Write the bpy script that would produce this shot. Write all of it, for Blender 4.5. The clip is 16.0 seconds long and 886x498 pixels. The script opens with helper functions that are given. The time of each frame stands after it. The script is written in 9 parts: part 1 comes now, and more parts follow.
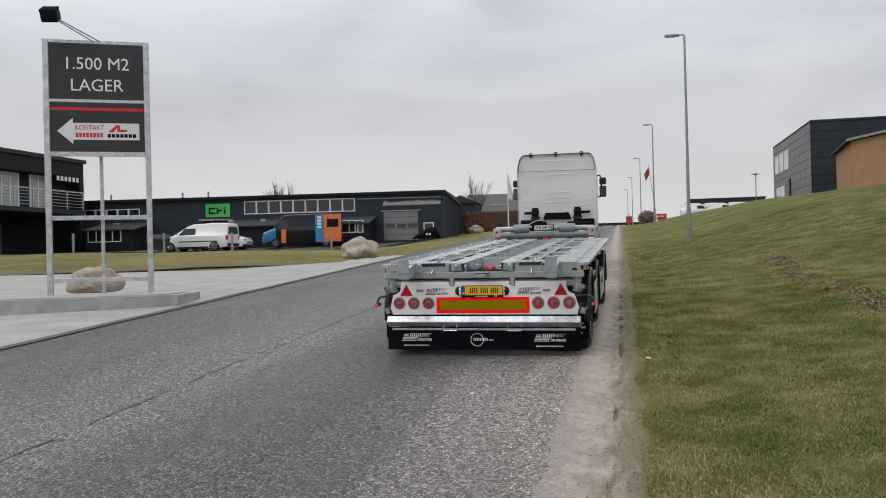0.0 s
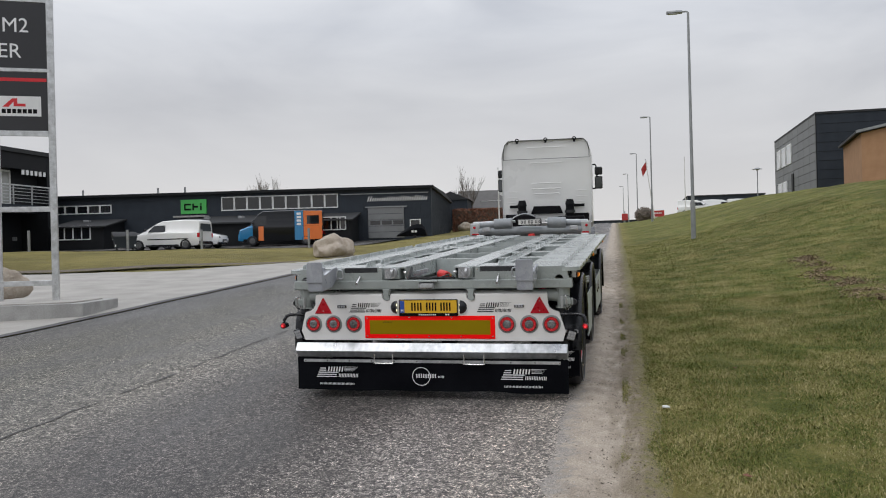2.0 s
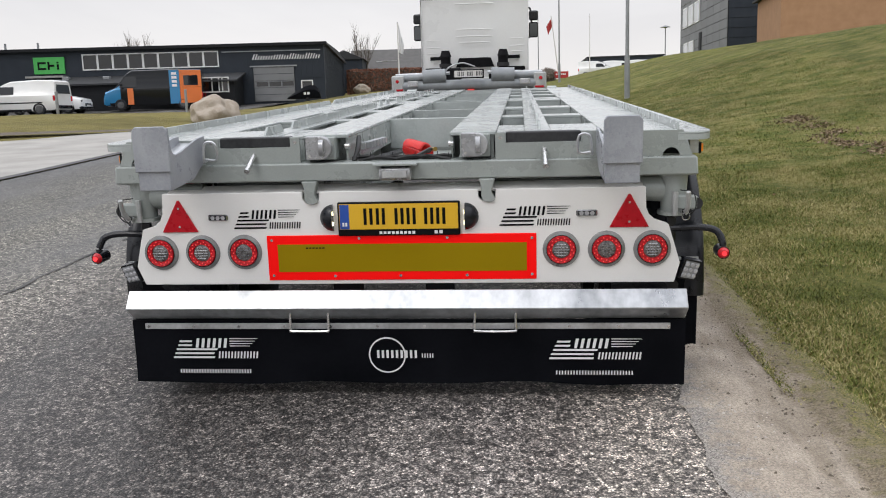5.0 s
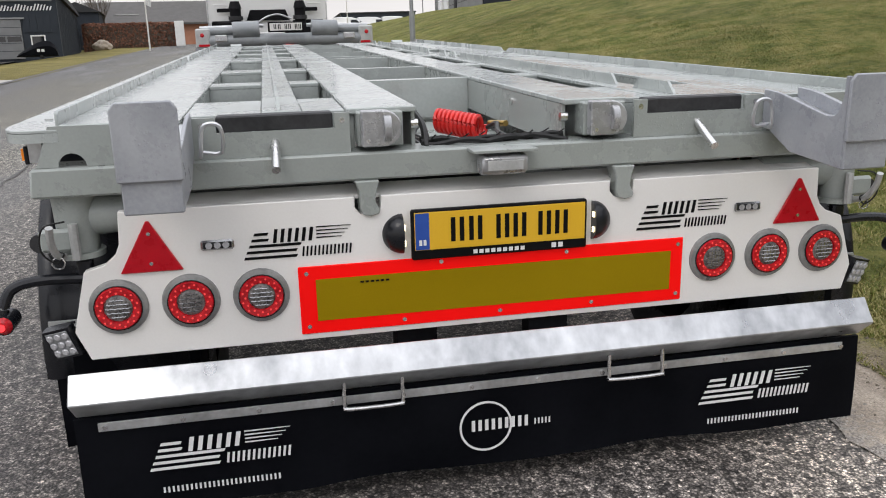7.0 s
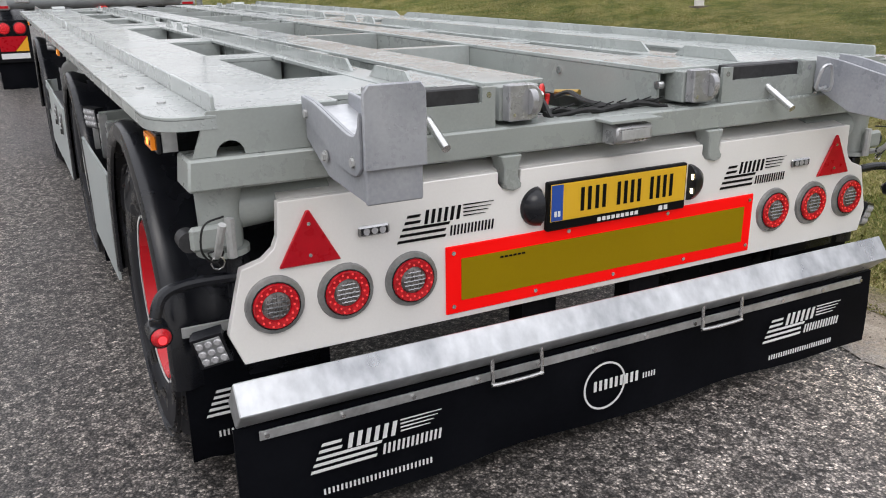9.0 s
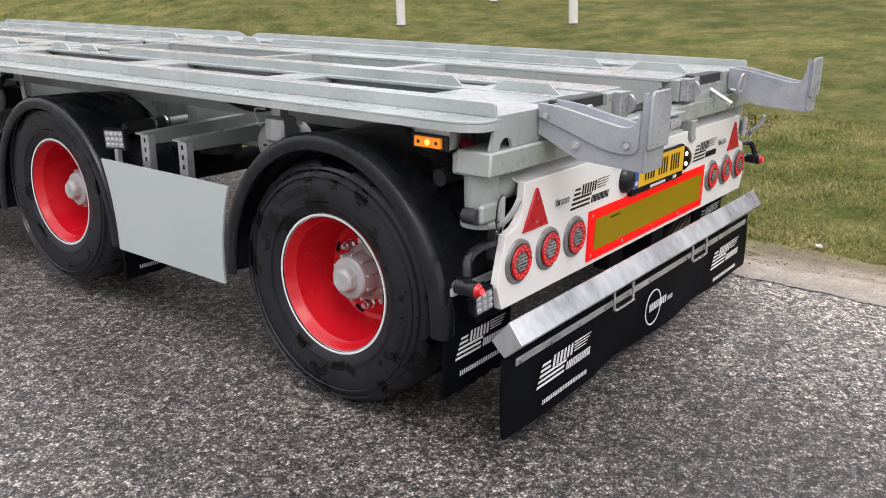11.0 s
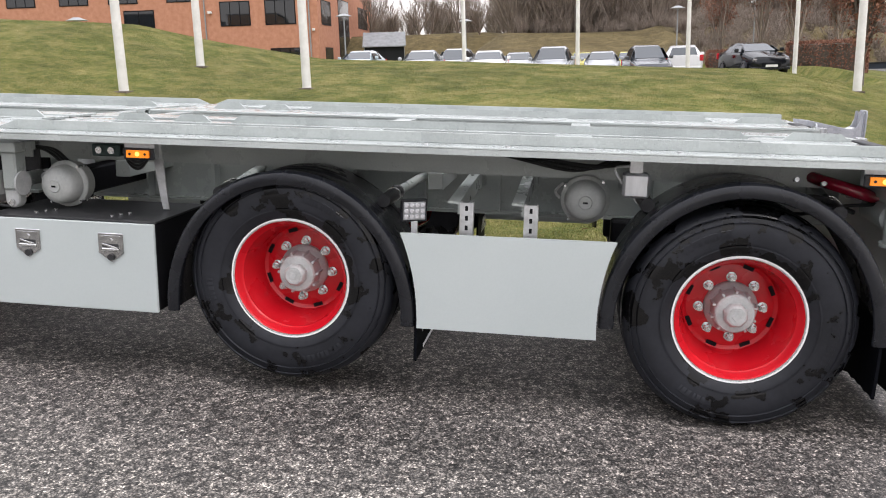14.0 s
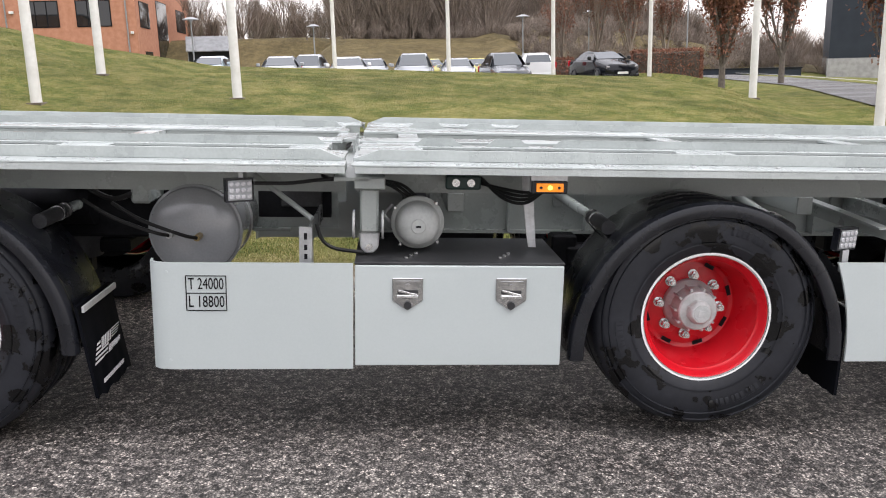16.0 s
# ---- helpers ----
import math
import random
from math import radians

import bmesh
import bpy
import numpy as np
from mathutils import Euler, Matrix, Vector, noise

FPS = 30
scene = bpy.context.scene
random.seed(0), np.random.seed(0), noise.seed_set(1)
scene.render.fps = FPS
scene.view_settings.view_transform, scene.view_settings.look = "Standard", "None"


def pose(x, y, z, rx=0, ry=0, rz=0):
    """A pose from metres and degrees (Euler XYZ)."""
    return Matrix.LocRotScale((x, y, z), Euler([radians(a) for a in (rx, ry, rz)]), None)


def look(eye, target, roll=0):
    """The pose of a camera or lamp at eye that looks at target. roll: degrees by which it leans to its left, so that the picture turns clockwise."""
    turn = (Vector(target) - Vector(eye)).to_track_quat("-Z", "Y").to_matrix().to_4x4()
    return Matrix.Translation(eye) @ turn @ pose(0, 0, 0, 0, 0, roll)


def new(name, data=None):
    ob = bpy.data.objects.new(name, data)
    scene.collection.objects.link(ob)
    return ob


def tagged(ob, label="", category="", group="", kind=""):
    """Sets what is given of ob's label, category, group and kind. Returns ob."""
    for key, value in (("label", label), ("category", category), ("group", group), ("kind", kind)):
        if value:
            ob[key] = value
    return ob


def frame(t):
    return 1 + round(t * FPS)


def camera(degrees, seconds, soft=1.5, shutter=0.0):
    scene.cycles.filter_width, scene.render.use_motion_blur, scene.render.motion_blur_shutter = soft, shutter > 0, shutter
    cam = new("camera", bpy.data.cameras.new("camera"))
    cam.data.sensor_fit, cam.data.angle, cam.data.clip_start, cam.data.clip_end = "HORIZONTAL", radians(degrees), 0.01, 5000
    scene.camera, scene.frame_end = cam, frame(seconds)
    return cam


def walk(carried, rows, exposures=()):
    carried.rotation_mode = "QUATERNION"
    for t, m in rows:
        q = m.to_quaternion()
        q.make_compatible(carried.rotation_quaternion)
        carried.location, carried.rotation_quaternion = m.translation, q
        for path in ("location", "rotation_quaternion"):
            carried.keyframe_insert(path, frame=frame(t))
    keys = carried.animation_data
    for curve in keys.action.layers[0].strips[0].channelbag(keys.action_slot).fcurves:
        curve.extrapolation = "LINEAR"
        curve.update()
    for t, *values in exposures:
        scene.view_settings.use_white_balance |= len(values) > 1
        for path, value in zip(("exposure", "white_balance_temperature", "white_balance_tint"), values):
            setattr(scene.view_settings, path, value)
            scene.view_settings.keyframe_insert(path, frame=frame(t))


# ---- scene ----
cam = camera(56.4, 16.0, soft=1.05)
PATH = [
    (0, (1.801, -9.744, 1.724), (1.348, -7.797, 1.637), -1.7),
    (0.5, (1.754, -8.969, 1.649), (1.304, -7.022, 1.567), -1.8),
    (1, (1.72, -8.208, 1.614), (1.273, -6.26, 1.534), -1.8),
    (1.5, (1.686, -7.468, 1.594), (1.241, -5.52, 1.512), -1.8),
    (2, (1.678, -6.77, 1.586), (1.236, -4.822, 1.494), -1.7),
    (2.5, (1.593, -6.133, 1.532), (1.157, -4.185, 1.41), -1.7),
    (3, (1.452, -5.527, 1.469), (1.026, -3.58, 1.292), -1.7),
    (3.5, (1.229, -4.932, 1.396), (0.83, -2.988, 1.143), -1.7),
    (4, (0.983, -4.373, 1.372), (0.634, -2.431, 1.041), -1.7),
    (4.2, (0.892, -4.141, 1.371), (0.572, -2.2, 1.014), -1.7),
    (6.3, (-0.254, -2.512, 1.359), (-0.103, -0.577, 0.876), -1.6),
    (6.5, (-0.383, -2.417, 1.363), (-0.159, -0.493, 0.865), -1.5),
    (7, (-0.612, -2.192, 1.339), (-0.225, -0.303, 0.807), -1.3),
    (7.5, (-0.834, -2.023, 1.358), (-0.306, -0.183, 0.779), -1.0),
    (8, (-1.045, -1.953, 1.372), (-0.395, -0.16, 0.767), -0.9),
    (8.5, (-1.24, -1.928, 1.414), (-0.48, -0.185, 0.793), -0.7),
    (9, (-1.539, -1.846, 1.387), (-0.659, -0.163, 0.759), -0.7),
    (9.5, (-1.94, -1.771, 1.42), (-0.913, -0.174, 0.792), -0.5),
    (9.7, (-2.122, -1.775, 1.44), (-1.031, -0.22, 0.815), -0.4),
    (11.8, (-3.762, -0.833, 1.45), (-2.045, 0.033, 0.898), 1.0),
    (12, (-3.894, -0.696, 1.451), (-2.14, 0.102, 0.914), 1.0),
    (12.5, (-4.162, -0.258, 1.431), (-2.334, 0.382, 0.934), 1.1),
    (13, (-4.335, 0.238, 1.44), (-2.458, 0.747, 0.974), 1.1),
    (13.5, (-4.465, 0.747, 1.433), (-2.557, 1.149, 0.986), 1.1),
    (14, (-4.47, 1.321, 1.414), (-2.542, 1.625, 0.977), 1.1),
    (14.5, (-4.451, 1.93, 1.433), (-2.509, 2.135, 1.0), 1.1),
    (15, (-4.354, 2.537, 1.422), (-2.403, 2.633, 0.994), 1.2),
    (15.5, (-4.291, 3.138, 1.438), (-2.337, 3.122, 1.015), 1.2),
    (16, (-4.262, 3.727, 1.43), (-2.31, 3.595, 1.013), 1.2),
]
# the road climbs ahead; ROAD lays things built on a level road onto it
ROAD = Matrix(((0.99998, 0.00014, 0.0057, 0), (0.00014, 0.99888, -0.0474, 0), (-0.0057, 0.0474, 0.99886, 0), (0, 0, 0, 1)))
walk(cam, [(t, ROAD @ look(e, g, r)) for t, e, g, r in PATH],
     exposures=[(0, -0.26, 6300, 10), (2.5, -0.26, 6300, 10), (4.2, 0.02, 6350, 10.5), (6.3, 0.14, 6450, 11.5), (9.7, 0.33, 6480, 12.5), (11.8, 0.69, 6520, 14), (13, 0.75, 6520, 14), (16, 0.84, 6480, 14.5)])

# ---- world and sun: an overcast winter day ----
world = bpy.data.worlds.new("overcast_sky")
scene.world = world
world.use_nodes = True
wn, wl = world.node_tree.nodes, world.node_tree.links
wn.clear()
w_out, w_bg = wn.new("ShaderNodeOutputWorld"), wn.new("ShaderNodeBackground")
w_sky = wn.new("ShaderNodeTexSky")
w_sky.sky_type = 'NISHITA'
w_sky.sun_disc = False
w_sky.sun_elevation, w_sky.sun_rotation = radians(38), radians(200)
w_co, w_map = wn.new("ShaderNodeTexCoord"), wn.new("ShaderNodeMapping")
w_map.inputs["Scale"].default_value = (1.0, 1.0, 3.2)
w_noise = wn.new("ShaderNodeTexNoise")
w_noise.inputs["Scale"].default_value, w_noise.inputs["Detail"].default_value = 2.6, 5
w_noise.inputs["Roughness"].default_value, w_noise.inputs["Distortion"].default_value = 0.5, 0.4
w_ramp = wn.new("ShaderNodeValToRGB")
w_ramp.color_ramp.elements[0].position, w_ramp.color_ramp.elements[0].color = 0.30, (0.51, 0.525, 0.565, 1)
w_ramp.color_ramp.elements[1].position, w_ramp.color_ramp.elements[1].color = 0.70, (0.78, 0.785, 0.80, 1)
w_sep = wn.new("ShaderNodeSeparateXYZ")
w_low = wn.new("ShaderNodeMapRange")
w_low.inputs["From Min"].default_value, w_low.inputs["From Max"].default_value = 0.0, 0.26
w_low.inputs["To Min"].default_value, w_low.inputs["To Max"].default_value = 0.85, 0.0
w_warm = wn.new("ShaderNodeMixRGB")
w_warm.inputs[2].default_value = (0.84, 0.80, 0.76, 1)
w_mix = wn.new("ShaderNodeMixRGB")
w_mix.inputs[0].default_value = 0.03
w_dim = wn.new("ShaderNodeMixRGB")
w_dim.blend_type = 'MULTIPLY'
w_dim.inputs[0].default_value, w_dim.inputs[2].default_value = 1.0, (0.1, 0.1, 0.1, 1)
wl.new(w_co.outputs["Generated"], w_map.inputs[0])
wl.new(w_map.outputs[0], w_noise.inputs["Vector"])
wl.new(w_noise.outputs["Fac"], w_ramp.inputs[0])
wl.new(w_co.outputs["Generated"], w_sep.inputs[0])
wl.new(w_sep.outputs["Z"], w_low.inputs["Value"])
wl.new(w_low.outputs[0], w_warm.inputs[0])
wl.new(w_ramp.outputs[0], w_warm.inputs[1])
wl.new(w_sky.outputs[0], w_dim.inputs[1])
wl.new(w_warm.outputs[0], w_mix.inputs[1])
wl.new(w_dim.outputs[0], w_mix.inputs[2])
wl.new(w_mix.outputs[0], w_bg.inputs[0])
# an overcast sky is about three times as bright overhead as at the horizon
w_zen = wn.new("ShaderNodeMapRange")
w_zen.inputs["From Min"].default_value, w_zen.inputs["From Max"].default_value = 0.18, 1.0
w_zen.inputs["To Min"].default_value, w_zen.inputs["To Max"].default_value = 1.08, 2.55
wl.new(w_sep.outputs["Z"], w_zen.inputs["Value"])
wl.new(w_zen.outputs[0], w_bg.inputs[1])
wl.new(w_bg.outputs[0], w_out.inputs[0])
sun_data = bpy.data.lights.new("sun", 'SUN')
sun_data.energy, sun_data.angle, sun_data.color = 0.6, radians(25), (1.0, 0.96, 0.9)
sun = new("sun", sun_data)
sun.matrix_world = look((-20, -30, 40), (0, 0, 0))


# ---- materials ----
def material(name, c1, c2=None, rough=0.5, metal=0.0, scale=4.0, fine=60.0, bump=0.05, depth=0.004, spec=0.5, rvar=0.12, coat=0.0, emit=0.0, stretch=None, coat_rough=0.16):
    """A surface with variation at two scales, fine relief and uneven gloss."""
    m = bpy.data.materials.new(name)
    m.use_nodes = True
    n, l = m.node_tree.nodes, m.node_tree.links
    p = n["Principled BSDF"]
    c2 = c2 or tuple(0.8 * k for k in c1)
    co = n.new("ShaderNodeTexCoord")
    src = co.outputs["Object"]
    if stretch:
        mp = n.new("ShaderNodeMapping")
        mp.inputs["Scale"].default_value = stretch
        l.new(src, mp.inputs[0])
        src = mp.outputs[0]
    a, b = n.new("ShaderNodeTexNoise"), n.new("ShaderNodeTexNoise")
    a.inputs["Scale"].default_value, a.inputs["Detail"].default_value = scale, 6
    b.inputs["Scale"].default_value, b.inputs["Detail"].default_value = fine, 4
    l.new(src, a.inputs["Vector"])
    l.new(src, b.inputs["Vector"])
    add = n.new("ShaderNodeMath")
    add.operation = 'MULTIPLY_ADD'
    add.inputs[1].default_value = 0.4
    l.new(b.outputs["Fac"], add.inputs[0])
    l.new(a.outputs["Fac"], add.inputs[2])
    ramp = n.new("ShaderNodeValToRGB")
    ramp.color_ramp.elements[0].position, ramp.color_ramp.elements[0].color = 0.5, (*c1, 1)
    ramp.color_ramp.elements[1].position, ramp.color_ramp.elements[1].color = 0.92, (*c2, 1)
    l.new(add.outputs[0], ramp.inputs[0])
    l.new(ramp.outputs[0], p.inputs["Base Color"])
    mr = n.new("ShaderNodeMapRange")
    mr.inputs["To Min"].default_value, mr.inputs["To Max"].default_value = max(0.02, rough - rvar), min(1, rough + rvar)
    l.new(a.outputs["Fac"], mr.inputs["Value"])
    l.new(mr.outputs[0], p.inputs["Roughness"])
    p.inputs["Metallic"].default_value = metal
    p.inputs["Specular IOR Level"].default_value = spec
    p.inputs["Coat Weight"].default_value = coat
    p.inputs["Coat Roughness"].default_value = coat_rough
    if bump:
        bp = n.new("ShaderNodeBump")
        bp.inputs["Strength"].default_value, bp.inputs["Distance"].default_value = bump, depth
        l.new(b.outputs["Fac"], bp.inputs["Height"])
        l.new(bp.outputs[0], p.inputs["Normal"])
    if emit:
        p.inputs["Emission Color"].default_value, p.inputs["Emission Strength"].default_value = (*c1, 1), emit
    return m


def rained_on(m, size=85, patch=3.0, cover=0.5, strength=0.35):
    """Adds rain: beads of water and thin wet films in patches, glossy and slightly raised."""
    n, l = m.node_tree.nodes, m.node_tree.links
    p = n["Principled BSDF"]
    co, drop, area = n.new("ShaderNodeTexCoord"), n.new("ShaderNodeTexVoronoi"), n.new("ShaderNodeTexNoise")
    drop.inputs["Scale"].default_value = size
    area.inputs["Scale"].default_value, area.inputs["Detail"].default_value, area.inputs["Roughness"].default_value = patch, 7, 0.7
    l.new(co.outputs["Object"], drop.inputs["Vector"])
    l.new(co.outputs["Object"], area.inputs["Vector"])
    sep, fat, bead = n.new("ShaderNodeSeparateColor"), n.new("ShaderNodeMath"), n.new("ShaderNodeMapRange")
    l.new(drop.outputs["Color"], sep.inputs[0])
    fat.operation = 'MULTIPLY'
    fat.inputs[1].default_value = 0.55
    l.new(sep.outputs[0], fat.inputs[0])
    l.new(drop.outputs["Distance"], bead.inputs["Value"])
    l.new(fat.outputs[0], bead.inputs["From Min"])
    bead.inputs["From Max"].default_value = 0.0
    film, wet = n.new("ShaderNodeMapRange"), n.new("ShaderNodeMath")
    film.inputs["From Min"].default_value, film.inputs["From Max"].default_value = cover, cover + 0.06
    l.new(area.outputs["Fac"], film.inputs["Value"])
    wet.operation = 'MULTIPLY'
    l.new(bead.outputs[0], wet.inputs[0])
    l.new(film.outputs[0], wet.inputs[1])
    gloss = n.new("ShaderNodeMixRGB")
    gloss.inputs[2].default_value = (0.2, 0.2, 0.2, 1)
    l.new(film.outputs[0], gloss.inputs[0])
    l.new(p.inputs["Roughness"].links[0].from_socket, gloss.inputs[1])
    l.new(gloss.outputs[0], p.inputs["Roughness"])
    bp = n.new("ShaderNodeBump")
    bp.inputs["Strength"].default_value, bp.inputs["Distance"].default_value = strength, 0.004
    l.new(wet.outputs[0], bp.inputs["Height"])
    if p.inputs["Normal"].links:
        l.new(p.inputs["Normal"].links[0].from_socket, bp.inputs["Normal"])
    l.new(bp.outputs[0], p.inputs["Normal"])
    l.new(bp.outputs[0], p.inputs["Coat Normal"])
    return m


def varied(m, amount=0.25):
    """Lets each object of this material differ a little in tone."""
    n, l = m.node_tree.nodes, m.node_tree.links
    p = n["Principled BSDF"]
    old = p.inputs["Base Color"].links[0].from_socket
    info, hsv, mr = n.new("ShaderNodeObjectInfo"), n.new("ShaderNodeHueSaturation"), n.new("ShaderNodeMapRange")
    mr.inputs["To Min"].default_value, mr.inputs["To Max"].default_value = 1 - amount, 1 + amount
    l.new(info.outputs["Random"], mr.inputs["Value"])
    l.new(mr.outputs[0], hsv.inputs["Value"])
    l.new(old, hsv.inputs["Color"])
    l.new(hsv.outputs[0], p.inputs["Base Color"])
    return m


def island_varied(m, amount=0.3):
    n, l = m.node_tree.nodes, m.node_tree.links
    p = n["Principled BSDF"]
    old = p.inputs["Base Color"].links[0].from_socket
    info, hsv, mr = n.new("ShaderNodeNewGeometry"), n.new("ShaderNodeHueSaturation"), n.new("ShaderNodeMapRange")
    mr.inputs["To Min"].default_value, mr.inputs["To Max"].default_value = 1 - amount, 1 + amount
    l.new(info.outputs["Random Per Island"], mr.inputs["Value"])
    l.new(mr.outputs[0], hsv.inputs["Value"])
    l.new(old, hsv.inputs["Color"])
    l.new(hsv.outputs[0], p.inputs["Base Color"])
    return m


def asphalt_material(lanes=True):
    """Coarse worn asphalt: light and dark chips in a dark binder, with damp patches and paler wheel tracks."""
    m = bpy.data.materials.new("asphalt" if lanes else "plain_asphalt")
    m.use_nodes = True
    n, l = m.node_tree.nodes, m.node_tree.links
    p = n["Principled BSDF"]
    co = n.new("ShaderNodeTexCoord")
    warp = n.new("ShaderNodeTexNoise")
    warp.inputs["Scale"].default_value = 60
    l.new(co.outputs["Object"], warp.inputs["Vector"])
    wv = n.new("ShaderNodeMixRGB")
    wv.blend_type = 'ADD'
    wv.inputs[0].default_value = 0.012
    l.new(co.outputs["Object"], wv.inputs[1])
    l.new(warp.outputs["Color"], wv.inputs[2])
    v = n.new("ShaderNodeTexVoronoi")
    v.inputs["Scale"].default_value = 112
    l.new(wv.outputs[0], v.inputs["Vector"])
    sep = n.new("ShaderNodeSeparateColor")
    l.new(v.outputs["Color"], sep.inputs[0])
    chips = n.new("ShaderNodeValToRGB")
    e = chips.color_ramp.elements
    e[0].position, e[0].color = 0.0, (0.070, 0.069, 0.069, 1)
    e[1].position, e[1].color = 0.52, (0.115, 0.111, 0.110, 1)
    for pos, col in ((0.66, (0.160, 0.155, 0.149, 1)), (0.76, (0.205, 0.199, 0.192, 1)), (1.0, (0.30, 0.292, 0.281, 1))):
        k = e.new(pos)
        k.color = col
    l.new(sep.outputs[0], chips.inputs[0])
    edge = n.new("ShaderNodeMapRange")
    edge.inputs["From Min"].default_value, edge.inputs["From Max"].default_value = 0.32, 0.62
    edge.inputs["To Min"].default_value, edge.inputs["To Max"].default_value = 1.0, 0.25
    l.new(v.outputs["Distance"], edge.inputs["Value"])
    shade = n.new("ShaderNodeMixRGB")
    shade.blend_type = 'MULTIPLY'
    shade.inputs[0].default_value = 1.0
    l.new(chips.outputs[0], shade.inputs[1])
    l.new(edge.outputs[0], shade.inputs[2])
    big = n.new("ShaderNodeTexNoise")
    big.inputs["Scale"].default_value, big.inputs["Detail"].default_value = 0.55, 5
    mp = n.new("ShaderNodeMapping")
    mp.inputs["Scale"].default_value = (1.6, 0.35, 1)
    l.new(co.outputs["Object"], mp.inputs[0])
    l.new(mp.outputs[0], big.inputs["Vector"])
    tone = n.new("ShaderNodeValToRGB")
    tone.color_ramp.elements[0].position, tone.color_ramp.elements[0].color = 0.36, (0.66, 0.64, 0.63, 1)
    tone.color_ramp.elements[1].position, tone.color_ramp.elements[1].color = 0.64, (1.4, 1.37, 1.33, 1)
    l.new(big.outputs["Fac"], tone.inputs[0])
    mul = n.new("ShaderNodeMixRGB")
    mul.blend_type = 'MULTIPLY'
    mul.inputs[0].default_value = 1.0
    l.new(shade.outputs[0], mul.inputs[1])
    l.new(tone.outputs[0], mul.inputs[2])
    # lanes: dust along the edge, a damp dark strip, paler wheel tracks
    sx, lane = n.new("ShaderNodeSeparateXYZ"), n.new("ShaderNodeMath")
    l.new(co.outputs["Object"], sx.inputs[0])
    lane.operation = 'MULTIPLY_ADD'
    lane.inputs[1].default_value = 0.5
    l.new(big.outputs["Fac"], lane.inputs[0])
    l.new(sx.outputs["X"], lane.inputs[2])
    span = n.new("ShaderNodeMapRange")
    span.inputs["From Min"].default_value, span.inputs["From Max"].default_value = -6.75, 1.25
    l.new(lane.outputs[0], span.inputs["Value"])
    bands = n.new("ShaderNodeValToRGB")
    e = bands.color_ramp.elements
    e[0].position, e[0].color = 0.0, (0.95, 0.95, 0.95, 1)
    e[1].position, e[1].color = 1.0, (2.65, 2.5, 2.32, 1)
    for pos, g in ((0.18, 1.2), (0.32, 1.3), (0.46, 1.72), (0.56, 1.62), (0.63, 1.20), (0.70, 1.10), (0.775, 0.86), (0.865, 1.16), (0.925, 1.86)):
        k = e.new(pos)
        warm = min(1.0, max(0.0, (pos - 0.40) / 0.3))
        k.color = (g * (0.995 + 0.03 * warm), g * (1.0 - 0.015 * warm), g * (0.90 + 0.065 * warm), 1)
    l.new(span.outputs[0], bands.inputs[0])
    mul2 = n.new("ShaderNodeMixRGB")
    mul2.blend_type = 'MULTIPLY'
    mul2.inputs[0].default_value = 1.0
    l.new(mul.outputs[0], mul2.inputs[1])
    l.new(bands.outputs[0], mul2.inputs[2])
    mul2.inputs[0].default_value = 1.0 if lanes else 0.0
    # clumps of stone and worn binder a few centimetres across
    mid, clump, mul3 = n.new("ShaderNodeTexNoise"), n.new("ShaderNodeValToRGB"), n.new("ShaderNodeMixRGB")
    mid.inputs["Scale"].default_value, mid.inputs["Detail"].default_value, mid.inputs["Roughness"].default_value = 24, 5, 0.75
    l.new(co.outputs["Object"], mid.inputs["Vector"])
    clump.color_ramp.elements[0].position, clump.color_ramp.elements[0].color = 0.39, (0.56, 0.56, 0.565, 1)
    clump.color_ramp.elements[1].position, clump.color_ramp.elements[1].color = 0.63, (1.54, 1.525, 1.50, 1)
    l.new(mid.outputs["Fac"], clump.inputs[0])
    mul3.blend_type = 'MULTIPLY'
    mul3.inputs[0].default_value = 1.0
    l.new(mul2.outputs[0], mul3.inputs[1])
    l.new(clump.outputs[0], mul3.inputs[2])
    # coarse stones standing out of the binder
    stone, tint, sp, mul4 = n.new("ShaderNodeTexVoronoi"), n.new("ShaderNodeValToRGB"), n.new("ShaderNodeSeparateColor"), n.new("ShaderNodeMixRGB")
    stone.inputs["Scale"].default_value = 52
    l.new(wv.outputs[0], stone.inputs["Vector"])
    l.new(stone.outputs["Color"], sp.inputs[0])
    tint.color_ramp.elements[0].position, tint.color_ramp.elements[0].color = 0.2, (0.45, 0.45, 0.45, 1)
    tint.color_ramp.elements[1].position, tint.color_ramp.elements[1].color = 0.85, (1.66, 1.65, 1.63, 1)
    l.new(sp.outputs[1], tint.inputs[0])
    mul4.blend_type = 'MULTIPLY'
    mul4.inputs[0].default_value = 1.0
    l.new(mul3.outputs[0], mul4.inputs[1])
    l.new(tint.outputs[0], mul4.inputs[2])
    l.new(mul4.outputs[0], p.inputs["Base Color"])
    rr = n.new("ShaderNodeMapRange")
    rr.inputs["From Min"].default_value, rr.inputs["From Max"].default_value = 0.35, 0.65
    rr.inputs["To Min"].default_value, rr.inputs["To Max"].default_value = 0.42, 0.8
    l.new(big.outputs["Fac"], rr.inputs["Value"])
    l.new(rr.outputs[0], p.inputs["Roughness"])
    bp = n.new("ShaderNodeBump")
    bp.inputs["Strength"].default_value, bp.inputs["Distance"].default_value = 0.7, 0.004
    bp.invert = True
    l.new(v.outputs["Distance"], bp.inputs["Height"])
    l.new(bp.outputs[0], p.inputs["Normal"])
    return m


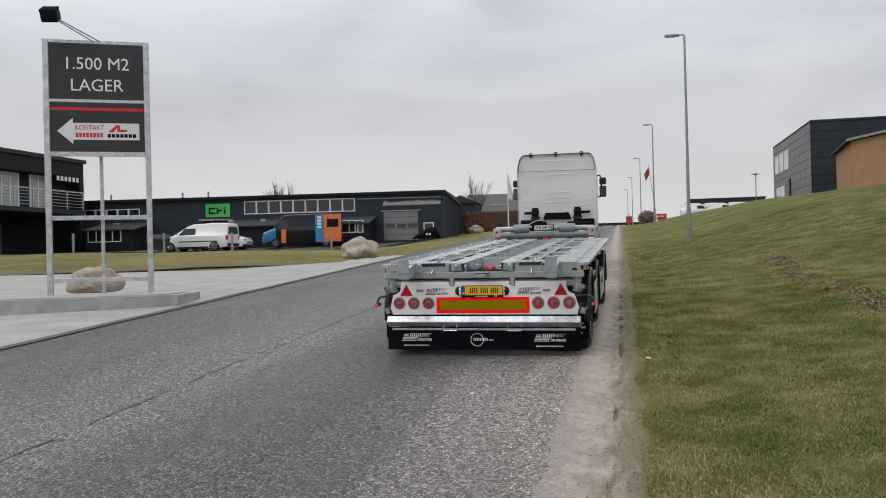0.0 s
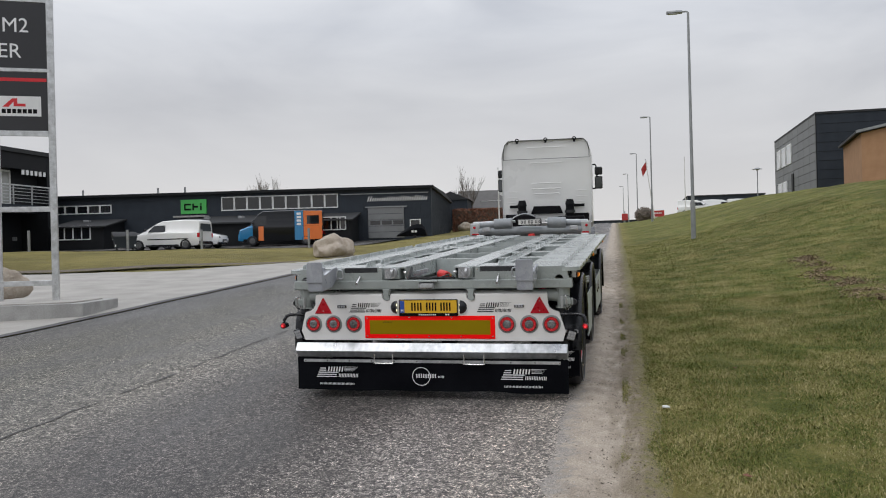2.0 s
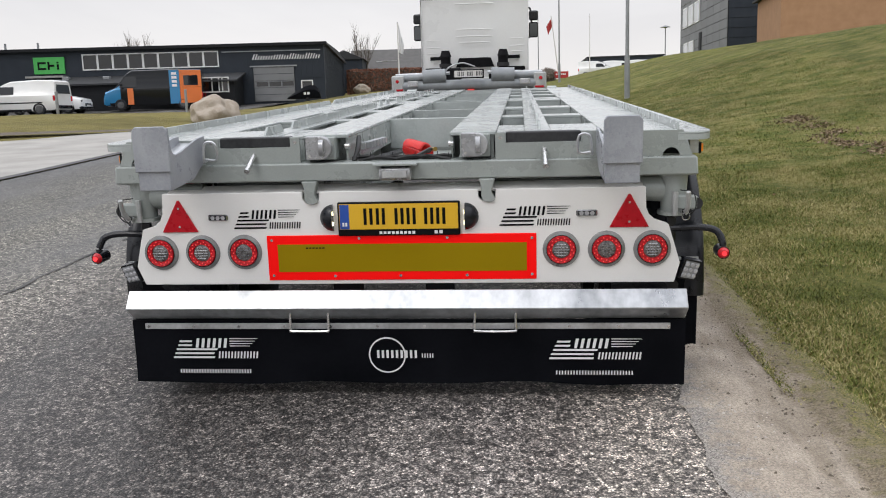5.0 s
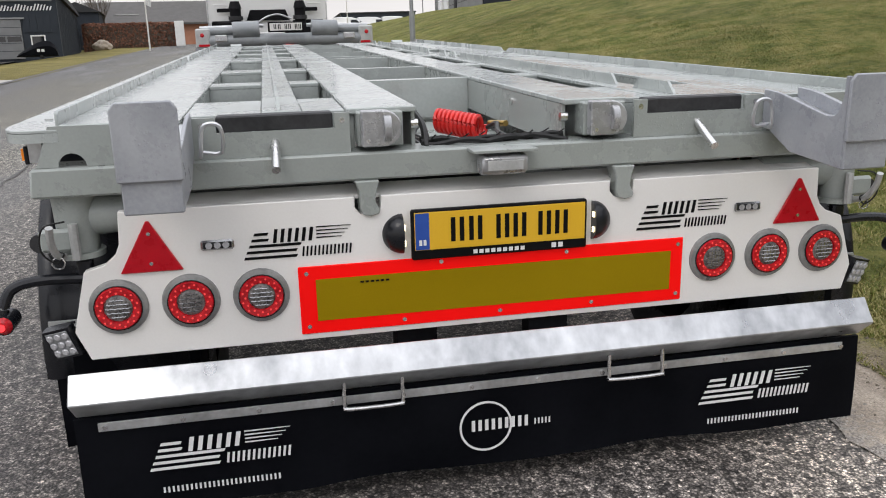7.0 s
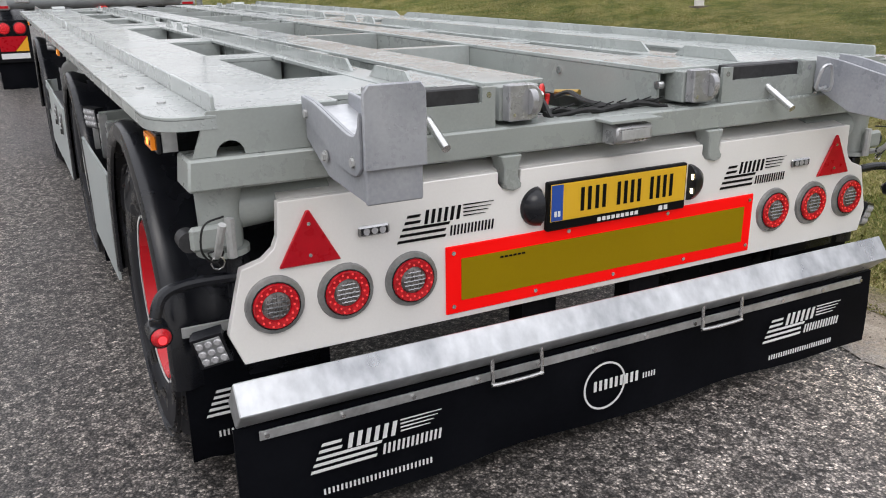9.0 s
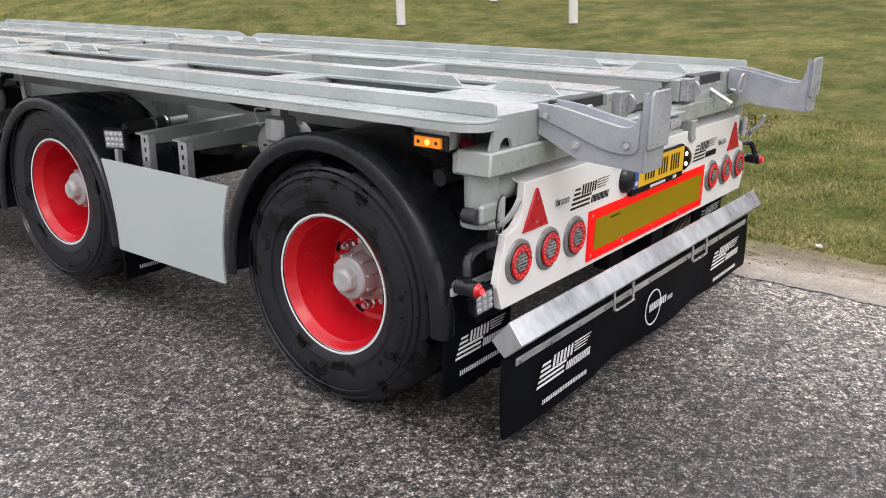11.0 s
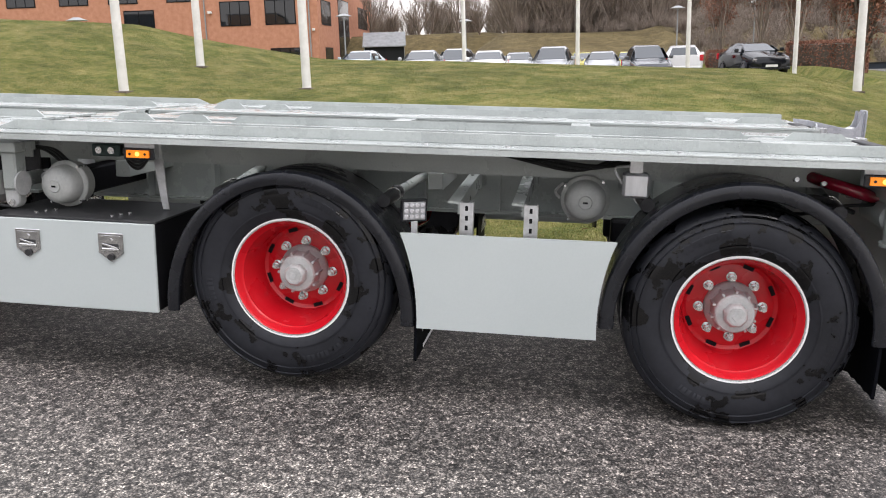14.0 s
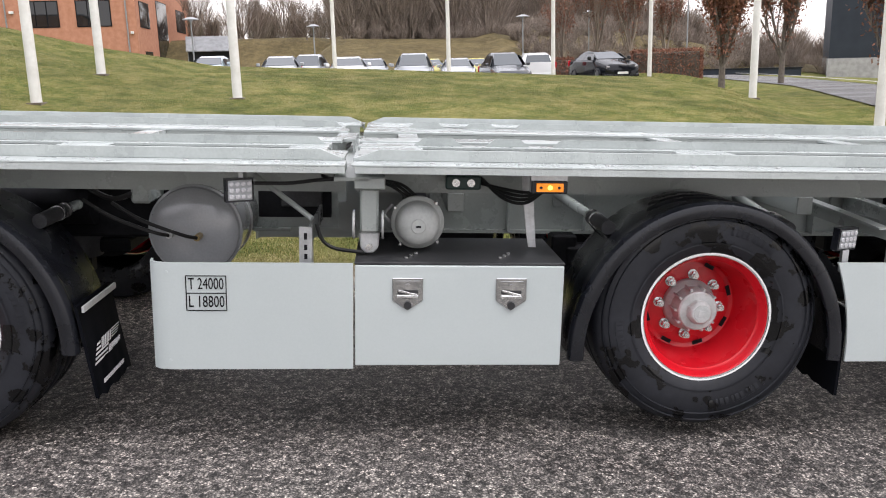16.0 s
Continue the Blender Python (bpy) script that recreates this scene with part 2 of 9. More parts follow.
def grass_material(name, greens, straw, amount, worn=0.0):
    """Mown winter turf: broad dark and pale patches, tufts and straw. worn: how brown the road's edge is."""
    m = bpy.data.materials.new(name)
    m.use_nodes = True
    n, l = m.node_tree.nodes, m.node_tree.links
    p = n["Principled BSDF"]
    p.inputs["Roughness"].default_value = 0.85
    p.inputs["Specular IOR Level"].default_value = 0.15
    co = n.new("ShaderNodeTexCoord")

    def grain(scale, detail, rough=0.55):
        t = n.new("ShaderNodeTexNoise")
        t.inputs["Scale"].default_value, t.inputs["Detail"].default_value, t.inputs["Roughness"].default_value = scale, detail, rough
        l.new(co.outputs["Object"], t.inputs["Vector"])
        return t.outputs["Fac"]

    def spread(src, lo, hi, a, b):
        r = n.new("ShaderNodeMapRange")
        for key, v in (("From Min", lo), ("From Max", hi), ("To Min", a), ("To Max", b)):
            r.inputs[key].default_value = v
        l.new(src, r.inputs["Value"])
        return r.outputs[0]

    def maths(op, x, y):
        q = n.new("ShaderNodeMath")
        q.operation = op
        for k, v in enumerate((x, y)):
            if isinstance(v, float):
                q.inputs[k].default_value = v
            else:
                l.new(v, q.inputs[k])
        return q.outputs[0]

    broad, patchy, tuft, blade, thatch = grain(0.33, 4), grain(1.7, 6, 0.62), grain(9.0, 6, 0.65), grain(46.0, 4, 0.7), grain(160.0, 2)
    r1 = n.new("ShaderNodeValToRGB")
    r1.color_ramp.elements[0].position, r1.color_ramp.elements[0].color = 0.36, (*greens[0], 1)
    r1.color_ramp.elements[1].position, r1.color_ramp.elements[1].color = 0.64, (*greens[1], 1)
    l.new(maths('ADD', maths('MULTIPLY', blade, 0.62), maths('MULTIPLY', tuft, 0.38)), r1.inputs[0])
    dry = spread(maths('ADD', maths('MULTIPLY', patchy, 0.65), maths('MULTIPLY', tuft, 0.35)), 0.42, 0.66, 0.0, amount)
    if worn:
        sep = n.new("ShaderNodeSeparateXYZ")
        l.new(co.outputs["Object"], sep.inputs[0])
        side = maths('ADD', maths('ADD', sep.outputs["X"], maths('MULTIPLY', sep.outputs["Y"], 0.016)), maths('MULTIPLY', patchy, -1.6))
        dry = maths('MAXIMUM', dry, maths('MULTIPLY', spread(side, 0.9, 2.1, worn, 0.0), spread(blade, 0.3, 0.62, 0.35, 1.0)))
    mx = n.new("ShaderNodeMixRGB")
    mx.inputs[2].default_value = (*straw, 1)
    l.new(dry, mx.inputs[0])
    l.new(r1.outputs[0], mx.inputs[1])
    hsv = n.new("ShaderNodeHueSaturation")
    l.new(spread(maths('ADD', maths('MULTIPLY', broad, 0.6), maths('MULTIPLY', patchy, 0.4)), 0.38, 0.62, 0.72, 1.24), hsv.inputs["Value"])
    l.new(mx.outputs[0], hsv.inputs["Color"])
    l.new(hsv.outputs[0], p.inputs["Base Color"])
    bp = n.new("ShaderNodeBump")
    bp.inputs["Strength"].default_value, bp.inputs["Distance"].default_value = 0.9, 0.03
    l.new(maths('ADD', blade, thatch), bp.inputs["Height"])
    l.new(bp.outputs[0], p.inputs["Normal"])
    return m


def blade_material():
    """Winter grass: each blade its own green, olive or straw, drier in patches."""
    m = bpy.data.materials.new("grass_blades")
    m.use_nodes = True
    n, l = m.node_tree.nodes, m.node_tree.links
    p = n["Principled BSDF"]
    p.inputs["Roughness"].default_value, p.inputs["Specular IOR Level"].default_value = 0.7, 0.2
    geo, co, ns, add, ramp = n.new("ShaderNodeNewGeometry"), n.new("ShaderNodeTexCoord"), n.new("ShaderNodeTexNoise"), n.new("ShaderNodeMath"), n.new("ShaderNodeValToRGB")
    ns.inputs["Scale"].default_value, ns.inputs["Detail"].default_value = 1.7, 5
    l.new(co.outputs["Object"], ns.inputs["Vector"])
    add.operation = 'MULTIPLY_ADD'
    add.inputs[1].default_value = 0.55
    l.new(geo.outputs["Random Per Island"], add.inputs[0])
    l.new(ns.outputs["Fac"], add.inputs[2])
    e = ramp.color_ramp.elements
    e[0].position, e[0].color = 0.40, (0.060, 0.086, 0.015, 1)
    e[1].position, e[1].color = 1.05, (0.40, 0.345, 0.165, 1)
    for pos, col in ((0.66, (0.125, 0.150, 0.028, 1)), (0.82, (0.22, 0.205, 0.060, 1)), (0.92, (0.29, 0.245, 0.10, 1))):
        e.new(pos).color = col
    l.new(add.outputs[0], ramp.inputs[0])
    l.new(ramp.outputs[0], p.inputs["Base Color"])
    return m


def tyre_material():
    """Rubber drying in patches: sharp-edged wet black islands on dull grey-black."""
    m = material("wet_tyre_rubber", (0.0070, 0.0078, 0.0108), (0.0170, 0.0185, 0.0240), rough=0.52, scale=6, fine=45, bump=0.15, depth=0.003, rvar=0.1, spec=0.35)
    n, l = m.node_tree.nodes, m.node_tree.links
    p = n["Principled BSDF"]
    co, ns, mr = n.new("ShaderNodeTexCoord"), n.new("ShaderNodeTexNoise"), n.new("ShaderNodeMapRange")
    ns.inputs["Scale"].default_value, ns.inputs["Detail"].default_value, ns.inputs["Roughness"].default_value = 8, 6, 0.55
    l.new(co.outputs["Object"], ns.inputs["Vector"])
    mr.inputs["From Min"].default_value, mr.inputs["From Max"].default_value = 0.525, 0.555
    l.new(ns.outputs["Fac"], mr.inputs["Value"])
    for socket, wet in (("Base Color", (0.003, 0.003, 0.0035, 1)), ("Roughness", (0.17, 0.17, 0.17, 1))):
        old = p.inputs[socket].links[0].from_socket
        mx = n.new("ShaderNodeMixRGB")
        mx.inputs[2].default_value = wet
        l.new(mr.outputs[0], mx.inputs[0])
        l.new(old, mx.inputs[1])
        l.new(mx.outputs[0], p.inputs[socket])
    return m


def glass_material(name, tint, rough=0.03):
    m = bpy.data.materials.new(name)
    m.use_nodes = True
    p = m.node_tree.nodes["Principled BSDF"]
    p.inputs["Base Color"].default_value = (*tint, 1)
    p.inputs["Roughness"].default_value = rough
    p.inputs["Specular IOR Level"].default_value = 0.7
    return m


def dirt_material():
    """Pale packed dirt with grit beside the asphalt, turning to brown mud towards the turf."""
    m = material("packed_dirt", (0.285, 0.243, 0.197), (0.46, 0.398, 0.328), rough=0.85, scale=5, fine=90, bump=0.8, depth=0.012, rvar=0.1, spec=0.3)
    n, l = m.node_tree.nodes, m.node_tree.links
    p = n["Principled BSDF"]
    old = p.inputs["Base Color"].links[0].from_socket
    co, sep = n.new("ShaderNodeTexCoord"), n.new("ShaderNodeSeparateXYZ")
    l.new(co.outputs["Object"], sep.inputs[0])
    along = n.new("ShaderNodeMath")
    along.operation = 'MULTIPLY_ADD'
    along.inputs[1].default_value = 0.016
    l.new(sep.outputs["Y"], along.inputs[0])
    l.new(sep.outputs["X"], along.inputs[2])
    mp = n.new("ShaderNodeMapping")
    mp.inputs["Scale"].default_value = (9, 2.2, 1)
    l.new(co.outputs["Object"], mp.inputs[0])
    ns = n.new("ShaderNodeTexNoise")
    ns.inputs["Scale"].default_value, ns.inputs["Detail"].default_value = 1.0, 8
    l.new(mp.outputs[0], ns.inputs["Vector"])
    add = n.new("ShaderNodeMath")
    add.operation = 'MULTIPLY_ADD'
    add.inputs[1].default_value = 0.75
    l.new(ns.outputs["Fac"], add.inputs[0])
    l.new(along.outputs[0], add.inputs[2])
    mr = n.new("ShaderNodeMapRange")
    mr.inputs["From Min"].default_value, mr.inputs["From Max"].default_value = 1.83, 2.06
    l.new(add.outputs[0], mr.inputs["Value"])
    v = n.new("ShaderNodeTexVoronoi")
    v.inputs["Scale"].default_value = 190
    l.new(co.outputs["Object"], v.inputs["Vector"])
    sc = n.new("ShaderNodeSeparateColor")
    l.new(v.outputs["Color"], sc.inputs[0])
    mud = n.new("ShaderNodeValToRGB")
    mud.color_ramp.elements[0].position, mud.color_ramp.elements[0].color = 0.1, (0.135, 0.108, 0.076, 1)
    mud.color_ramp.elements[1].position, mud.color_ramp.elements[1].color = 0.95, (0.27, 0.225, 0.158, 1)
    l.new(sc.outputs[0], mud.inputs[0])
    grit = n.new("ShaderNodeValToRGB")
    grit.color_ramp.elements[0].position, grit.color_ramp.elements[0].color = 0.0, (0.72, 0.715, 0.71, 1)
    grit.color_ramp.elements[1].position, grit.color_ramp.elements[1].color = 1.0, (1.28, 1.27, 1.26, 1)
    l.new(sc.outputs[1], grit.inputs[0])
    pale = n.new("ShaderNodeMixRGB")
    pale.blend_type = 'MULTIPLY'
    pale.inputs[0].default_value = 1.0
    l.new(old, pale.inputs[1])
    l.new(grit.outputs[0], pale.inputs[2])
    mx = n.new("ShaderNodeMixRGB")
    l.new(mr.outputs[0], mx.inputs[0])
    l.new(pale.outputs[0], mx.inputs[1])
    l.new(mud.outputs[0], mx.inputs[2])
    # the edges: chips of asphalt on one side, thin worn turf on the other
    fine = n.new("ShaderNodeTexNoise")
    fine.inputs["Scale"].default_value, fine.inputs["Detail"].default_value, fine.inputs["Roughness"].default_value = 11, 7, 0.72
    l.new(co.outputs["Object"], fine.inputs["Vector"])
    rim = n.new("ShaderNodeMath")
    rim.operation = 'MULTIPLY_ADD'
    rim.inputs[1].default_value = 0.75
    l.new(fine.outputs["Fac"], rim.inputs[0])
    l.new(along.outputs[0], rim.inputs[2])
    out = mx.outputs[0]
    for lo, hi, dark, pale in ((1.66, 1.56, (0.14, 0.127, 0.114, 1), (0.44, 0.405, 0.365, 1)), (2.03, 2.20, (0.062, 0.064, 0.020, 1), (0.25, 0.215, 0.085, 1))):
        edge, tone, mix = n.new("ShaderNodeMapRange"), n.new("ShaderNodeValToRGB"), n.new("ShaderNodeMixRGB")
        edge.inputs["From Min"].default_value, edge.inputs["From Max"].default_value = lo, hi
        l.new(rim.outputs[0], edge.inputs["Value"])
        tone.color_ramp.elements[0].color, tone.color_ramp.elements[1].color = dark, pale
        l.new(sc.outputs[2], tone.inputs[0])
        l.new(edge.outputs[0], mix.inputs[0])
        l.new(out, mix.inputs[1])
        l.new(tone.outputs[0], mix.inputs[2])
        out = mix.outputs[0]
    l.new(out, p.inputs["Base Color"])
    return m


ASPHALT = asphalt_material()
ASPHALT_PLAIN = asphalt_material(False)
GRASS = grass_material("turf", ((0.050, 0.070, 0.012), (0.175, 0.195, 0.036)), (0.275, 0.222, 0.086), 0.75, 0.95)
BLADE = blade_material()
BROWN_GRASS = grass_material("dry_grass", ((0.075, 0.06, 0.028), (0.14, 0.11, 0.05)), (0.16, 0.12, 0.06), 0.8)
DIRT = dirt_material()
GRIT = island_varied(material("pale_grit", (0.30, 0.27, 0.235), (0.50, 0.46, 0.41), rough=0.85, scale=3, fine=40, bump=0), 0.4)
SOIL = material("churned_soil", (0.085, 0.068, 0.050), (0.17, 0.14, 0.105), rough=0.9, scale=6, fine=40, bump=1, depth=0.02)
CONCRETE = material("pale_concrete", (0.29, 0.275, 0.25), (0.42, 0.40, 0.37), rough=0.8, scale=1.4, fine=50, bump=0.3, depth=0.004)
CONCRETE_WALL = material("cast_concrete", (0.26, 0.255, 0.245), (0.40, 0.395, 0.38), rough=0.8, scale=3, fine=40, bump=0.3)
TAR = material("tar_seam", (0.05, 0.048, 0.047), (0.12, 0.115, 0.11), rough=0.75, scale=5, fine=90, bump=0.5)
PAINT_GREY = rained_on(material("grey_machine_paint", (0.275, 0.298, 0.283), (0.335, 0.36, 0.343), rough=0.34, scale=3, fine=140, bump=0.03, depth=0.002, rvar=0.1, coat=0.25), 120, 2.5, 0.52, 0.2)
# the frame's grey made paler for the deck: wet sky sheen put into the colour
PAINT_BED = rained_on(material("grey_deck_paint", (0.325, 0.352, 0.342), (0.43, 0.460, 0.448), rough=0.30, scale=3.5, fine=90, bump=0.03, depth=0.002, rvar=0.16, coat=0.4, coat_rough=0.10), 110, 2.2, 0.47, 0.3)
PAINT_CLAW = rained_on(material("blue_grey_worn_paint", (0.245, 0.256, 0.282), (0.37, 0.38, 0.402), rough=0.38, scale=6, fine=110, bump=0.06, depth=0.002, rvar=0.12, coat=0.1), 170, 5.0, 0.52, 0.25)
PAINT_SKIRT = material("pale_grey_panel_paint", (0.415, 0.456, 0.452), (0.455, 0.496, 0.490), rough=0.38, scale=1.5, fine=150, bump=0.015, rvar=0.06, coat=0.2)
PAINT_WHITE = material("white_board_paint", (0.78, 0.765, 0.74), (0.84, 0.825, 0.80), rough=0.35, scale=2, fine=150, bump=0.02, rvar=0.08, coat=0.3)
GALV = material("hot_dip_galvanised", (0.40, 0.405, 0.41), (0.66, 0.67, 0.68), rough=0.38, metal=0.75, scale=9, fine=70, bump=0.08, depth=0.002, rvar=0.2)
ZINC = material("bright_galvanised_sheet", (0.33, 0.34, 0.355), (0.74, 0.755, 0.77), rough=0.34, metal=0.75, scale=5, fine=28, bump=0.06, depth=0.001, rvar=0.2, stretch=(1, 1, 0.35))
BEZEL = material("satin_grey_bezel", (0.20, 0.20, 0.20), (0.33, 0.33, 0.325), rough=0.32, metal=0.45, scale=20, fine=120, bump=0.05)
CAP_METAL = rained_on(material("wet_cast_aluminium", (0.30, 0.305, 0.315), (0.52, 0.525, 0.535), rough=0.34, metal=0.5, scale=12, fine=60, bump=0.15, depth=0.003, rvar=0.15), 190, 9, 0.48, 0.35)
CAST = material("grey_cast_metal", (0.36, 0.365, 0.36), (0.52, 0.525, 0.52), rough=0.5, metal=0.2, scale=14, fine=120, bump=0.2)
STEEL = material("bright_steel", (0.55, 0.55, 0.55), (0.72, 0.72, 0.71), rough=0.25, metal=0.95, scale=20, fine=90, bump=0.03)
DARK_STEEL = material("dark_rubber_buffer", (0.018, 0.0185, 0.02), (0.045, 0.045, 0.047), rough=0.5, scale=10, fine=80, bump=0.08, spec=0.3)
BLACK_PLASTIC = material("black_moulded_plastic", (0.0046, 0.0053, 0.0078), (0.0125, 0.0135, 0.0172), rough=0.27, scale=7, fine=160, bump=0.12, depth=0.003, rvar=0.12, spec=0.42)
FLAP = material("black_flap_rubber", (0.0016, 0.0020, 0.0034), (0.0048, 0.0054, 0.0076), rough=0.6, scale=5, fine=70, bump=0.06, rvar=0.15, spec=0.06)
CHASSIS_BLACK = material("black_chassis_paint", (0.0035, 0.0037, 0.0045), (0.011, 0.011, 0.013), rough=0.55, scale=6, fine=60, bump=0.08, spec=0.10)
TYRE = tyre_material()
CHAMBER = material("painted_brake_chamber", (0.33, 0.34, 0.325), (0.46, 0.47, 0.45), rough=0.42, scale=9, fine=90, bump=0.15)
RED_DARK = material("dark_red_hose", (0.19, 0.003, 0.016), (0.30, 0.006, 0.026), rough=0.16, scale=8, fine=40, bump=0.1, coat=0.5)
RIM_RED = material("red_rim_paint", (0.50, 0.006, 0.014), (0.58, 0.010, 0.018), rough=0.28, scale=5, fine=60, bump=0.02, spec=0.35, coat=0.15)
RIM_EDGE = material("white_rim_edge", (0.72, 0.71, 0.70), (0.8, 0.79, 0.78), rough=0.4, bump=0)
RED_LENS = material("red_lens", (0.30, 0.003, 0.008), (0.66, 0.010, 0.018), rough=0.12, scale=75, fine=260, bump=0.5, depth=0.003, spec=0.4, coat=0.3, emit=0.06)
RED_PLASTIC = material("red_reflector_plastic", (0.42, 0.002, 0.010), (0.50, 0.004, 0.014), rough=0.3, scale=40, fine=300, bump=0.1, spec=0.3)
RED_GLOW = material("lit_red_lamp", (0.85, 0.03, 0.04), (0.9, 0.07, 0.07), rough=0.2, bump=0, emit=1.1)
RED_LED = material("red_diode", (0.85, 0.05, 0.05), (0.95, 0.10, 0.10), rough=0.12, bump=0, emit=0.22)
TANK_GREY = material("dark_glossy_tank_paint", (0.26, 0.265, 0.275), (0.33, 0.335, 0.345), rough=0.12, scale=4, fine=120, bump=0.04, depth=0.002, coat=0.5)
LATCH_CHROME = material("polished_latch_steel", (0.42, 0.42, 0.43), (0.62, 0.62, 0.62), rough=0.12, metal=1.0, scale=22, fine=60, bump=0.25, depth=0.004)
# the tape is no lamp; a weak emission is added to brighten its red
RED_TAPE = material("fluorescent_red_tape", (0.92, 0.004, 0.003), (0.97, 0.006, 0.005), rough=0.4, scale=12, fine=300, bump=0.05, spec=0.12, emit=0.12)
GOLD_TAPE = material("retroreflective_amber_sheet", (0.26, 0.175, 0.001), (0.30, 0.205, 0.002), rough=0.4, scale=2, fine=400, bump=0.1, depth=0.001, spec=0.1)
CLEAR_LENS = material("clear_ribbed_lens", (0.05, 0.045, 0.045), (0.30, 0.285, 0.28), rough=0.15, metal=0.3, scale=60, fine=160, bump=0.5, depth=0.004, coat=0.4)
CHROME = material("dull_chrome", (0.28, 0.285, 0.29), (0.42, 0.42, 0.425), rough=0.16, metal=0.95, scale=12, fine=90, bump=0.02)
AMBER = material("amber_lens", (0.75, 0.20, 0.01), (0.85, 0.28, 0.02), rough=0.2, scale=40, fine=200, bump=0.2, emit=0.25)
AMBER_LIT = material("lit_amber_led", (1.0, 0.42, 0.05), (1.0, 0.52, 0.08), rough=0.2, bump=0, emit=2.2)
WARM_LED = material("lit_plate_lamp", (1.0, 0.85, 0.5), (1, 0.9, 0.6), rough=0.3, bump=0, emit=3.0)
LED_FACE = material("work_lamp_lens", (0.34, 0.34, 0.36), (0.60, 0.60, 0.62), rough=0.2, metal=0.2, scale=50, fine=150, bump=0.3, coat=0.5)
PLATE_YELLOW = material("yellow_plate_sheet", (0.70, 0.40, 0.012), (0.74, 0.44, 0.02), rough=0.4, scale=4, fine=300, bump=0.03)
PLATE_WHITE = material("white_plate_sheet", (0.62, 0.60, 0.58), (0.7, 0.69, 0.67), rough=0.4, bump=0)
BLUE = material("blue_plate_band", (0.012, 0.06, 0.33), (0.02, 0.08, 0.38), rough=0.4, bump=0)
INK = material("black_lettering", (0.003, 0.003, 0.0035), (0.006, 0.006, 0.007), rough=0.5, bump=0, spec=0.1)
WHITE_INK = material("white_lettering", (0.72, 0.72, 0.72), (0.8, 0.8, 0.8), rough=0.5, bump=0)
RED_INK = material("red_lettering", (0.55, 0.015, 0.02), (0.6, 0.02, 0.03), rough=0.5, bump=0)
RED_HOSE = material("red_spiral_hose", (0.60, 0.018, 0.016), (0.7, 0.03, 0.025), rough=0.35, scale=10, fine=60, bump=0.05)
CABLE = material("black_cable", (0.010, 0.010, 0.010), (0.02, 0.02, 0.02), rough=0.45, bump=0, spec=0.3)
CAB_WHITE = material("white_cab_paint", (0.70, 0.70, 0.69), (0.76, 0.76, 0.75), rough=0.3, scale=0.8, fine=30, bump=0.01, coat=0.4)
TRUCK_GREY = material("dull_grey_hydraulic_paint", (0.20, 0.215, 0.225), (0.29, 0.305, 0.315), rough=0.45, metal=0.2, scale=6, fine=70, bump=0.1)
MARK_AMBER = material("amber_marking_sheet", (0.78, 0.36, 0.01), (0.85, 0.42, 0.02), rough=0.4, bump=0.02)
DARK_GLASS = glass_material("dark_window_glass", (0.012, 0.014, 0.017))
GREY_GLASS = glass_material("grey_window_glass", (0.05, 0.058, 0.065), 0.06)
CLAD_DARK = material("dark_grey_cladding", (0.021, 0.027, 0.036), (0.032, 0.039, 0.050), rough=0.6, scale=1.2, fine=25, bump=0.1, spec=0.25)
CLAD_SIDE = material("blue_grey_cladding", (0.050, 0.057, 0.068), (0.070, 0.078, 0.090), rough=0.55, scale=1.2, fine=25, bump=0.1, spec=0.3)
CLAD_BLACK = material("black_cladding", (0.009, 0.010, 0.012), (0.016, 0.017, 0.019), rough=0.6, scale=1.0, fine=25, bump=0.1, spec=0.2)
CLAD_GREY = varied(material("grey_facade_panel", (0.15, 0.155, 0.16), (0.20, 0.205, 0.21), rough=0.55, scale=1.5, fine=30, bump=0.1), 0.08)
ROOF_FELT = material("dark_roof_felt", (0.020, 0.021, 0.023), (0.036, 0.037, 0.039), rough=0.8, scale=2, fine=40, bump=0.3)
FRAME_WHITE = material("white_window_frame", (0.66, 0.66, 0.65), (0.74, 0.74, 0.73), rough=0.45, bump=0)
BRICK_RED = material("red_brick_wall", (0.40, 0.185, 0.115), (0.50, 0.25, 0.165), rough=0.85, scale=2.0, fine=30, bump=0.4, depth=0.01, spec=0.2)
BRICK_TAN = material("tan_brick_wall", (0.36, 0.20, 0.105), (0.43, 0.25, 0.14), rough=0.85, scale=2.0, fine=30, bump=0.4, depth=0.01)
POLE_WHITE = material("white_painted_pole", (0.60, 0.585, 0.55), (0.74, 0.73, 0.70), rough=0.55, scale=3, fine=20, bump=0.05)
POLE_GREY = material("galvanised_pole", (0.24, 0.25, 0.255), (0.34, 0.35, 0.355), rough=0.45, metal=0.5, scale=3, fine=30, bump=0.05)
STONE = material("granite_boulder", (0.30, 0.245, 0.185), (0.48, 0.42, 0.35), rough=0.85, scale=3.5, fine=30, bump=0.8, depth=0.03)
BARK = material("bark", (0.085, 0.07, 0.057), (0.16, 0.135, 0.11), rough=0.9, scale=9, fine=50, bump=0.8, depth=0.02)
TWIG = island_varied(material("bare_twigs", (0.175, 0.138, 0.112), (0.28, 0.232, 0.192), rough=0.9, scale=0.2, fine=4, bump=0), 0.4)
PINE = island_varied(material("dark_conifer", (0.022, 0.026, 0.018), (0.045, 0.048, 0.034), rough=0.9, scale=0.3, fine=4, bump=0), 0.4)
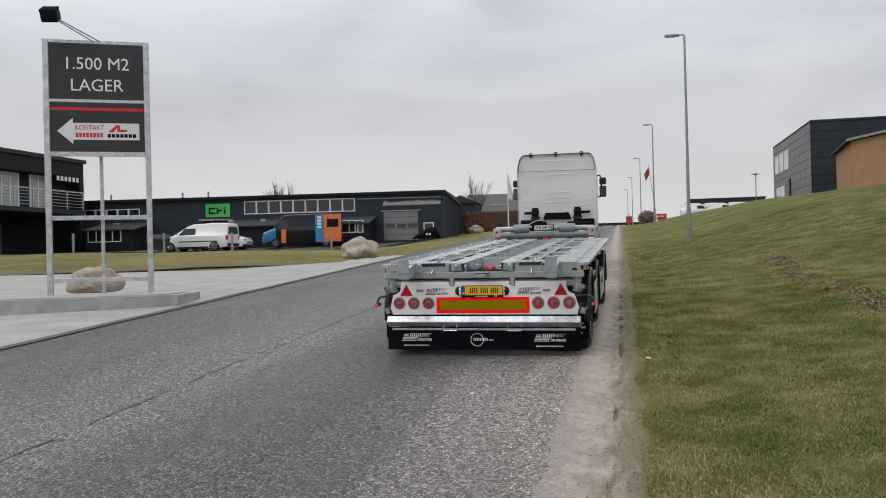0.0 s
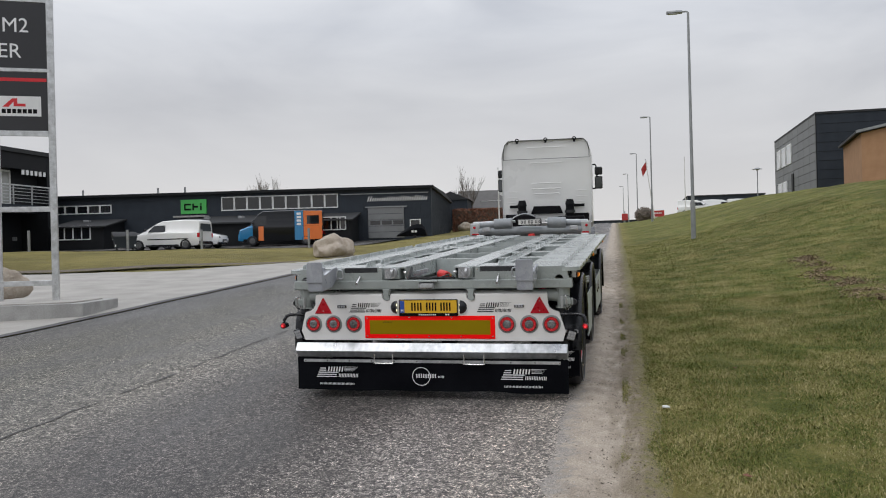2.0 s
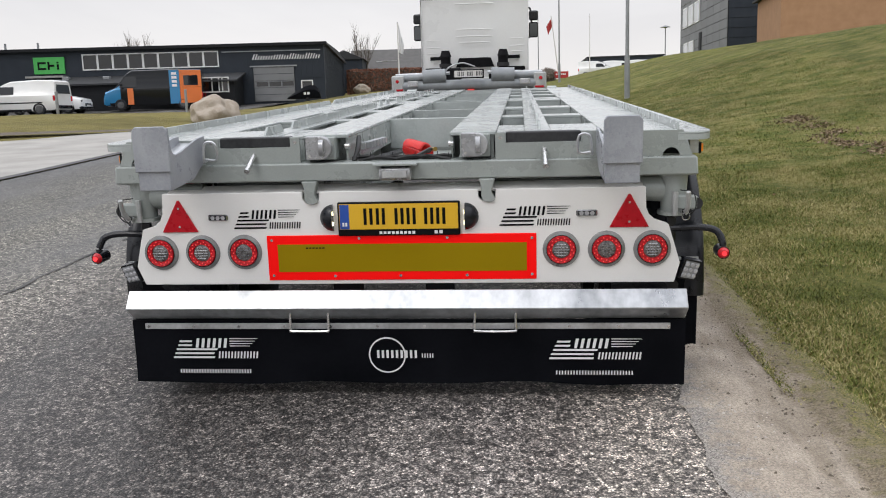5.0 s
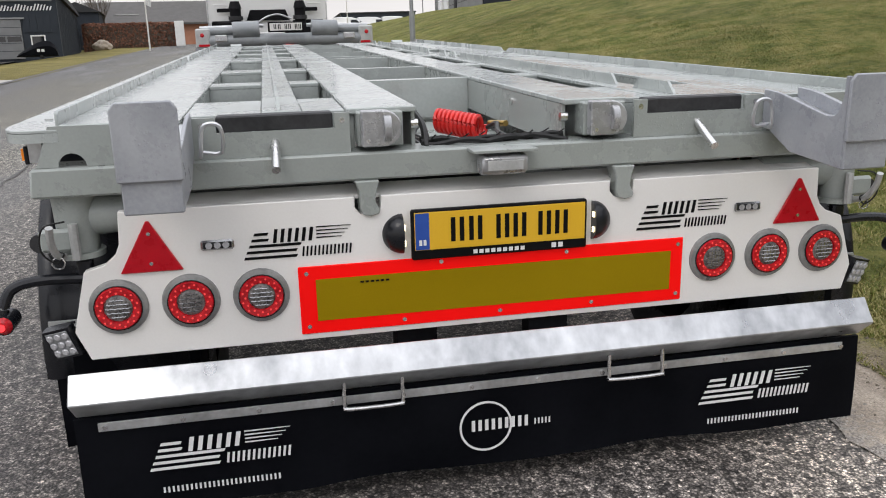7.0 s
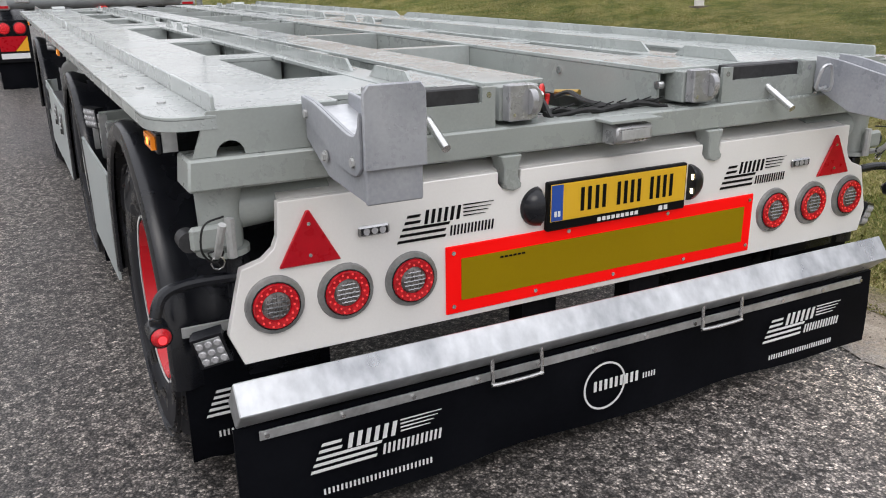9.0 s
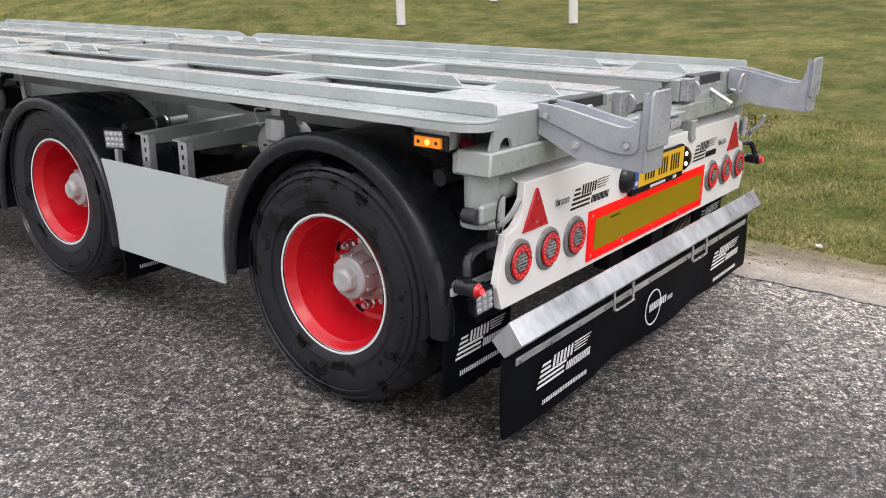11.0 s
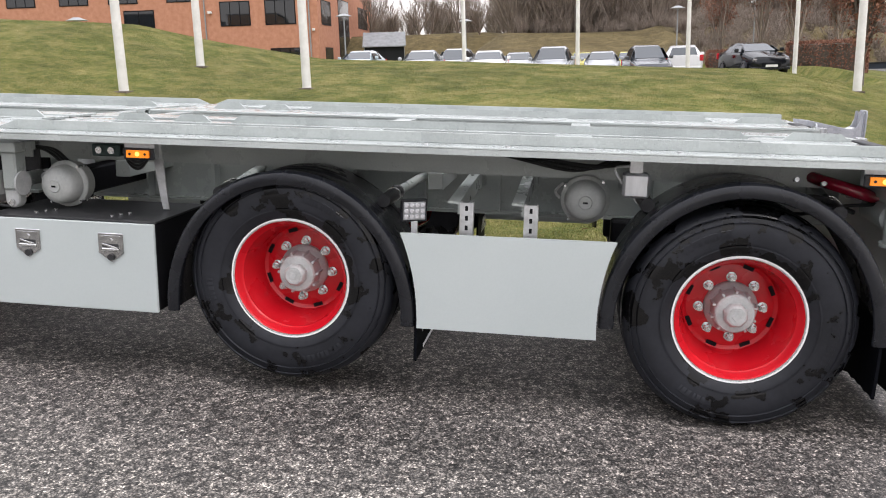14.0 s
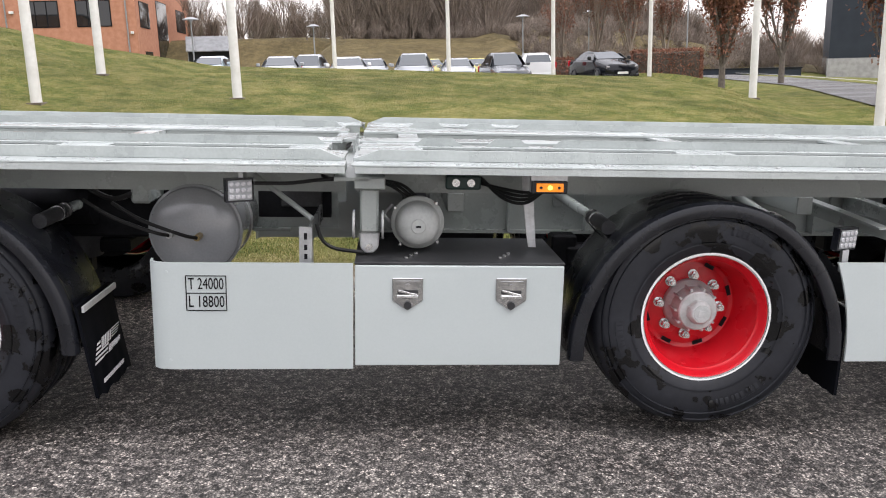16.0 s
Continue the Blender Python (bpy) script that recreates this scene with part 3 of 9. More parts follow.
DEAD_LEAF = island_varied(material("dry_brown_leaves", (0.17, 0.075, 0.05), (0.28, 0.14, 0.095), rough=0.8, scale=0.8, fine=9, bump=0, spec=0.2), 0.45)
BANK_LEAF = island_varied(material("dry_bank_leaves", (0.17, 0.12, 0.075), (0.30, 0.23, 0.15), rough=0.85, scale=3, fine=20, bump=0, spec=0.2), 0.5)
SIGN_DARK = material("dark_sign_face", (0.017, 0.017, 0.020), (0.024, 0.024, 0.028), rough=0.35, scale=1, fine=60, bump=0.01)
GREEN_SIGN = material("green_sign_face", (0.06, 0.38, 0.08), (0.08, 0.43, 0.10), rough=0.4, bump=0)
FLAG_RED = material("red_flag_cloth", (0.38, 0.03, 0.03), (0.45, 0.05, 0.045), rough=0.8, scale=3, fine=200, bump=0.1)
FLAG_WHITE = material("white_flag_cloth", (0.62, 0.62, 0.62), (0.7, 0.7, 0.7), rough=0.8, scale=3, fine=200, bump=0.1)


# ---- building tools ----
def B():
    return bmesh.new()


def thing(name, label, category, m=None, group="", kind=""):
    ob = new(name)
    ob.empty_display_size = 0.2
    if m is not None:
        ob.matrix_basis = m
    return tagged(ob, label, category, group, kind)


def part(name, bm, material, parent=None, label="", smooth=True, m=None):
    """Links a bmesh as ONE mesh object under a thing or a part."""
    me = bpy.data.meshes.new(name)
    bmesh.ops.recalc_face_normals(bm, faces=bm.faces)
    bm.to_mesh(me)
    bm.free()
    if smooth:
        me.shade_smooth()
        me.set_sharp_from_angle(angle=radians(35))
    me.materials.append(material)
    ob = new(name, me)
    ob.parent = parent
    if m is not None:
        ob.matrix_basis = m
    return tagged(ob, label)


def again(ob, parent, m=None, label=""):
    """Another piece on the same mesh."""
    o = new(ob.name.split(".")[0], ob.data)
    o.parent = parent
    if m is not None:
        o.matrix_basis = m
    return tagged(o, label)


def bevel(bm, w, seg=1, angle=30):
    es = [e for e in bm.edges if len(e.link_faces) == 2 and e.calc_face_angle(0) > radians(angle)]
    bmesh.ops.bevel(bm, geom=es, offset=w, segments=seg, affect='EDGES', clamp_overlap=True)
    return bm


def box(bm, x0, x1, y0, y1, z0, z1, w=0.0, m=None):
    t = bmesh.new()
    bmesh.ops.create_cube(t, size=1)
    for v in t.verts:
        v.co = ((x0 + x1) / 2 + (x1 - x0) * v.co.x, (y0 + y1) / 2 + (y1 - y0) * v.co.y, (z0 + z1) / 2 + (z1 - z0) * v.co.z)
    if w:
        bevel(t, w)
    return join(bm, t, m)


def join(bm, t, m=None):
    if m is not None:
        bmesh.ops.transform(t, matrix=m, verts=t.verts)
    index = {}
    for v in t.verts:
        index[v] = bm.verts.new(v.co)
    for f in t.faces:
        bm.faces.new([index[v] for v in f.verts])
    t.free()
    return bm


def prism(bm, pts, axis, a, b, w=0.0):
    """A polygon drawn in the two other axes, drawn out along axis from a to b."""
    t = bmesh.new()

    def place(p, s):
        return {"x": (s, p[0], p[1]), "y": (p[0], s, p[1]), "z": (p[0], p[1], s)}[axis]

    lo, hi = [t.verts.new(place(p, a)) for p in pts], [t.verts.new(place(p, b)) for p in pts]
    t.faces.new(lo)
    t.faces.new(hi[::-1])
    for k in range(len(pts)):
        t.faces.new((lo[k], hi[k], hi[k - 1], lo[k - 1]))
    if w:
        bmesh.ops.recalc_face_normals(t, faces=t.faces)
        bevel(t, w)
    return join(bm, t)


def rod(bm, p, q, r, r2=None, seg=10, caps=True):
    p, q = Vector(p), Vector(q)
    t = bmesh.new()
    bmesh.ops.create_cone(t, cap_ends=caps, segments=seg, radius1=r, radius2=r if r2 is None else r2, depth=(q - p).length)
    turn = (q - p).to_track_quat("Z", "Y").to_matrix().to_4x4()
    return join(bm, t, Matrix.Translation((p + q) / 2) @ turn)


def tube(bm, pts, r, seg=8):
    """A round tube through points."""
    pts = [Vector(p) for p in pts]
    rings = []
    for k, p in enumerate(pts):
        d = (pts[min(k + 1, len(pts) - 1)] - pts[max(k - 1, 0)]).normalized()
        s = d.cross(Vector((0.13, 0.21, 1))).normalized()
        u = s.cross(d)
        rings.append([bm.verts.new(p + r * (math.cos(a) * s + math.sin(a) * u)) for a in (2 * math.pi * j / seg for j in range(seg))])
    for a, b in zip(rings, rings[1:]):
        for j in range(seg):
            bm.faces.new((a[j - 1], a[j], b[j], b[j - 1]))
    bm.faces.new(rings[0])
    bm.faces.new(rings[-1][::-1])
    return bm


def bend(pts, n=8):
    """Points of a smooth line through the given ones."""
    p = [Vector(q) for q in pts]
    p = [2 * p[0] - p[1], *p, 2 * p[-1] - p[-2]]
    out = []
    for k in range(1, len(p) - 2):
        for j in range(n):
            t = j / n
            out.append(0.5 * (2 * p[k] + (p[k + 1] - p[k - 1]) * t + (2 * p[k - 1] - 5 * p[k] + 4 * p[k + 1] - p[k + 2]) * t * t
                              + (3 * p[k] - p[k - 1] - 3 * p[k + 1] + p[k + 2]) * t ** 3))
    return [*out, p[-2]]


def lathe(bm, prof, seg=32, m=None, start=0.0, end=2 * math.pi):
    """Profile of (radius, along) turned about x."""
    t = bmesh.new()
    full = abs(end - start - 2 * math.pi) < 1e-6
    n = seg if full else seg + 1
    rings = []
    for r, s in prof:
        rings.append([t.verts.new((s, r * math.cos(start + (end - start) * j / seg), r * math.sin(start + (end - start) * j / seg))) for j in range(n)])
    for a, b in zip(rings, rings[1:]):
        for j in range(seg):
            i = (j + 1) % n
            t.faces.new((a[j], a[i], b[i], b[j]))
    bmesh.ops.remove_doubles(t, verts=t.verts, dist=1e-5)
    return join(bm, t, m)


def disc(bm, c, r, facing, depth, seg=24, w=0.0):
    """A short round slab whose face looks along facing."""
    c, f = Vector(c), Vector(facing).normalized()
    return rod(bm, c - f * depth, c, r, seg=seg) if not w else rod(rod(bm, c - f * depth, c - f * w, r, seg=seg), c - f * w, c, r, r - w, seg=seg)


def loft(bm, sections, caps=True):
    rings = [[bm.verts.new(p) for p in s] for s in sections]
    n = len(rings[0])
    for a, b in zip(rings, rings[1:]):
        for j in range(n):
            bm.faces.new((a[j - 1], a[j], b[j], b[j - 1]))
    if caps:
        bm.faces.new(rings[0])
        bm.faces.new(rings[-1][::-1])
    return bm


def lettering(name, body, size, material, parent, m, width=None):
    """Flat raised letters in the built-in font, in the x-z plane of m, facing -y."""
    cu = bpy.data.curves.new(name, 'FONT')
    cu.body, cu.size, cu.extrude, cu.align_x, cu.align_y = body, size, 0.001, 'CENTER', 'CENTER'
    cu.resolution_u = 3
    tmp = bpy.data.objects.new(name, cu)
    me = bpy.data.meshes.new_from_object(tmp)
    bpy.data.objects.remove(tmp)
    if width:
        xs = [v.co.x for v in me.vertices]
        k = width / (max(xs) - min(xs))
        me.transform(Matrix.Diagonal((k, 1, 1, 1)))
    me.materials.append(material)
    ob = new(name, me)
    ob.parent = parent
    ob.matrix_basis = m @ pose(0, 0, 0, 90, 0, 0)
    return ob


def smooth_step(a, b, x):
    t = min(1.0, max(0.0, (x - a) / (b - a)))
    return t * t * (3 - 2 * t)


def between(table, x):
    """A smooth value from a table of (x, value)."""
    if x <= table[0][0]:
        return table[0][1]
    for (a, u), (b, v) in zip(table, table[1:]):
        if x <= b:
            return u + (v - u) * (x - a) / (b - a)
    return table[-1][1]


# ---- lie of the land ----
def road_rise(y):
    if y < 50:
        return 0.0475 * y
    u = min(y, 140.0) - 50
    return 2.375 + 0.0475 * u - 0.0475 * u * u / 180 * 0.95


def road_z(x, y):
    return road_rise(y) - 0.0057 * max(-60.0, min(60.0, x))


RIDGE = ((-60, -2.2), (-25, -0.9), (-10, 0.10), (-6.5, 0.62), (-3, 1.23), (3.5, 1.53), (8, 1.78), (10.5, 2.25), (12.5, 2.75), (24, 3.5), (35, 3.9), (54, 4.55), (80, 4.7), (110, 4.6), (200, 4.6))
RIDGE_X = ((-60, 17), (9, 17), (24, 12.5), (54, 12), (80, 9.5), (110, 9), (200, 9))


def road_bend(y):
    """The road swings a little to the left ahead."""
    return -0.016 * max(0.0, y)


SIDE_ROAD_Y = ((4, -5.6), (9, -7.0), (13.1, -8.2), (23.5, -11.4), (37.8, -14.5), (55, -17.0))
SIDE_ROAD_Z = ((4, -0.3), (9, 0.25), (13, 0.52), (20, 0.58), (60, 0.62))


def ground_z(x, y):
    """The height of the land; the side road lies level across it."""
    z = open_land(x, y)
    if 5 < x < 60 and -26 < y < 0:
        near = (1 - smooth_step(2.2, 5.0, abs(y - between(SIDE_ROAD_Y, x)))) * smooth_step(5, 9, x) * smooth_step(60, 55, x)
        z += (between(SIDE_ROAD_Z, x) - z) * near
    return z


def open_land(x, y):
    z = road_z(x, y)
    xe = x - road_bend(y)
    if xe > 2.2:
        top, xr = between(RIDGE, y), between(RIDGE_X, y)
        t = min(1.0, (xe - 2.2) / (xr - 2.2))
        f = 0.55 * t + 0.45 * t * t * (3 - 2 * t)
        edge = road_z(2.2, y)
        z = edge + (top - edge) * f
        if xe > xr:
            low = 0.5 + 0.52 * smooth_step(-2.5, -6, y) + 0.03 * max(0.0, min(14.0, y))
            low = low if y < 22 else low + (top - low) * smooth_step(22, 34, y)
            z = top + (low - top) * smooth_step(xr, xr + 9, xe) * (1 if top > low else 0.0) if y > -8 else top + (min(low, top + 1.0) - top) * smooth_step(xr, xr + 12, xe)
            z += 3.2 * smooth_step(47, 66, x) * smooth_step(-40, -14, y) * (1 - smooth_step(7, 12.5, y))
            z += (1.6 - z) * smooth_step(56, 68, x) * smooth_step(9, 13, y) * (1 - smooth_step(45, 55, y))
            z += 3.7 * smooth_step(91, 101, x) * smooth_step(4, 12, y) * (1 - smooth_step(45, 55, y))
    elif xe < -9 and y > 8:
        z += 0.22 * smooth_step(-9, -13, xe) * smooth_step(14, 18, y) * (1 - smooth_step(27, 32, y))
        z -= 0.36 * smooth_step(31, 40, y) * (1 - smooth_step(62, 75, y)) * smooth_step(-10, -14, xe)
    return z + 0.05 * noise.noise(Vector((x * 0.25, y * 0.25, 3))) * smooth_step(2.2, 6, abs(xe + 2))


def patch(name, material, xs, ys, lift, label="", inside=None, zf=None, kind="structure", smooth=True):
    """A sheet over the land on the lines xs, ys."""
    nx, ny = len(xs), len(ys)
    verts = [(x(y) if callable(x) else x, y) for y in ys for x in xs]
    verts = [(x, y, (zf or ground_z)(x, y) + lift) for x, y in verts]
    faces = [(j * nx + i, j * nx + i + 1, (j + 1) * nx + i + 1, (j + 1) * nx + i) for j in range(ny - 1) for i in range(nx - 1)]
    if inside:
        faces = [f for f in faces if inside(sum(verts[k][0] for k in f) / 4, sum(verts[k][1] for k in f) / 4)]
    me = bpy.data.meshes.new(name)
    me.from_pydata(verts, [], faces)
    if smooth:
        me.shade_smooth()
    me.materials.append(material)
    return tagged(new(name, me), label, "", "", kind)


def steps(a, b, n):
    return [a + (b - a) * k / n for k in range(n + 1)]


def strip(name, material, near, far, lift, label, n=40, across=6, kind="structure"):
    """A sheet between two lines given as tables of (x, y)."""
    a, b = max(near[0][0], far[0][0]), min(near[-1][0], far[-1][0])
    verts = []
    for k in range(n + 1):
        x = a + (b - a) * k / n
        y0, y1 = between(near, x), between(far, x)
        for j in range(across + 1):
            y = y0 + (y1 - y0) * j / across
            verts.append((x, y, ground_z(x, y) + lift))
    w = across + 1
    faces = [(k * w + j, (k + 1) * w + j, (k + 1) * w + j + 1, k * w + j + 1) for k in range(n) for j in range(across)]
    me = bpy.data.meshes.new(name)
    me.from_pydata(verts, [], faces)
    me.materials.append(material)
    return tagged(new(name, me), label, "", "", kind)


# ---- ground ----
def sunk_ground(x, y):
    """The sheet of land, sunk a little where roads and paving lie on it."""
    xe = x - road_bend(y)
    z = ground_z(x, y)
    if -26 < xe < 2.0:
        z -= 0.06 * smooth_step(1.98, 1.74, xe) * smooth_step(-26, -24, xe)
    return z


grid_x = [-600, -300, -150, -100, -70, *steps(-50, -8, 42), *steps(-7.5, 1.0, 8), *steps(1.3, 4, 27), *steps(4.2, 30, 80), *steps(31, 80, 49), *steps(82, 112, 15), 130, 150, 300, 600]
grid_y = [-400, -150, -80, -50, *steps(-40, -14, 13), *steps(-13, 60, 146), *steps(61, 120, 59), *steps(125, 200, 15), 260, 400, 900]
patch("ground", GRASS, grid_x, grid_y, 0.0, "worn winter turf with straw patches on rolling verges", zf=sunk_ground)
road_x = [lambda y, k=k: -6.8 + road_bend(y) * 1.4 + (8.05 - 0.4 * road_bend(y) + road_bend(y) * 0.0) * k / 10 for k in range(11)]
patch("road", ASPHALT, road_x, [-120, -60, *steps(-30, 150, 120)], 0.0, "coarse grey asphalt road with pale stone chips", zf=road_z)


def shoulder_z(x, y):
    """Rutted edge of packed dirt."""
    u = x - road_bend(y) - 1.2
    rut = 0.018 * math.sin(u * 14) + 0.03 * noise.noise(Vector((x * 3, y * 0.9, 1))) + 0.012 * noise.noise(Vector((x * 14, y * 9, 5)))
    edge = 0.03 * noise.noise(Vector((x * 5, y * 2.1, 4))) + 0.02 * noise.noise(Vector((x * 17, y * 13, 9)))
    return road_z(x, y) + 0.002 + 0.7 * rut * smooth_step(0.0, 0.15, u) + 0.6 * edge * smooth_step(0.3, 0.6, u) - 0.05 * smooth_step(0.56, 0.84, u)


shoulder_x = [lambda y, k=k: 1.17 + (0.05 * noise.noise(Vector((1, y * 0.8, 2))) + 0.05 * noise.noise(Vector((4, y * 5, 2))) + 0.03 * noise.noise(Vector((7, y * 15, 2)))) * max(0.0, 1 - k / 4) + road_bend(y) + 0.88 * k / 28 for k in range(29)]
patch("dirt_shoulder", DIRT, shoulder_x, [*steps(-12, 14, 520), *steps(14.3, 120, 200)], 0.003, "rutted pale dirt shoulder along the asphalt", zf=shoulder_z)


def driveway_inside(x, y):
    far = between(((-40, 13.5), (-19.6, 14.5), (-15.6, 15.1), (-12, 16.3), (-9, 19.4), (-8.2, 23), (-7, 24)), x)
    return y < far


drive_x = [lambda y, k=k: -6.98 + road_bend(y) * 1.4 - 0.3 * k - max(0, k - 30) * 1.2 for k in range(48)]
patch("driveway", CONCRETE, drive_x, steps(-40, 24, 200), 0.012, "pale concrete driveway apron beside the road", inside=driveway_inside, zf=road_z)
seam_x = [lambda y, k=k: -6.98 + road_bend(y) * 1.4 + 0.05 * noise.noise(Vector((3, y * 0.6, 2))) + 0.2 * k / 2 for k in range(3)]
patch("tar_seam", TAR, seam_x, steps(-40, 46, 160), 0.018, "dark tarred joint between asphalt and concrete", zf=road_z)
crack_x = [lambda y, k=k: -2.90 + 0.08 * noise.noise(Vector((3, y * 0.35, 8))) - y * 0.022 + 0.035 * noise.noise(Vector((2, y * 3.1, 5))) + (0.026 + 0.045 * noise.noise(Vector((5, y * 2.3, 8)))) * k for k in range(2)]
patch("crack_seam", TAR, crack_x, steps(-20, 40, 900), 0.006, "old sealed crack running along the asphalt", zf=road_z, inside=lambda x, y: noise.noise(Vector((4, y * 1.7, 3))) > -0.15)
VERGE = ((-40, 13.5), (-19.6, 14.5), (-15.6, 15.1), (-12, 16.3), (-9.3, 19.0), (-8.4, 22.5))
strip("verge_soil", SOIL, VERGE, tuple((x, y + 0.75 + 0.2 * math.sin(x * 2.1)) for x, y in VERGE), 0.02, "strip of bare brown soil between driveway and grass", 120, 3)
patch("car_park", ASPHALT_PLAIN, steps(29.5, 50, 21), steps(-6, 17, 23), 0.02, "grey asphalt car park behind the lawn", zf=lambda x, y: ground_z(x, y))
ROAD_NEAR, ROAD_FAR = ((9, -5.3), (13.2, -6.7), (24.7, -10.5), (40.2, -13.4), (55, -15.6)), ((9, -8.5), (13, -9.8), (22.2, -12.5), (35.3, -15.6), (55, -18.2))
strip("side_road", ASPHALT_PLAIN, ROAD_NEAR, ROAD_FAR, 0.03, "pale grey side road behind the lawn", 92, 12)
strip("kerb", CONCRETE, ROAD_FAR, tuple((x, y - 0.22) for x, y in ROAD_FAR), 0.12, "pale concrete kerb along the side road", 92, 2)
patch("parking_yard", ASPHALT_PLAIN, [lambda y, k=k: -40 + 2.6 * k for k in range(11)], steps(33.5, 58, 24), 0.03, "asphalt yard in front of the dark hall",
      inside=lambda x, y: y > 33.5 - 0.75 * (x + 24) * 0 + max(0, (x + 24) * 0.7), zf=lambda x, y: ground_z(x, y))
patch("dry_bank", BROWN_GRASS, steps(52, 88, 36), [*steps(-40, -14, 13), *steps(-13, 14, 54)], 0.05, "dry brown grass bank behind the car park", zf=lambda x, y: ground_z(x, y))


patch("dry_bank", BROWN_GRASS, steps(88, 112, 24), steps(4, 50, 46), 0.12, "dry brown grass bank behind the shelter", zf=lambda x, y: ground_z(x, y))


def blades(name, label, n, area, height, seed, width=0.0022, gather=1.3):
    """Many short blades of grass as one sheet of stuff."""
    rng = np.random.default_rng(seed)
    x0, x1, y0, y1 = area
    t = rng.random(n) ** gather
    xs = x0 + (x1 - x0) * t
    ys = y0 + (y1 - y0) * rng.random(n)
    ang, h = rng.random(n) * 2 * np.pi, height * (0.4 + rng.random(n))
    keep = [noise.noise(Vector((a * 1.3, b * 1.3, 6))) + 0.72 + min(0.0, 1.5 * (a - 2.05 - 0.2 * noise.noise(Vector((1, b * 2.5, 3))))) > r for a, b, r in zip(xs, ys, rng.random(n) * 0.9)]
    xs, ys, ang, h = xs[keep], ys[keep], ang[keep], h[keep]
    xs = xs + np.array([road_bend(b) for b in ys])
    zs = np.array([max(ground_z(a, b), shoulder_z(a, b)) if a - road_bend(b) < 2.1 else ground_z(a, b) for a, b in zip(xs, ys)]) - 0.004
    lean = rng.random(len(xs)) * 2.3
    wide = width * (1 + 1.1 * rng.random(len(xs)))
    h = h * np.clip((xs - np.array([road_bend(b) for b in ys]) - x0 + 0.1) / 0.6, 0.35, 1)
    dx, dy = np.cos(ang), np.sin(ang)
    v = np.empty((len(xs), 3, 3))
    v[:, 0] = np.stack([xs - dy * wide, ys + dx * wide, zs], 1)
    v[:, 1] = np.stack([xs + dy * wide, ys - dx * wide, zs], 1)
    v[:, 2] = np.stack([xs + dx * lean * h, ys + dy * lean * h, zs + h], 1)
    me = bpy.data.meshes.new(name)
    me.from_pydata(v.reshape(-1, 3).tolist(), [], np.arange(len(xs) * 3).reshape(-1, 3).tolist())
    me.materials.append(BLADE)
    return tagged(new(name, me), label, "grass", "", "stuff")


blades("grass", "short mown grass blades on the verge", 560000, (1.6, 5.8, -5.5, 7), 0.021, 4, 0.0020, 1.5)
blades("grass", "short mown grass blades farther up the verge", 150000, (1.65, 9.0, 7, 26), 0.022, 5, 0.004)
blades("grass", "mown grass on the bank below the flag poles", 260000, (6.4, 17.0, -7, 15), 0.013, 6, 0.0045, 1.0)


def clods(name, label, n, area, size, seed, material):
    """Loose crumbs of soil and grit, as one sheet of stuff."""
    rng = random.Random(seed)
    verts, faces = [], []
    for k in range(n):
        y = rng.uniform(area[2], area[3])
        x = rng.gauss((area[0] + area[1]) / 2, (area[1] - area[0]) / 4) + road_bend(y)
        z = shoulder_z(x, y) + 0.002
        s = size * rng.uniform(0.3, 1.0) ** 2 + 0.002
        i, a = len(verts), rng.uniform(0, 6.28)
        for j in range(4):
            q = s * rng.uniform(0.7, 1.2)
            verts.append((x + q * math.cos(a + 1.57 * j), y + q * math.sin(a + 1.57 * j), z - 0.002 + 0.2 * s * rng.random()))
        verts.append((x + 0.3 * s * rng.uniform(-1, 1), y + 0.3 * s * rng.uniform(-1, 1), z + s * rng.uniform(0.4, 0.9)))
        faces += [(i + j, i + (j + 1) % 4, i + 4) for j in range(4)]
    me = bpy.data.meshes.new(name)
    me.from_pydata(verts, [], faces)
    me.materials.append(material)
    return tagged(new(name, me), label, "soil", "", "stuff")


clods("soil_crumbs", "dark crumbs of soil thrown up along the rut", 5200, (1.30, 2.0, -11, 10), 0.010, 3, SOIL)
clods("grit", "loose pale grit on the dirt shoulder", 6500, (1.05, 1.5, -11, 9), 0.0075, 8, GRIT)


def fallen_leaves(name, label, n, seed):
    """Dead leaves gathered in a ragged strip at the foot of the bank, as stuff."""
    rng = random.Random(seed)
    verts, faces = [], []
    while len(faces) < n:
        y = rng.uniform(1.0, 11.6)
        x = 5.15 + 0.35 * noise.noise(Vector((2, y * 0.4, 4))) + rng.gauss(0, 0.17)
        if noise.noise(Vector((x * 2.2, y * 2.2, 7))) + 0.25 < rng.random() * 0.6:
            continue
        q, s = Vector((x, y, ground_z(x, y) + rng.uniform(0.004, 0.03))), rng.uniform(0.012, 0.032)
        a = Vector((rng.gauss(0, 1), rng.gauss(0, 1), rng.gauss(0, 0.35))).normalized()
        b = Vector((rng.gauss(0, 1), rng.gauss(0, 1), rng.gauss(0, 0.35))).normalized()
        i = len(verts)
        verts += [q - a * s, q + b * s * 0.6, q + a * s, q - b * s * 0.6]
        faces.append((i, i + 1, i + 2, i + 3))
    me = bpy.data.meshes.new(name)
    me.from_pydata([tuple(v) for v in verts], [], faces)
    me.materials.append(BANK_LEAF)
    return tagged(new(name, me), label, "leaves", "", "stuff")


fallen_leaves("fallen_leaves", "ragged strip of dry leaves on the grass bank", 5200, 12)


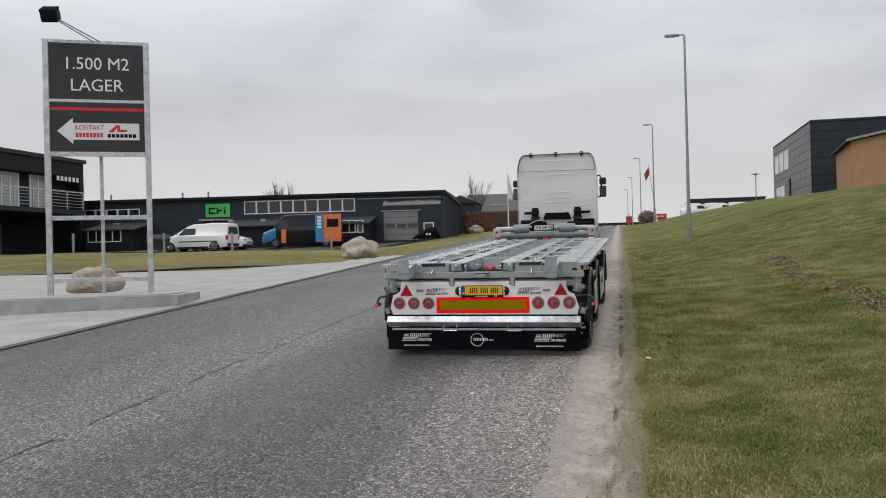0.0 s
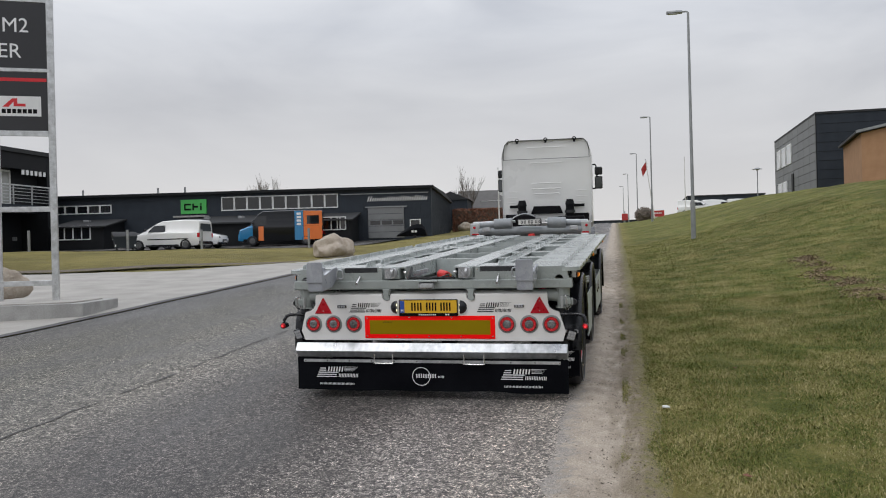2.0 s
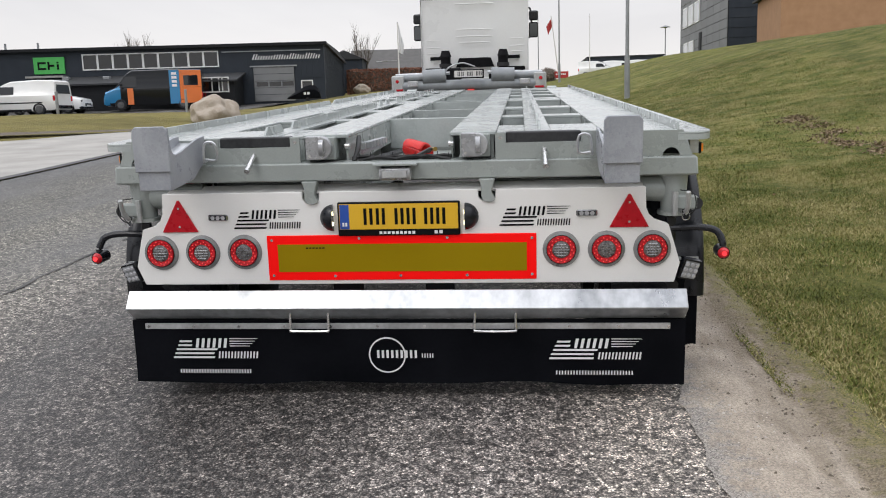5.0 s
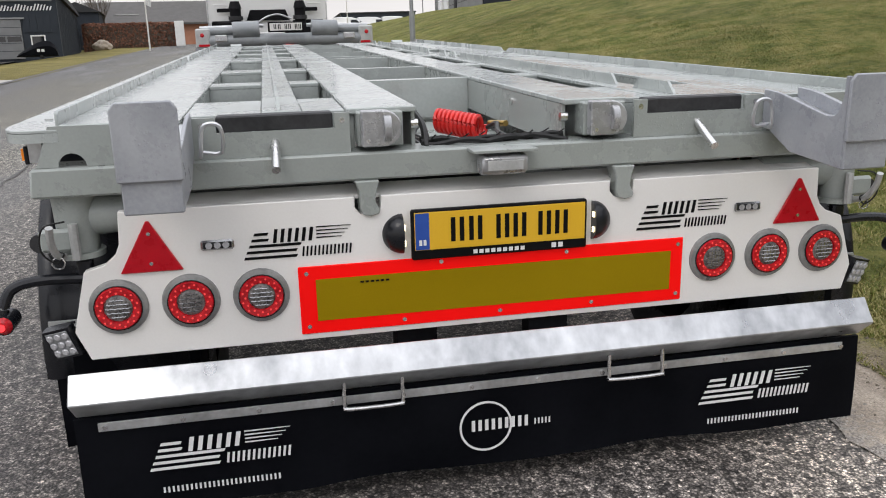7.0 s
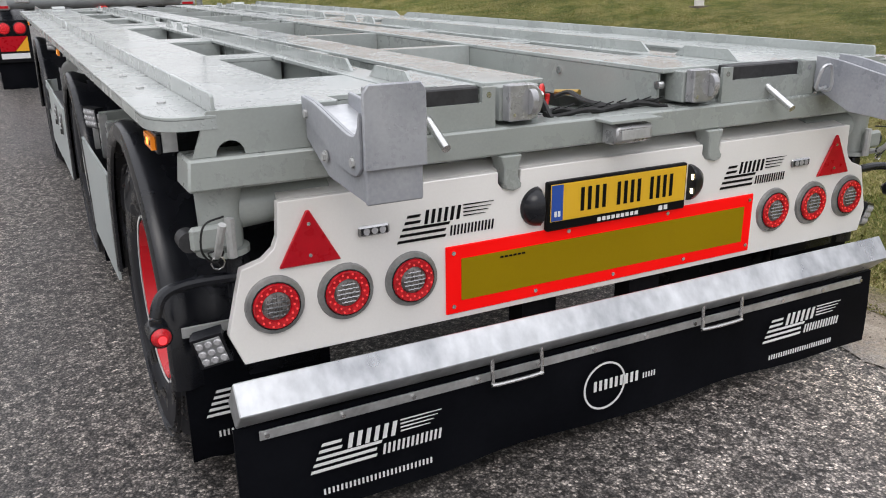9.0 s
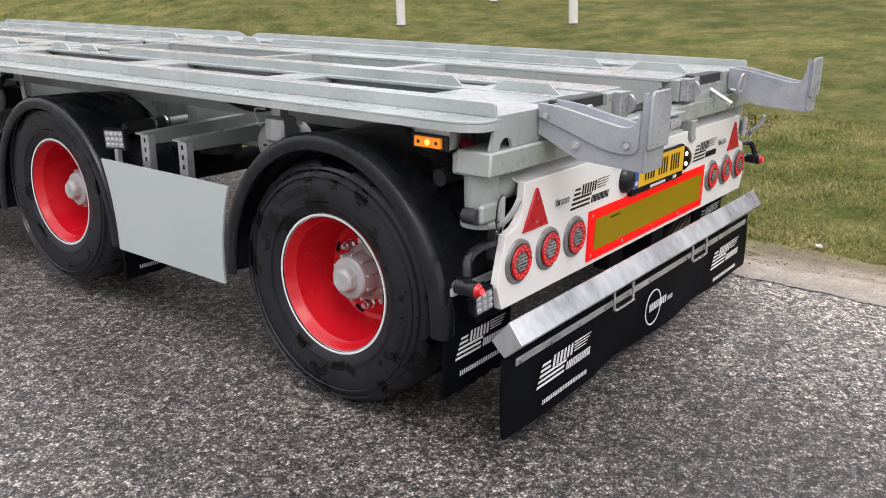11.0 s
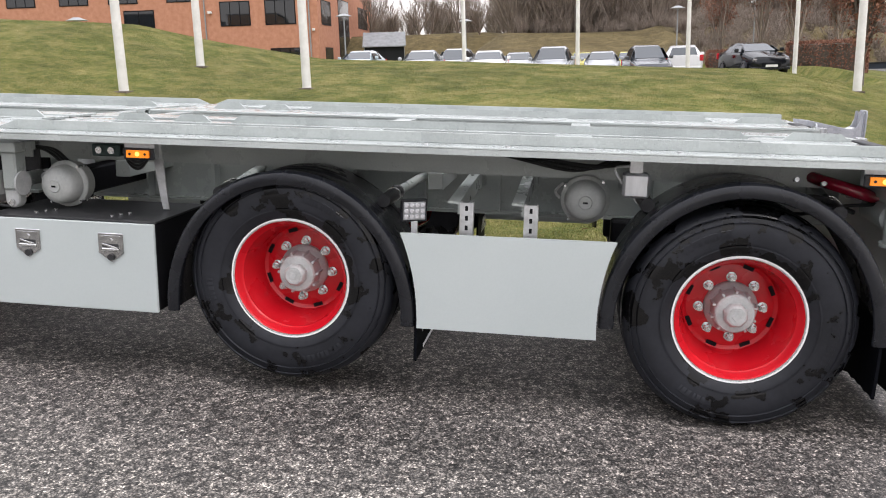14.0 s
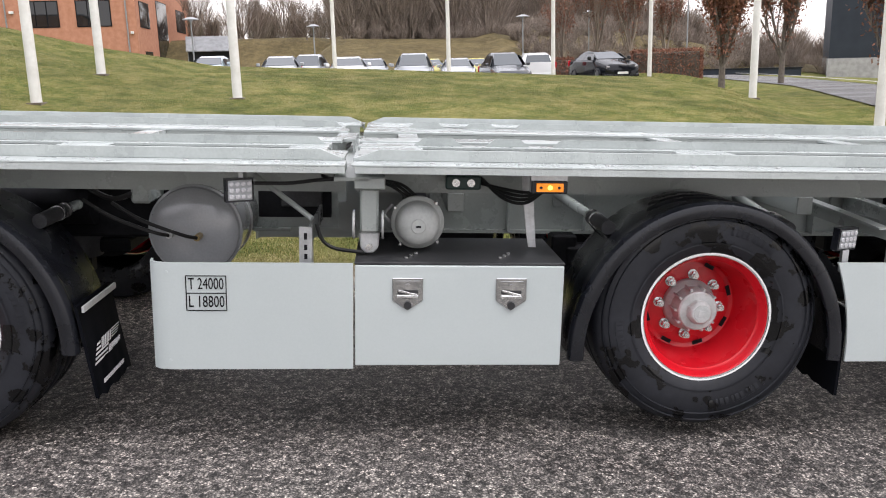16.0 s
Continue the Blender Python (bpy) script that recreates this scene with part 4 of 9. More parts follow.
# ---- the trailer, built on a level road and laid onto the slope ----
def stripes_logo(bm, x, z, w, h, y):
    """A maker's mark drawn as plain shapes: slanted stripes, a word-sized bar row and a second row."""
    lean = 0.45
    for k in range(5):
        zz = z - h / 2 + h * (0.06 + 0.19 * k)
        x0 = x - w / 2 + lean * (zz - (z - h / 2))
        x1 = x - w * (0.02 if k < 2 else 0.27) if k != 2 else x + w * 0.02
        prism(bm, [(x0, zz), (x1, zz), (x1 + 0.004, zz + h * 0.085), (x0 + lean * h * 0.085, zz + h * 0.085)], "y", y, y - 0.0015)
    for k in range(6):
        cx = x - w * 0.225 + w * 0.064 * k
        prism(bm, [(cx, z + h * 0.06), (cx + w * 0.031, z + h * 0.06), (cx + w * 0.052, z + h * 0.50), (cx + w * 0.021, z + h * 0.50)], "y", y, y - 0.0015)
    for k in range(4):
        zz = z + h * (0.12 + 0.115 * k)
        prism(bm, [(x + w * 0.17, zz), (x + w * (0.40 + 0.03 * k), zz + h * 0.012), (x + w * (0.40 + 0.03 * k), zz + h * 0.03), (x + w * 0.17, zz + h * 0.042)], "y", y, y - 0.0015)
    for k in range(13):
        cx = x + w * 0.03 + w * 0.036 * k
        prism(bm, [(cx, z - h * 0.44), (cx + w * 0.017, z - h * 0.44), (cx + w * 0.028, z - h * 0.12), (cx + w * 0.011, z - h * 0.12)], "y", y, y - 0.0015)
    return bm


def pieces(name, bm, places, material, parent):
    """Alike small pieces, each an object of its own on one mesh."""
    first = part(name, bm, material, parent, "", False, m=Matrix.Translation(places[0]))
    for p in places[1:]:
        again(first, parent, Matrix.Translation(p))


def bars(name, x0, x1, z0, z1, n, y, material, parent, fill=0.68):
    """A row of plain bars in place of writing."""
    w = (x1 - x0) / n
    pieces(name, box(B(), 0, w * fill, -0.0015, 0, 0, z1 - z0), [(x0 + w * k, y, z0) for k in range(n)], material, parent)


trailer = thing("trailer", "light grey two-part container trailer with red wheels parked on the road", "trailer", ROAD)

# deck, in two lengths
DECKS = ((0.015, 3.862, ((0.0, 0.52), (1.25, 1.42), (2.22, 2.46), (3.58, 3.85))), (3.885, 7.80, ((3.89, 4.15), (4.9, 5.1), (5.95, 6.15), (7.0, 7.2), (7.55, 7.8))))
for y0, y1, ribs in DECKS:
    for s in (-1, 1):
        c = 0.12 if y0 < 1 else 0.012
        corner = [(1.275 - c * (1 - math.cos(a)) * 0.62, y0 + c * (1 - math.sin(a))) for a in (math.pi / 2 * k / 6 for k in range(7))]
        rim = [*corner, (1.13, y0)]
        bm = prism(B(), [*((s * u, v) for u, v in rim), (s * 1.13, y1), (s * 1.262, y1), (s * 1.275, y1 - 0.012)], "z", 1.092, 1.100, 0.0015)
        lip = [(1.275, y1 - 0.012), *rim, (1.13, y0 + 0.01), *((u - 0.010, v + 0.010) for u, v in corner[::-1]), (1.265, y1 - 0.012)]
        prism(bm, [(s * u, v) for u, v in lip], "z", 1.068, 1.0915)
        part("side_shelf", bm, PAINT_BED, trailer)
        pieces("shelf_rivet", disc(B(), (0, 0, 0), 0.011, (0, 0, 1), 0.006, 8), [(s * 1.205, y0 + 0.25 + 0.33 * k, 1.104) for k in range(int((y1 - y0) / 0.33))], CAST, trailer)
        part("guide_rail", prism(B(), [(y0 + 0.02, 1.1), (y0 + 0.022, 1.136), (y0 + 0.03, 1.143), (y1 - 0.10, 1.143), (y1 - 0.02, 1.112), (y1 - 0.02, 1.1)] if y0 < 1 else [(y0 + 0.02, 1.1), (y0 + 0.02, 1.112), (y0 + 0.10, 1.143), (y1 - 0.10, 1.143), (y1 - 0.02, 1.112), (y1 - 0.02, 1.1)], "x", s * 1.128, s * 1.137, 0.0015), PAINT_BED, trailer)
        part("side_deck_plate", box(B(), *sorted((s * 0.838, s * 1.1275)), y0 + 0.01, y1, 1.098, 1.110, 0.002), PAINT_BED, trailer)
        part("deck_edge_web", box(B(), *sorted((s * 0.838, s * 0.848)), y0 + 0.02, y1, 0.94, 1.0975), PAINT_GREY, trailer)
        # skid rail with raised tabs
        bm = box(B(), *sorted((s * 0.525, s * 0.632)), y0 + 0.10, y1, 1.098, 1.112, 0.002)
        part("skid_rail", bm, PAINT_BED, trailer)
        bm = B()
        tabs = ((0.13, 0.42), (0.56, 3.0), (3.10, 3.30), (3.40, 3.62)) if y0 < 1 else ((4.0, 6.9), (7.05, 7.3))
        for a, b in tabs:
            prism(bm, [(a, 1.1125), (a + 0.045, 1.147), (b - 0.045, 1.147), (b, 1.1125)], "x", s * 0.582, s * 0.591)
        part("skid_rail_lip", bm, PAINT_BED, trailer, "upright lip with tapered tabs", False)
        bm = box(B(), *sorted((s * 0.575, s * 0.585)), y0 + 0.1, y1, 0.95, 1.0975)
        part("skid_rail_web", bm, PAINT_GREY, trailer)
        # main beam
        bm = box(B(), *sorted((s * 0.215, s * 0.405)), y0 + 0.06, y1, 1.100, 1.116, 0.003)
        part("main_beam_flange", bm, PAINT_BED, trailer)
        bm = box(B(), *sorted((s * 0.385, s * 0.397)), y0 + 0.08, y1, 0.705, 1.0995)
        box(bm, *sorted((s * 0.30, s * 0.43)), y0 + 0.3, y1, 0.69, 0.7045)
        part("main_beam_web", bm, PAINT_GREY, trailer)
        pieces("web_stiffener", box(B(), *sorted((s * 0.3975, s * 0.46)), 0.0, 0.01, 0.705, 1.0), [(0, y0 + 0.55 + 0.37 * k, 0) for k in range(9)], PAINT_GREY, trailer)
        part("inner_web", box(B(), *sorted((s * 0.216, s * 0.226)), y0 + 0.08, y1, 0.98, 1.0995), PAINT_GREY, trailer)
        for a, b in ribs:
            a, b = max(a, y0 + 0.1), min(b, y1 - 0.002)
            bm = box(B(), *sorted((s * 0.634, s * 0.836)), a, b, 1.094, 1.1085, 0.002)
            box(bm, *sorted((s * 0.60, s * 0.836)), a, a + 0.008, 0.96, 1.0935)
            box(bm, *sorted((s * 0.60, s * 0.836)), b - 0.008, b, 0.96, 1.0935)
            part("outer_rib", bm, PAINT_BED, trailer)
            bm = box(B(), *sorted((s * 0.407, s * 0.523)), a, b, 1.094, 1.1085, 0.002)
            box(bm, *sorted((s * 0.41, s * 0.57)), a, a + 0.008, 0.96, 1.0935)
            box(bm, *sorted((s * 0.41, s * 0.57)), b - 0.008, b, 0.96, 1.0935)
            part("inner_rib", bm, PAINT_BED, trailer)
    for a, b in ribs:
        if a > 0.5:
            bm = box(B(), -0.2145, 0.2145, a, a + 0.012, 0.95, 1.108)
            box(bm, -0.2145, 0.2145, a + 0.0125, a + 0.10, 1.094, 1.106)
            part("cross_member", bm, PAINT_BED, trailer)
    for yy in (y0 + 0.5, (y0 + y1) / 2 - 0.04, y1 - 0.45):
        part("outrigger_beam", box(B(), -0.84, 0.84, yy, yy + 0.07, 0.86, 0.938, 0.004), PAINT_GREY, trailer)
part("joint_plate", box(B(), -1.2, 1.2, 3.80, 3.93, 1.03, 1.044), PAINT_GREY, trailer)
part("inner_floor_plate", box(B(), -0.214, 0.214, 0.12, 1.2, 0.925, 0.935), PAINT_GREY, trailer)

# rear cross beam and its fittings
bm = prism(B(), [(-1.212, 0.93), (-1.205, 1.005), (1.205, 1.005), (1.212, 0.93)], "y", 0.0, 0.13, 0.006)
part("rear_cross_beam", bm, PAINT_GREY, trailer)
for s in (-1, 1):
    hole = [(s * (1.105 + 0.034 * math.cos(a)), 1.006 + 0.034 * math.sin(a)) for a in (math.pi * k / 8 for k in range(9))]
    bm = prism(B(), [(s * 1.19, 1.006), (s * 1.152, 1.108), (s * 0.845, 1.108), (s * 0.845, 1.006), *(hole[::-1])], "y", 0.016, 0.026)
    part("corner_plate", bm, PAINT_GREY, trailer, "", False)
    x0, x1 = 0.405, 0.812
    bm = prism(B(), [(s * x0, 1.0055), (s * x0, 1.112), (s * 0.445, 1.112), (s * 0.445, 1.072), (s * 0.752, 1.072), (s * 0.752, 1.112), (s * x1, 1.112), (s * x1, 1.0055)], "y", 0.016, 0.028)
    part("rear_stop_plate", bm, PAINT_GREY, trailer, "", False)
    part("buffer_strip", box(B(), *sorted((s * 0.448, s * 0.75)), 0.03, 0.085, 1.068, 1.113, 0.004), DARK_STEEL, trailer, "dark rubber buffer strip")
    pieces("plate_bolt", disc(B(), (0, 0, 0), 0.008, (0, -1, 0), 0.006, 8), [(s * 0.425, 0.015, 1.092), (s * 0.785, 0.015, 1.092)], STEEL, trailer)
    bm = rod(B(), (s * 0.60, 0.10, 1.085), (s * 0.605, -0.085, 0.985), 0.0115, seg=12)
    part("locking_pin", bm, STEEL, trailer, "bright steel locking pin")
    part("pin_guide", box(B(), *sorted((s * 0.57, s * 0.632)), 0.03, 0.09, 1.045, 1.079, 0.004), DARK_STEEL, trailer)
    # guide finger
    fx = s * 0.3215
    curve = [(fx + 0.008 + 0.046 * math.cos(a), 1.067 + 0.048 * math.sin(a)) for a in (math.pi / 2 - math.pi * k / 10 for k in range(11))]
    finger = part("guide_finger", prism(B(), [(fx - 0.054, 1.019), (fx - 0.054, 1.115), *curve], "y", -0.006, 0.03, 0.003), CAP_METAL, trailer, "worn bright metal end guide")
    arc = [(0.024 * math.cos(a) - 0.008, 1.068 + 0.034 * math.sin(a)) for a in (math.pi / 2 + math.pi * k / 8 for k in range(9))]
    part("finger_back", box(B(), fx - 0.062, fx + 0.062, 0.031, 0.11, 1.016, 1.108, 0.003), PAINT_GREY, finger)
    part("finger_screw", disc(B(), (fx - 0.038, -0.0065, 1.035), 0.006, (0, -1, 0), 0.004, 8), STEEL, finger)
    part("finger_lug", prism(B(), [*arc, (-0.0065, 1.034), (-0.0065, 1.102)], "x", fx + 0.004, fx + 0.024, 0.002), CAP_METAL, finger)
    for yy in (0.09, 0.6):
        part("beam_roller", disc(B(), (s * 0.209, yy, 1.065), 0.013, (-s, 0, 0), 0.02, 10), STEEL, trailer)
    # hinged claw
    top = [(v.x, v.z) for v in bend([(0.012, 0, 1.128), (-0.07, 0, 1.121), (-0.19, 0, 1.097), (-0.28, 0, 1.081), (-0.318, 0, 1.092), (-0.336, 0, 1.135)], 4)]
    side = [*top, (-0.338, 1.185), (-0.352, 1.185), (-0.352, 0.95), (-0.13, 0.964), (0.012, 1.03)]
    claw = part("claw", prism(B(), side, "x", s * 0.918, s * 0.926, 0.001), PAINT_CLAW, trailer, "blue-grey hinged container claw", False)
    under = [(v.x, v.z) for v in bend([(-0.334, 0, 1.02), (-0.318, 0, 1.004), (-0.28, 0, 1.0), (-0.21, 0, 1.01), (-0.106, 0, 1.046), (0.010, 0, 1.084)], 4)]
    part("claw_doubler", prism(B(), [*top, *under], "x", s * 0.9265, s * 0.934, 0.0015), PAINT_CLAW, claw, "welded doubling plate", False)
    part("claw_cheek", prism(B(), side, "x", s * 0.808, s * 0.818, 0.002), PAINT_CLAW, claw, "", False)
    part("claw_face", box(B(), *sorted((s * 0.806, s * 0.932)), -0.362, -0.3525, 0.95, 1.175, 0.003), PAINT_CLAW, claw)
    bm = prism(B(), [(s * 0.80, 1.022), (s * 0.80, 1.175), (s * 0.812, 1.192), (s * 0.925, 1.192), (s * 0.938, 1.175), (s * 0.938, 1.022)], "y", -0.372, -0.3625, 0.003)
    part("claw_pad", bm, PAINT_CLAW, claw, "worn striker pad")
    part("claw_ramp", prism(B(), [(0.01, 1.10), (-0.15, 1.066), (-0.25, 1.062), (-0.31, 1.09), (-0.31, 1.08), (-0.25, 1.052), (-0.15, 1.056), (0.01, 1.09)], "x", s * 0.8185, s * 0.9175), ZINC, claw, "", False)
    for yy, zz in ((-0.128, 1.01), (-0.298, 1.028), (-0.02, 1.09)):
        part("claw_bolt", disc(disc(B(), (s * 0.940, yy, zz), 0.010, (s, 0, 0), 0.010, 6), (s * 0.934, yy, zz), 0.014, (s, 0, 0), 0.004, 14), CAST, claw)
    bm = tube(B(), bend([(s * 0.79, -0.01, 1.03), (s * 0.785, -0.07, 1.03), (s * 0.775, -0.075, 1.10), (s * 0.735, -0.075, 1.10), (s * 0.735, -0.06, 1.035), (s * 0.79, -0.05, 1.035)], 5), 0.0055, 6)
    part("claw_safety_loop", bm, ZINC, trailer, "bent wire safety loop")
    # hook lugs over the light board
    bm = prism(B(), [(0.335, 0.93), (0.402, 0.93), (0.394, 0.905), (0.388, 0.875), (0.395, 0.858), (0.402, 0.850), (0.398, 0.838), (0.375, 0.832), (0.352, 0.838), (0.345, 0.86), (0.346, 0.90)], "y", -0.012, 0.05, 0.003)
    if s < 0:
        bmesh.ops.translate(bm, vec=(-0.737, 0, 0), verts=bm.verts)
    part("board_lug", bm, PAINT_GREY, trailer)
    # corner post, stub pipe and lock
    post = part("corner_post", rod(B(), (s * 1.13, 0.085, 0.93), (s * 1.13, 0.085, 0.775), 0.056, 0.050, seg=24), PAINT_GREY, trailer, "grey round corner post")
    part("post_flange", rod(B(), (s * 1.13, 0.085, 0.7745), (s * 1.13, 0.085, 0.76), 0.064, seg=24), PAINT_GREY, post)
    part("post_block", box(B(), *sorted((s * 1.07, s * 1.20)), 0.02, 0.15, 0.925, 0.992, 0.006), PAINT_GREY, post)
    part("stub_pipe", lathe(B(), [(0.0, -0.0), (0.05, 0.0), (0.056, 0.02), (0.05, 0.10), (0.05, 0.24), (0.0, 0.24)], 18, Matrix.Translation((s * 1.10, 0.10, 0.865)) @ (Matrix.Rotation(math.pi, 4, 'Z') if s > 0 else Matrix.Identity(4))), PAINT_GREY, trailer)
    lock = part("corner_lock", box(B(), *sorted((s * 1.125, s * 1.215)), 0.02, 0.042, 0.785, 0.845, 0.008), PAINT_GREY, trailer, "grey corner twist lock with a wired pin")
    part("lock_roller", rod(B(), (s * 1.215, 0.035, 0.808), (s * 1.215, 0.085, 0.808), 0.025, seg=16), DARK_STEEL, lock)
    part("lock_handle", rod(B(), (s * 1.125, 0.012, 0.86), (s * 1.125, 0.012, 0.765), 0.012, seg=8), CAST, lock)
    part("lock_lever", tube(B(), bend([(s * 1.16, 0.03, 0.772), (s * 1.165, -0.02, 0.79), (s * 1.165, -0.055, 0.83), (s * 1.16, -0.074, 0.872)], 5), 0.0095, 8), CAST, lock)
    part("split_ring", tube(B(), [(s * 1.165 + 0.016 * math.cos(k * 0.785), -0.012, 0.765 + 0.016 * math.sin(k * 0.785)) for k in range(9)], 0.0022, 5), STEEL, lock)
    part("lock_wire", tube(B(), bend([(s * 1.14, 0.0, 0.87), (s * 1.19, -0.02, 0.86), (s * 1.20, -0.02, 0.80), (s * 1.17, -0.01, 0.765), (s * 1.15, -0.01, 0.79), (s * 1.185, -0.01, 0.79), (s * 1.16, -0.01, 0.755)], 5), 0.0026, 6), CABLE, lock)
bm = box(B(), -0.09, 0.09, -0.075, 0.0, 0.996, 1.004, 0.001)
part("step_plate", bm, PAINT_GREY, trailer)
bm = prism(B(), [(-0.0, 0.996), (-0.07, 0.985), (-0.07, 0.945), (-0.05, 0.932), (-0.0, 0.932)], "x", -0.064, 0.064, 0.006)
part("step_lamp_housing", bm, CAP_METAL, trailer)
part("step_lamp_glass", box(B(), -0.05, 0.05, -0.074, -0.0705, 0.948, 0.975, 0.001), CAST, trailer)

# coiled red hose and cable loom in the rear bay
coil = [(-0.035 + 0.105 * t + 0.024 * math.cos(t * 63), 0.655 - 0.185 * t + 0.024 * math.cos(t * 63), 1.004 - 0.008 * t + 0.036 * math.sin(t * 63)) for t in (j / 240 for j in range(241))]
part("spiral_hose", tube(B(), coil, 0.0085, 6), RED_HOSE, trailer, "coiled red air hose")
part("hose_end", tube(B(), bend([(0.085, 0.44, 1.0), (0.10, 0.38, 1.02), (0.07, 0.26, 1.01), (0.06, 0.12, 1.01)], 6), 0.008, 6), CABLE, trailer)
part("brass_coupling", rod(B(), (0.095, 0.45, 1.012), (0.125, 0.36, 1.02), 0.010), material("brass", (0.5, 0.33, 0.1), rough=0.35, metal=0.9), trailer)
for k, (h, r) in enumerate(((0.0, 0.009), (0.015, 0.007), (-0.014, 0.008))):
    pts = [(-0.20 + 0.42 * t, 0.085 + h + 0.018 * math.sin(t * 9 + k), 1.012 + 0.008 * math.sin(t * 13 + 2 * k)) for t in (j / 14 for j in range(15))]
    part("cable", tube(B(), pts, r, 6), CABLE, trailer, "black ribbed cable loom")
pieces("cable_tie", rod(B(), (0.0, 0.095, 1.02), (0.006, 0.062, 1.034), 0.0022, seg=5), [(-0.17 + 0.047 * k, 0.0, 0.004 * (k % 2)) for k in range(9)], CABLE, trailer)
part("cable", tube(B(), bend([(-0.20, 0.25, 1.09), (-0.185, 0.14, 1.05), (-0.19, 0.07, 1.0)], 6), 0.011, 6), CABLE, trailer)
tray = part("cable_tray", prism(B(), [(-0.215, 0.30), (-0.205, 0.30), (-0.155, 0.62), (-0.165, 0.62)], "z", 1.012, 1.05), PAINT_CLAW, trailer, "short slotted grey cable tray")
tooth = part("tray_tooth", box(B(), -0.006, 0.026, -0.008, 0.008, 0.0, 0.03, 0.001), ZINC, tray, "", False, m=pose(-0.208, 0.31, 1.03))
for k in range(1, 8):
    again(tooth, tray, pose(-0.208 + 0.0068 * k, 0.31 + 0.043 * k, 1.03))
for k in range(3):
    part("tray_cable", tube(B(), bend([(-0.185 + 0.02 * k, 0.10, 0.99), (-0.18 + 0.02 * k, 0.3, 0.985), (-0.17 + 0.02 * k, 0.6, 0.97), (-0.10 + 0.03 * k, 0.95, 0.97)], 6), 0.007, 6), CABLE, trailer)

# light board
def notch(x):
    return [(x - 0.036, 0.886), (x - 0.036, 0.855), (x - 0.022, 0.838), (x + 0.012, 0.834), (x + 0.034, 0.85), (x + 0.036, 0.886)]


edge_l = [(-1.012, 0.886), *notch(-0.368), *notch(0.368), (1.006, 0.886), (1.010, 0.80), (1.022, 0.772), (1.045, 0.752), (1.100, 0.732), (1.150, 0.570), (1.128, 0.490),
          (-1.122, 0.490), (-1.154, 0.570), (-1.112, 0.733), (-1.058, 0.748), (-1.030, 0.772), (-1.018, 0.80)]
board = part("light_board", prism(B(), edge_l, "y", 0.0, 0.028, 0.002), PAINT_WHITE, trailer, "white painted light board", False)
part("board_top_fold", prism(B(), [(0.029, 0.886), (0.10, 0.905), (0.10, 0.895), (0.029, 0.876)], "x", -1.0, 1.0), PAINT_WHITE, board)
for x in (-0.3, 0.10):
    part("board_bracket", box(B(), x, x + 0.12, 0.03, 0.10, 0.40, 0.55), CHASSIS_BLACK, trailer)
for x in (-1.037, -0.853, -0.669, 0.669, 0.853, 1.037):
    lamp = part("rear_lamp", lathe(B(), [(0.0, 0.0), (0.076, 0.0), (0.073, 0.008), (0.060, 0.012), (0.0, 0.012)], 28, Matrix.Translation((x, 0.0, 0.632)) @ Matrix.Rotation(-math.pi / 2, 4, 'Z')), BEZEL, board, "round red lamp in a satin grey bezel")
    part("red_ring", lathe(B(), [(0.036, 0.012), (0.038, 0.018), (0.056, 0.020), (0.059, 0.013)], 26, Matrix.Translation((x, 0.0, 0.632)) @ Matrix.Rotation(-math.pi / 2, 4, 'Z')), RED_LENS, lamp)
    part("clear_centre", lathe(B(), [(0.0, 0.0185), (0.024, 0.018), (0.036, 0.0125)], 18, Matrix.Translation((x, 0.0, 0.632)) @ Matrix.Rotation(-math.pi / 2, 4, 'Z')), CLEAR_LENS, lamp)
    pieces("led_dot", disc(B(), (0, 0, 0), 0.0030, (0, -1, 0), 0.002, 8), [(x + (0.043 + 0.008 * (k % 2)) * math.cos(2 * math.pi * k / 24), -0.0205, 0.632 + (0.043 + 0.008 * (k % 2)) * math.sin(2 * math.pi * k / 24)) for k in range(24)], RED_LED, lamp)
    part("lens_seam", lathe(B(), [(0.0592, 0.0135), (0.0597, 0.0150), (0.0612, 0.0150), (0.0618, 0.0112)], 26, Matrix.Translation((x, 0.0, 0.632)) @ Matrix.Rotation(-math.pi / 2, 4, 'Z')), BLACK_PLASTIC, lamp)
    for k, w in ((-2, 0.018), (-1, 0.028), (0, 0.031), (1, 0.028), (2, 0.018)):
        part("lens_rib", tube(B(), [(x - w + 2 * w * j / 8, -0.0188 - 0.0008 * (j % 2), 0.632 + 0.0115 * k + 0.0006 * (-1) ** j) for j in range(9)], 0.0017, 5), CHROME, lamp)
    for k in (-2, -1, 0, 1, 2):
        w = math.sqrt(0.03 ** 2 - (0.011 * k) ** 2)
        part("lens_rib", box(B(), x + 0.011 * k - 0.001, x + 0.011 * k + 0.001, -0.0195, -0.0175, 0.632 - w, 0.632 + w), CHROME, lamp)
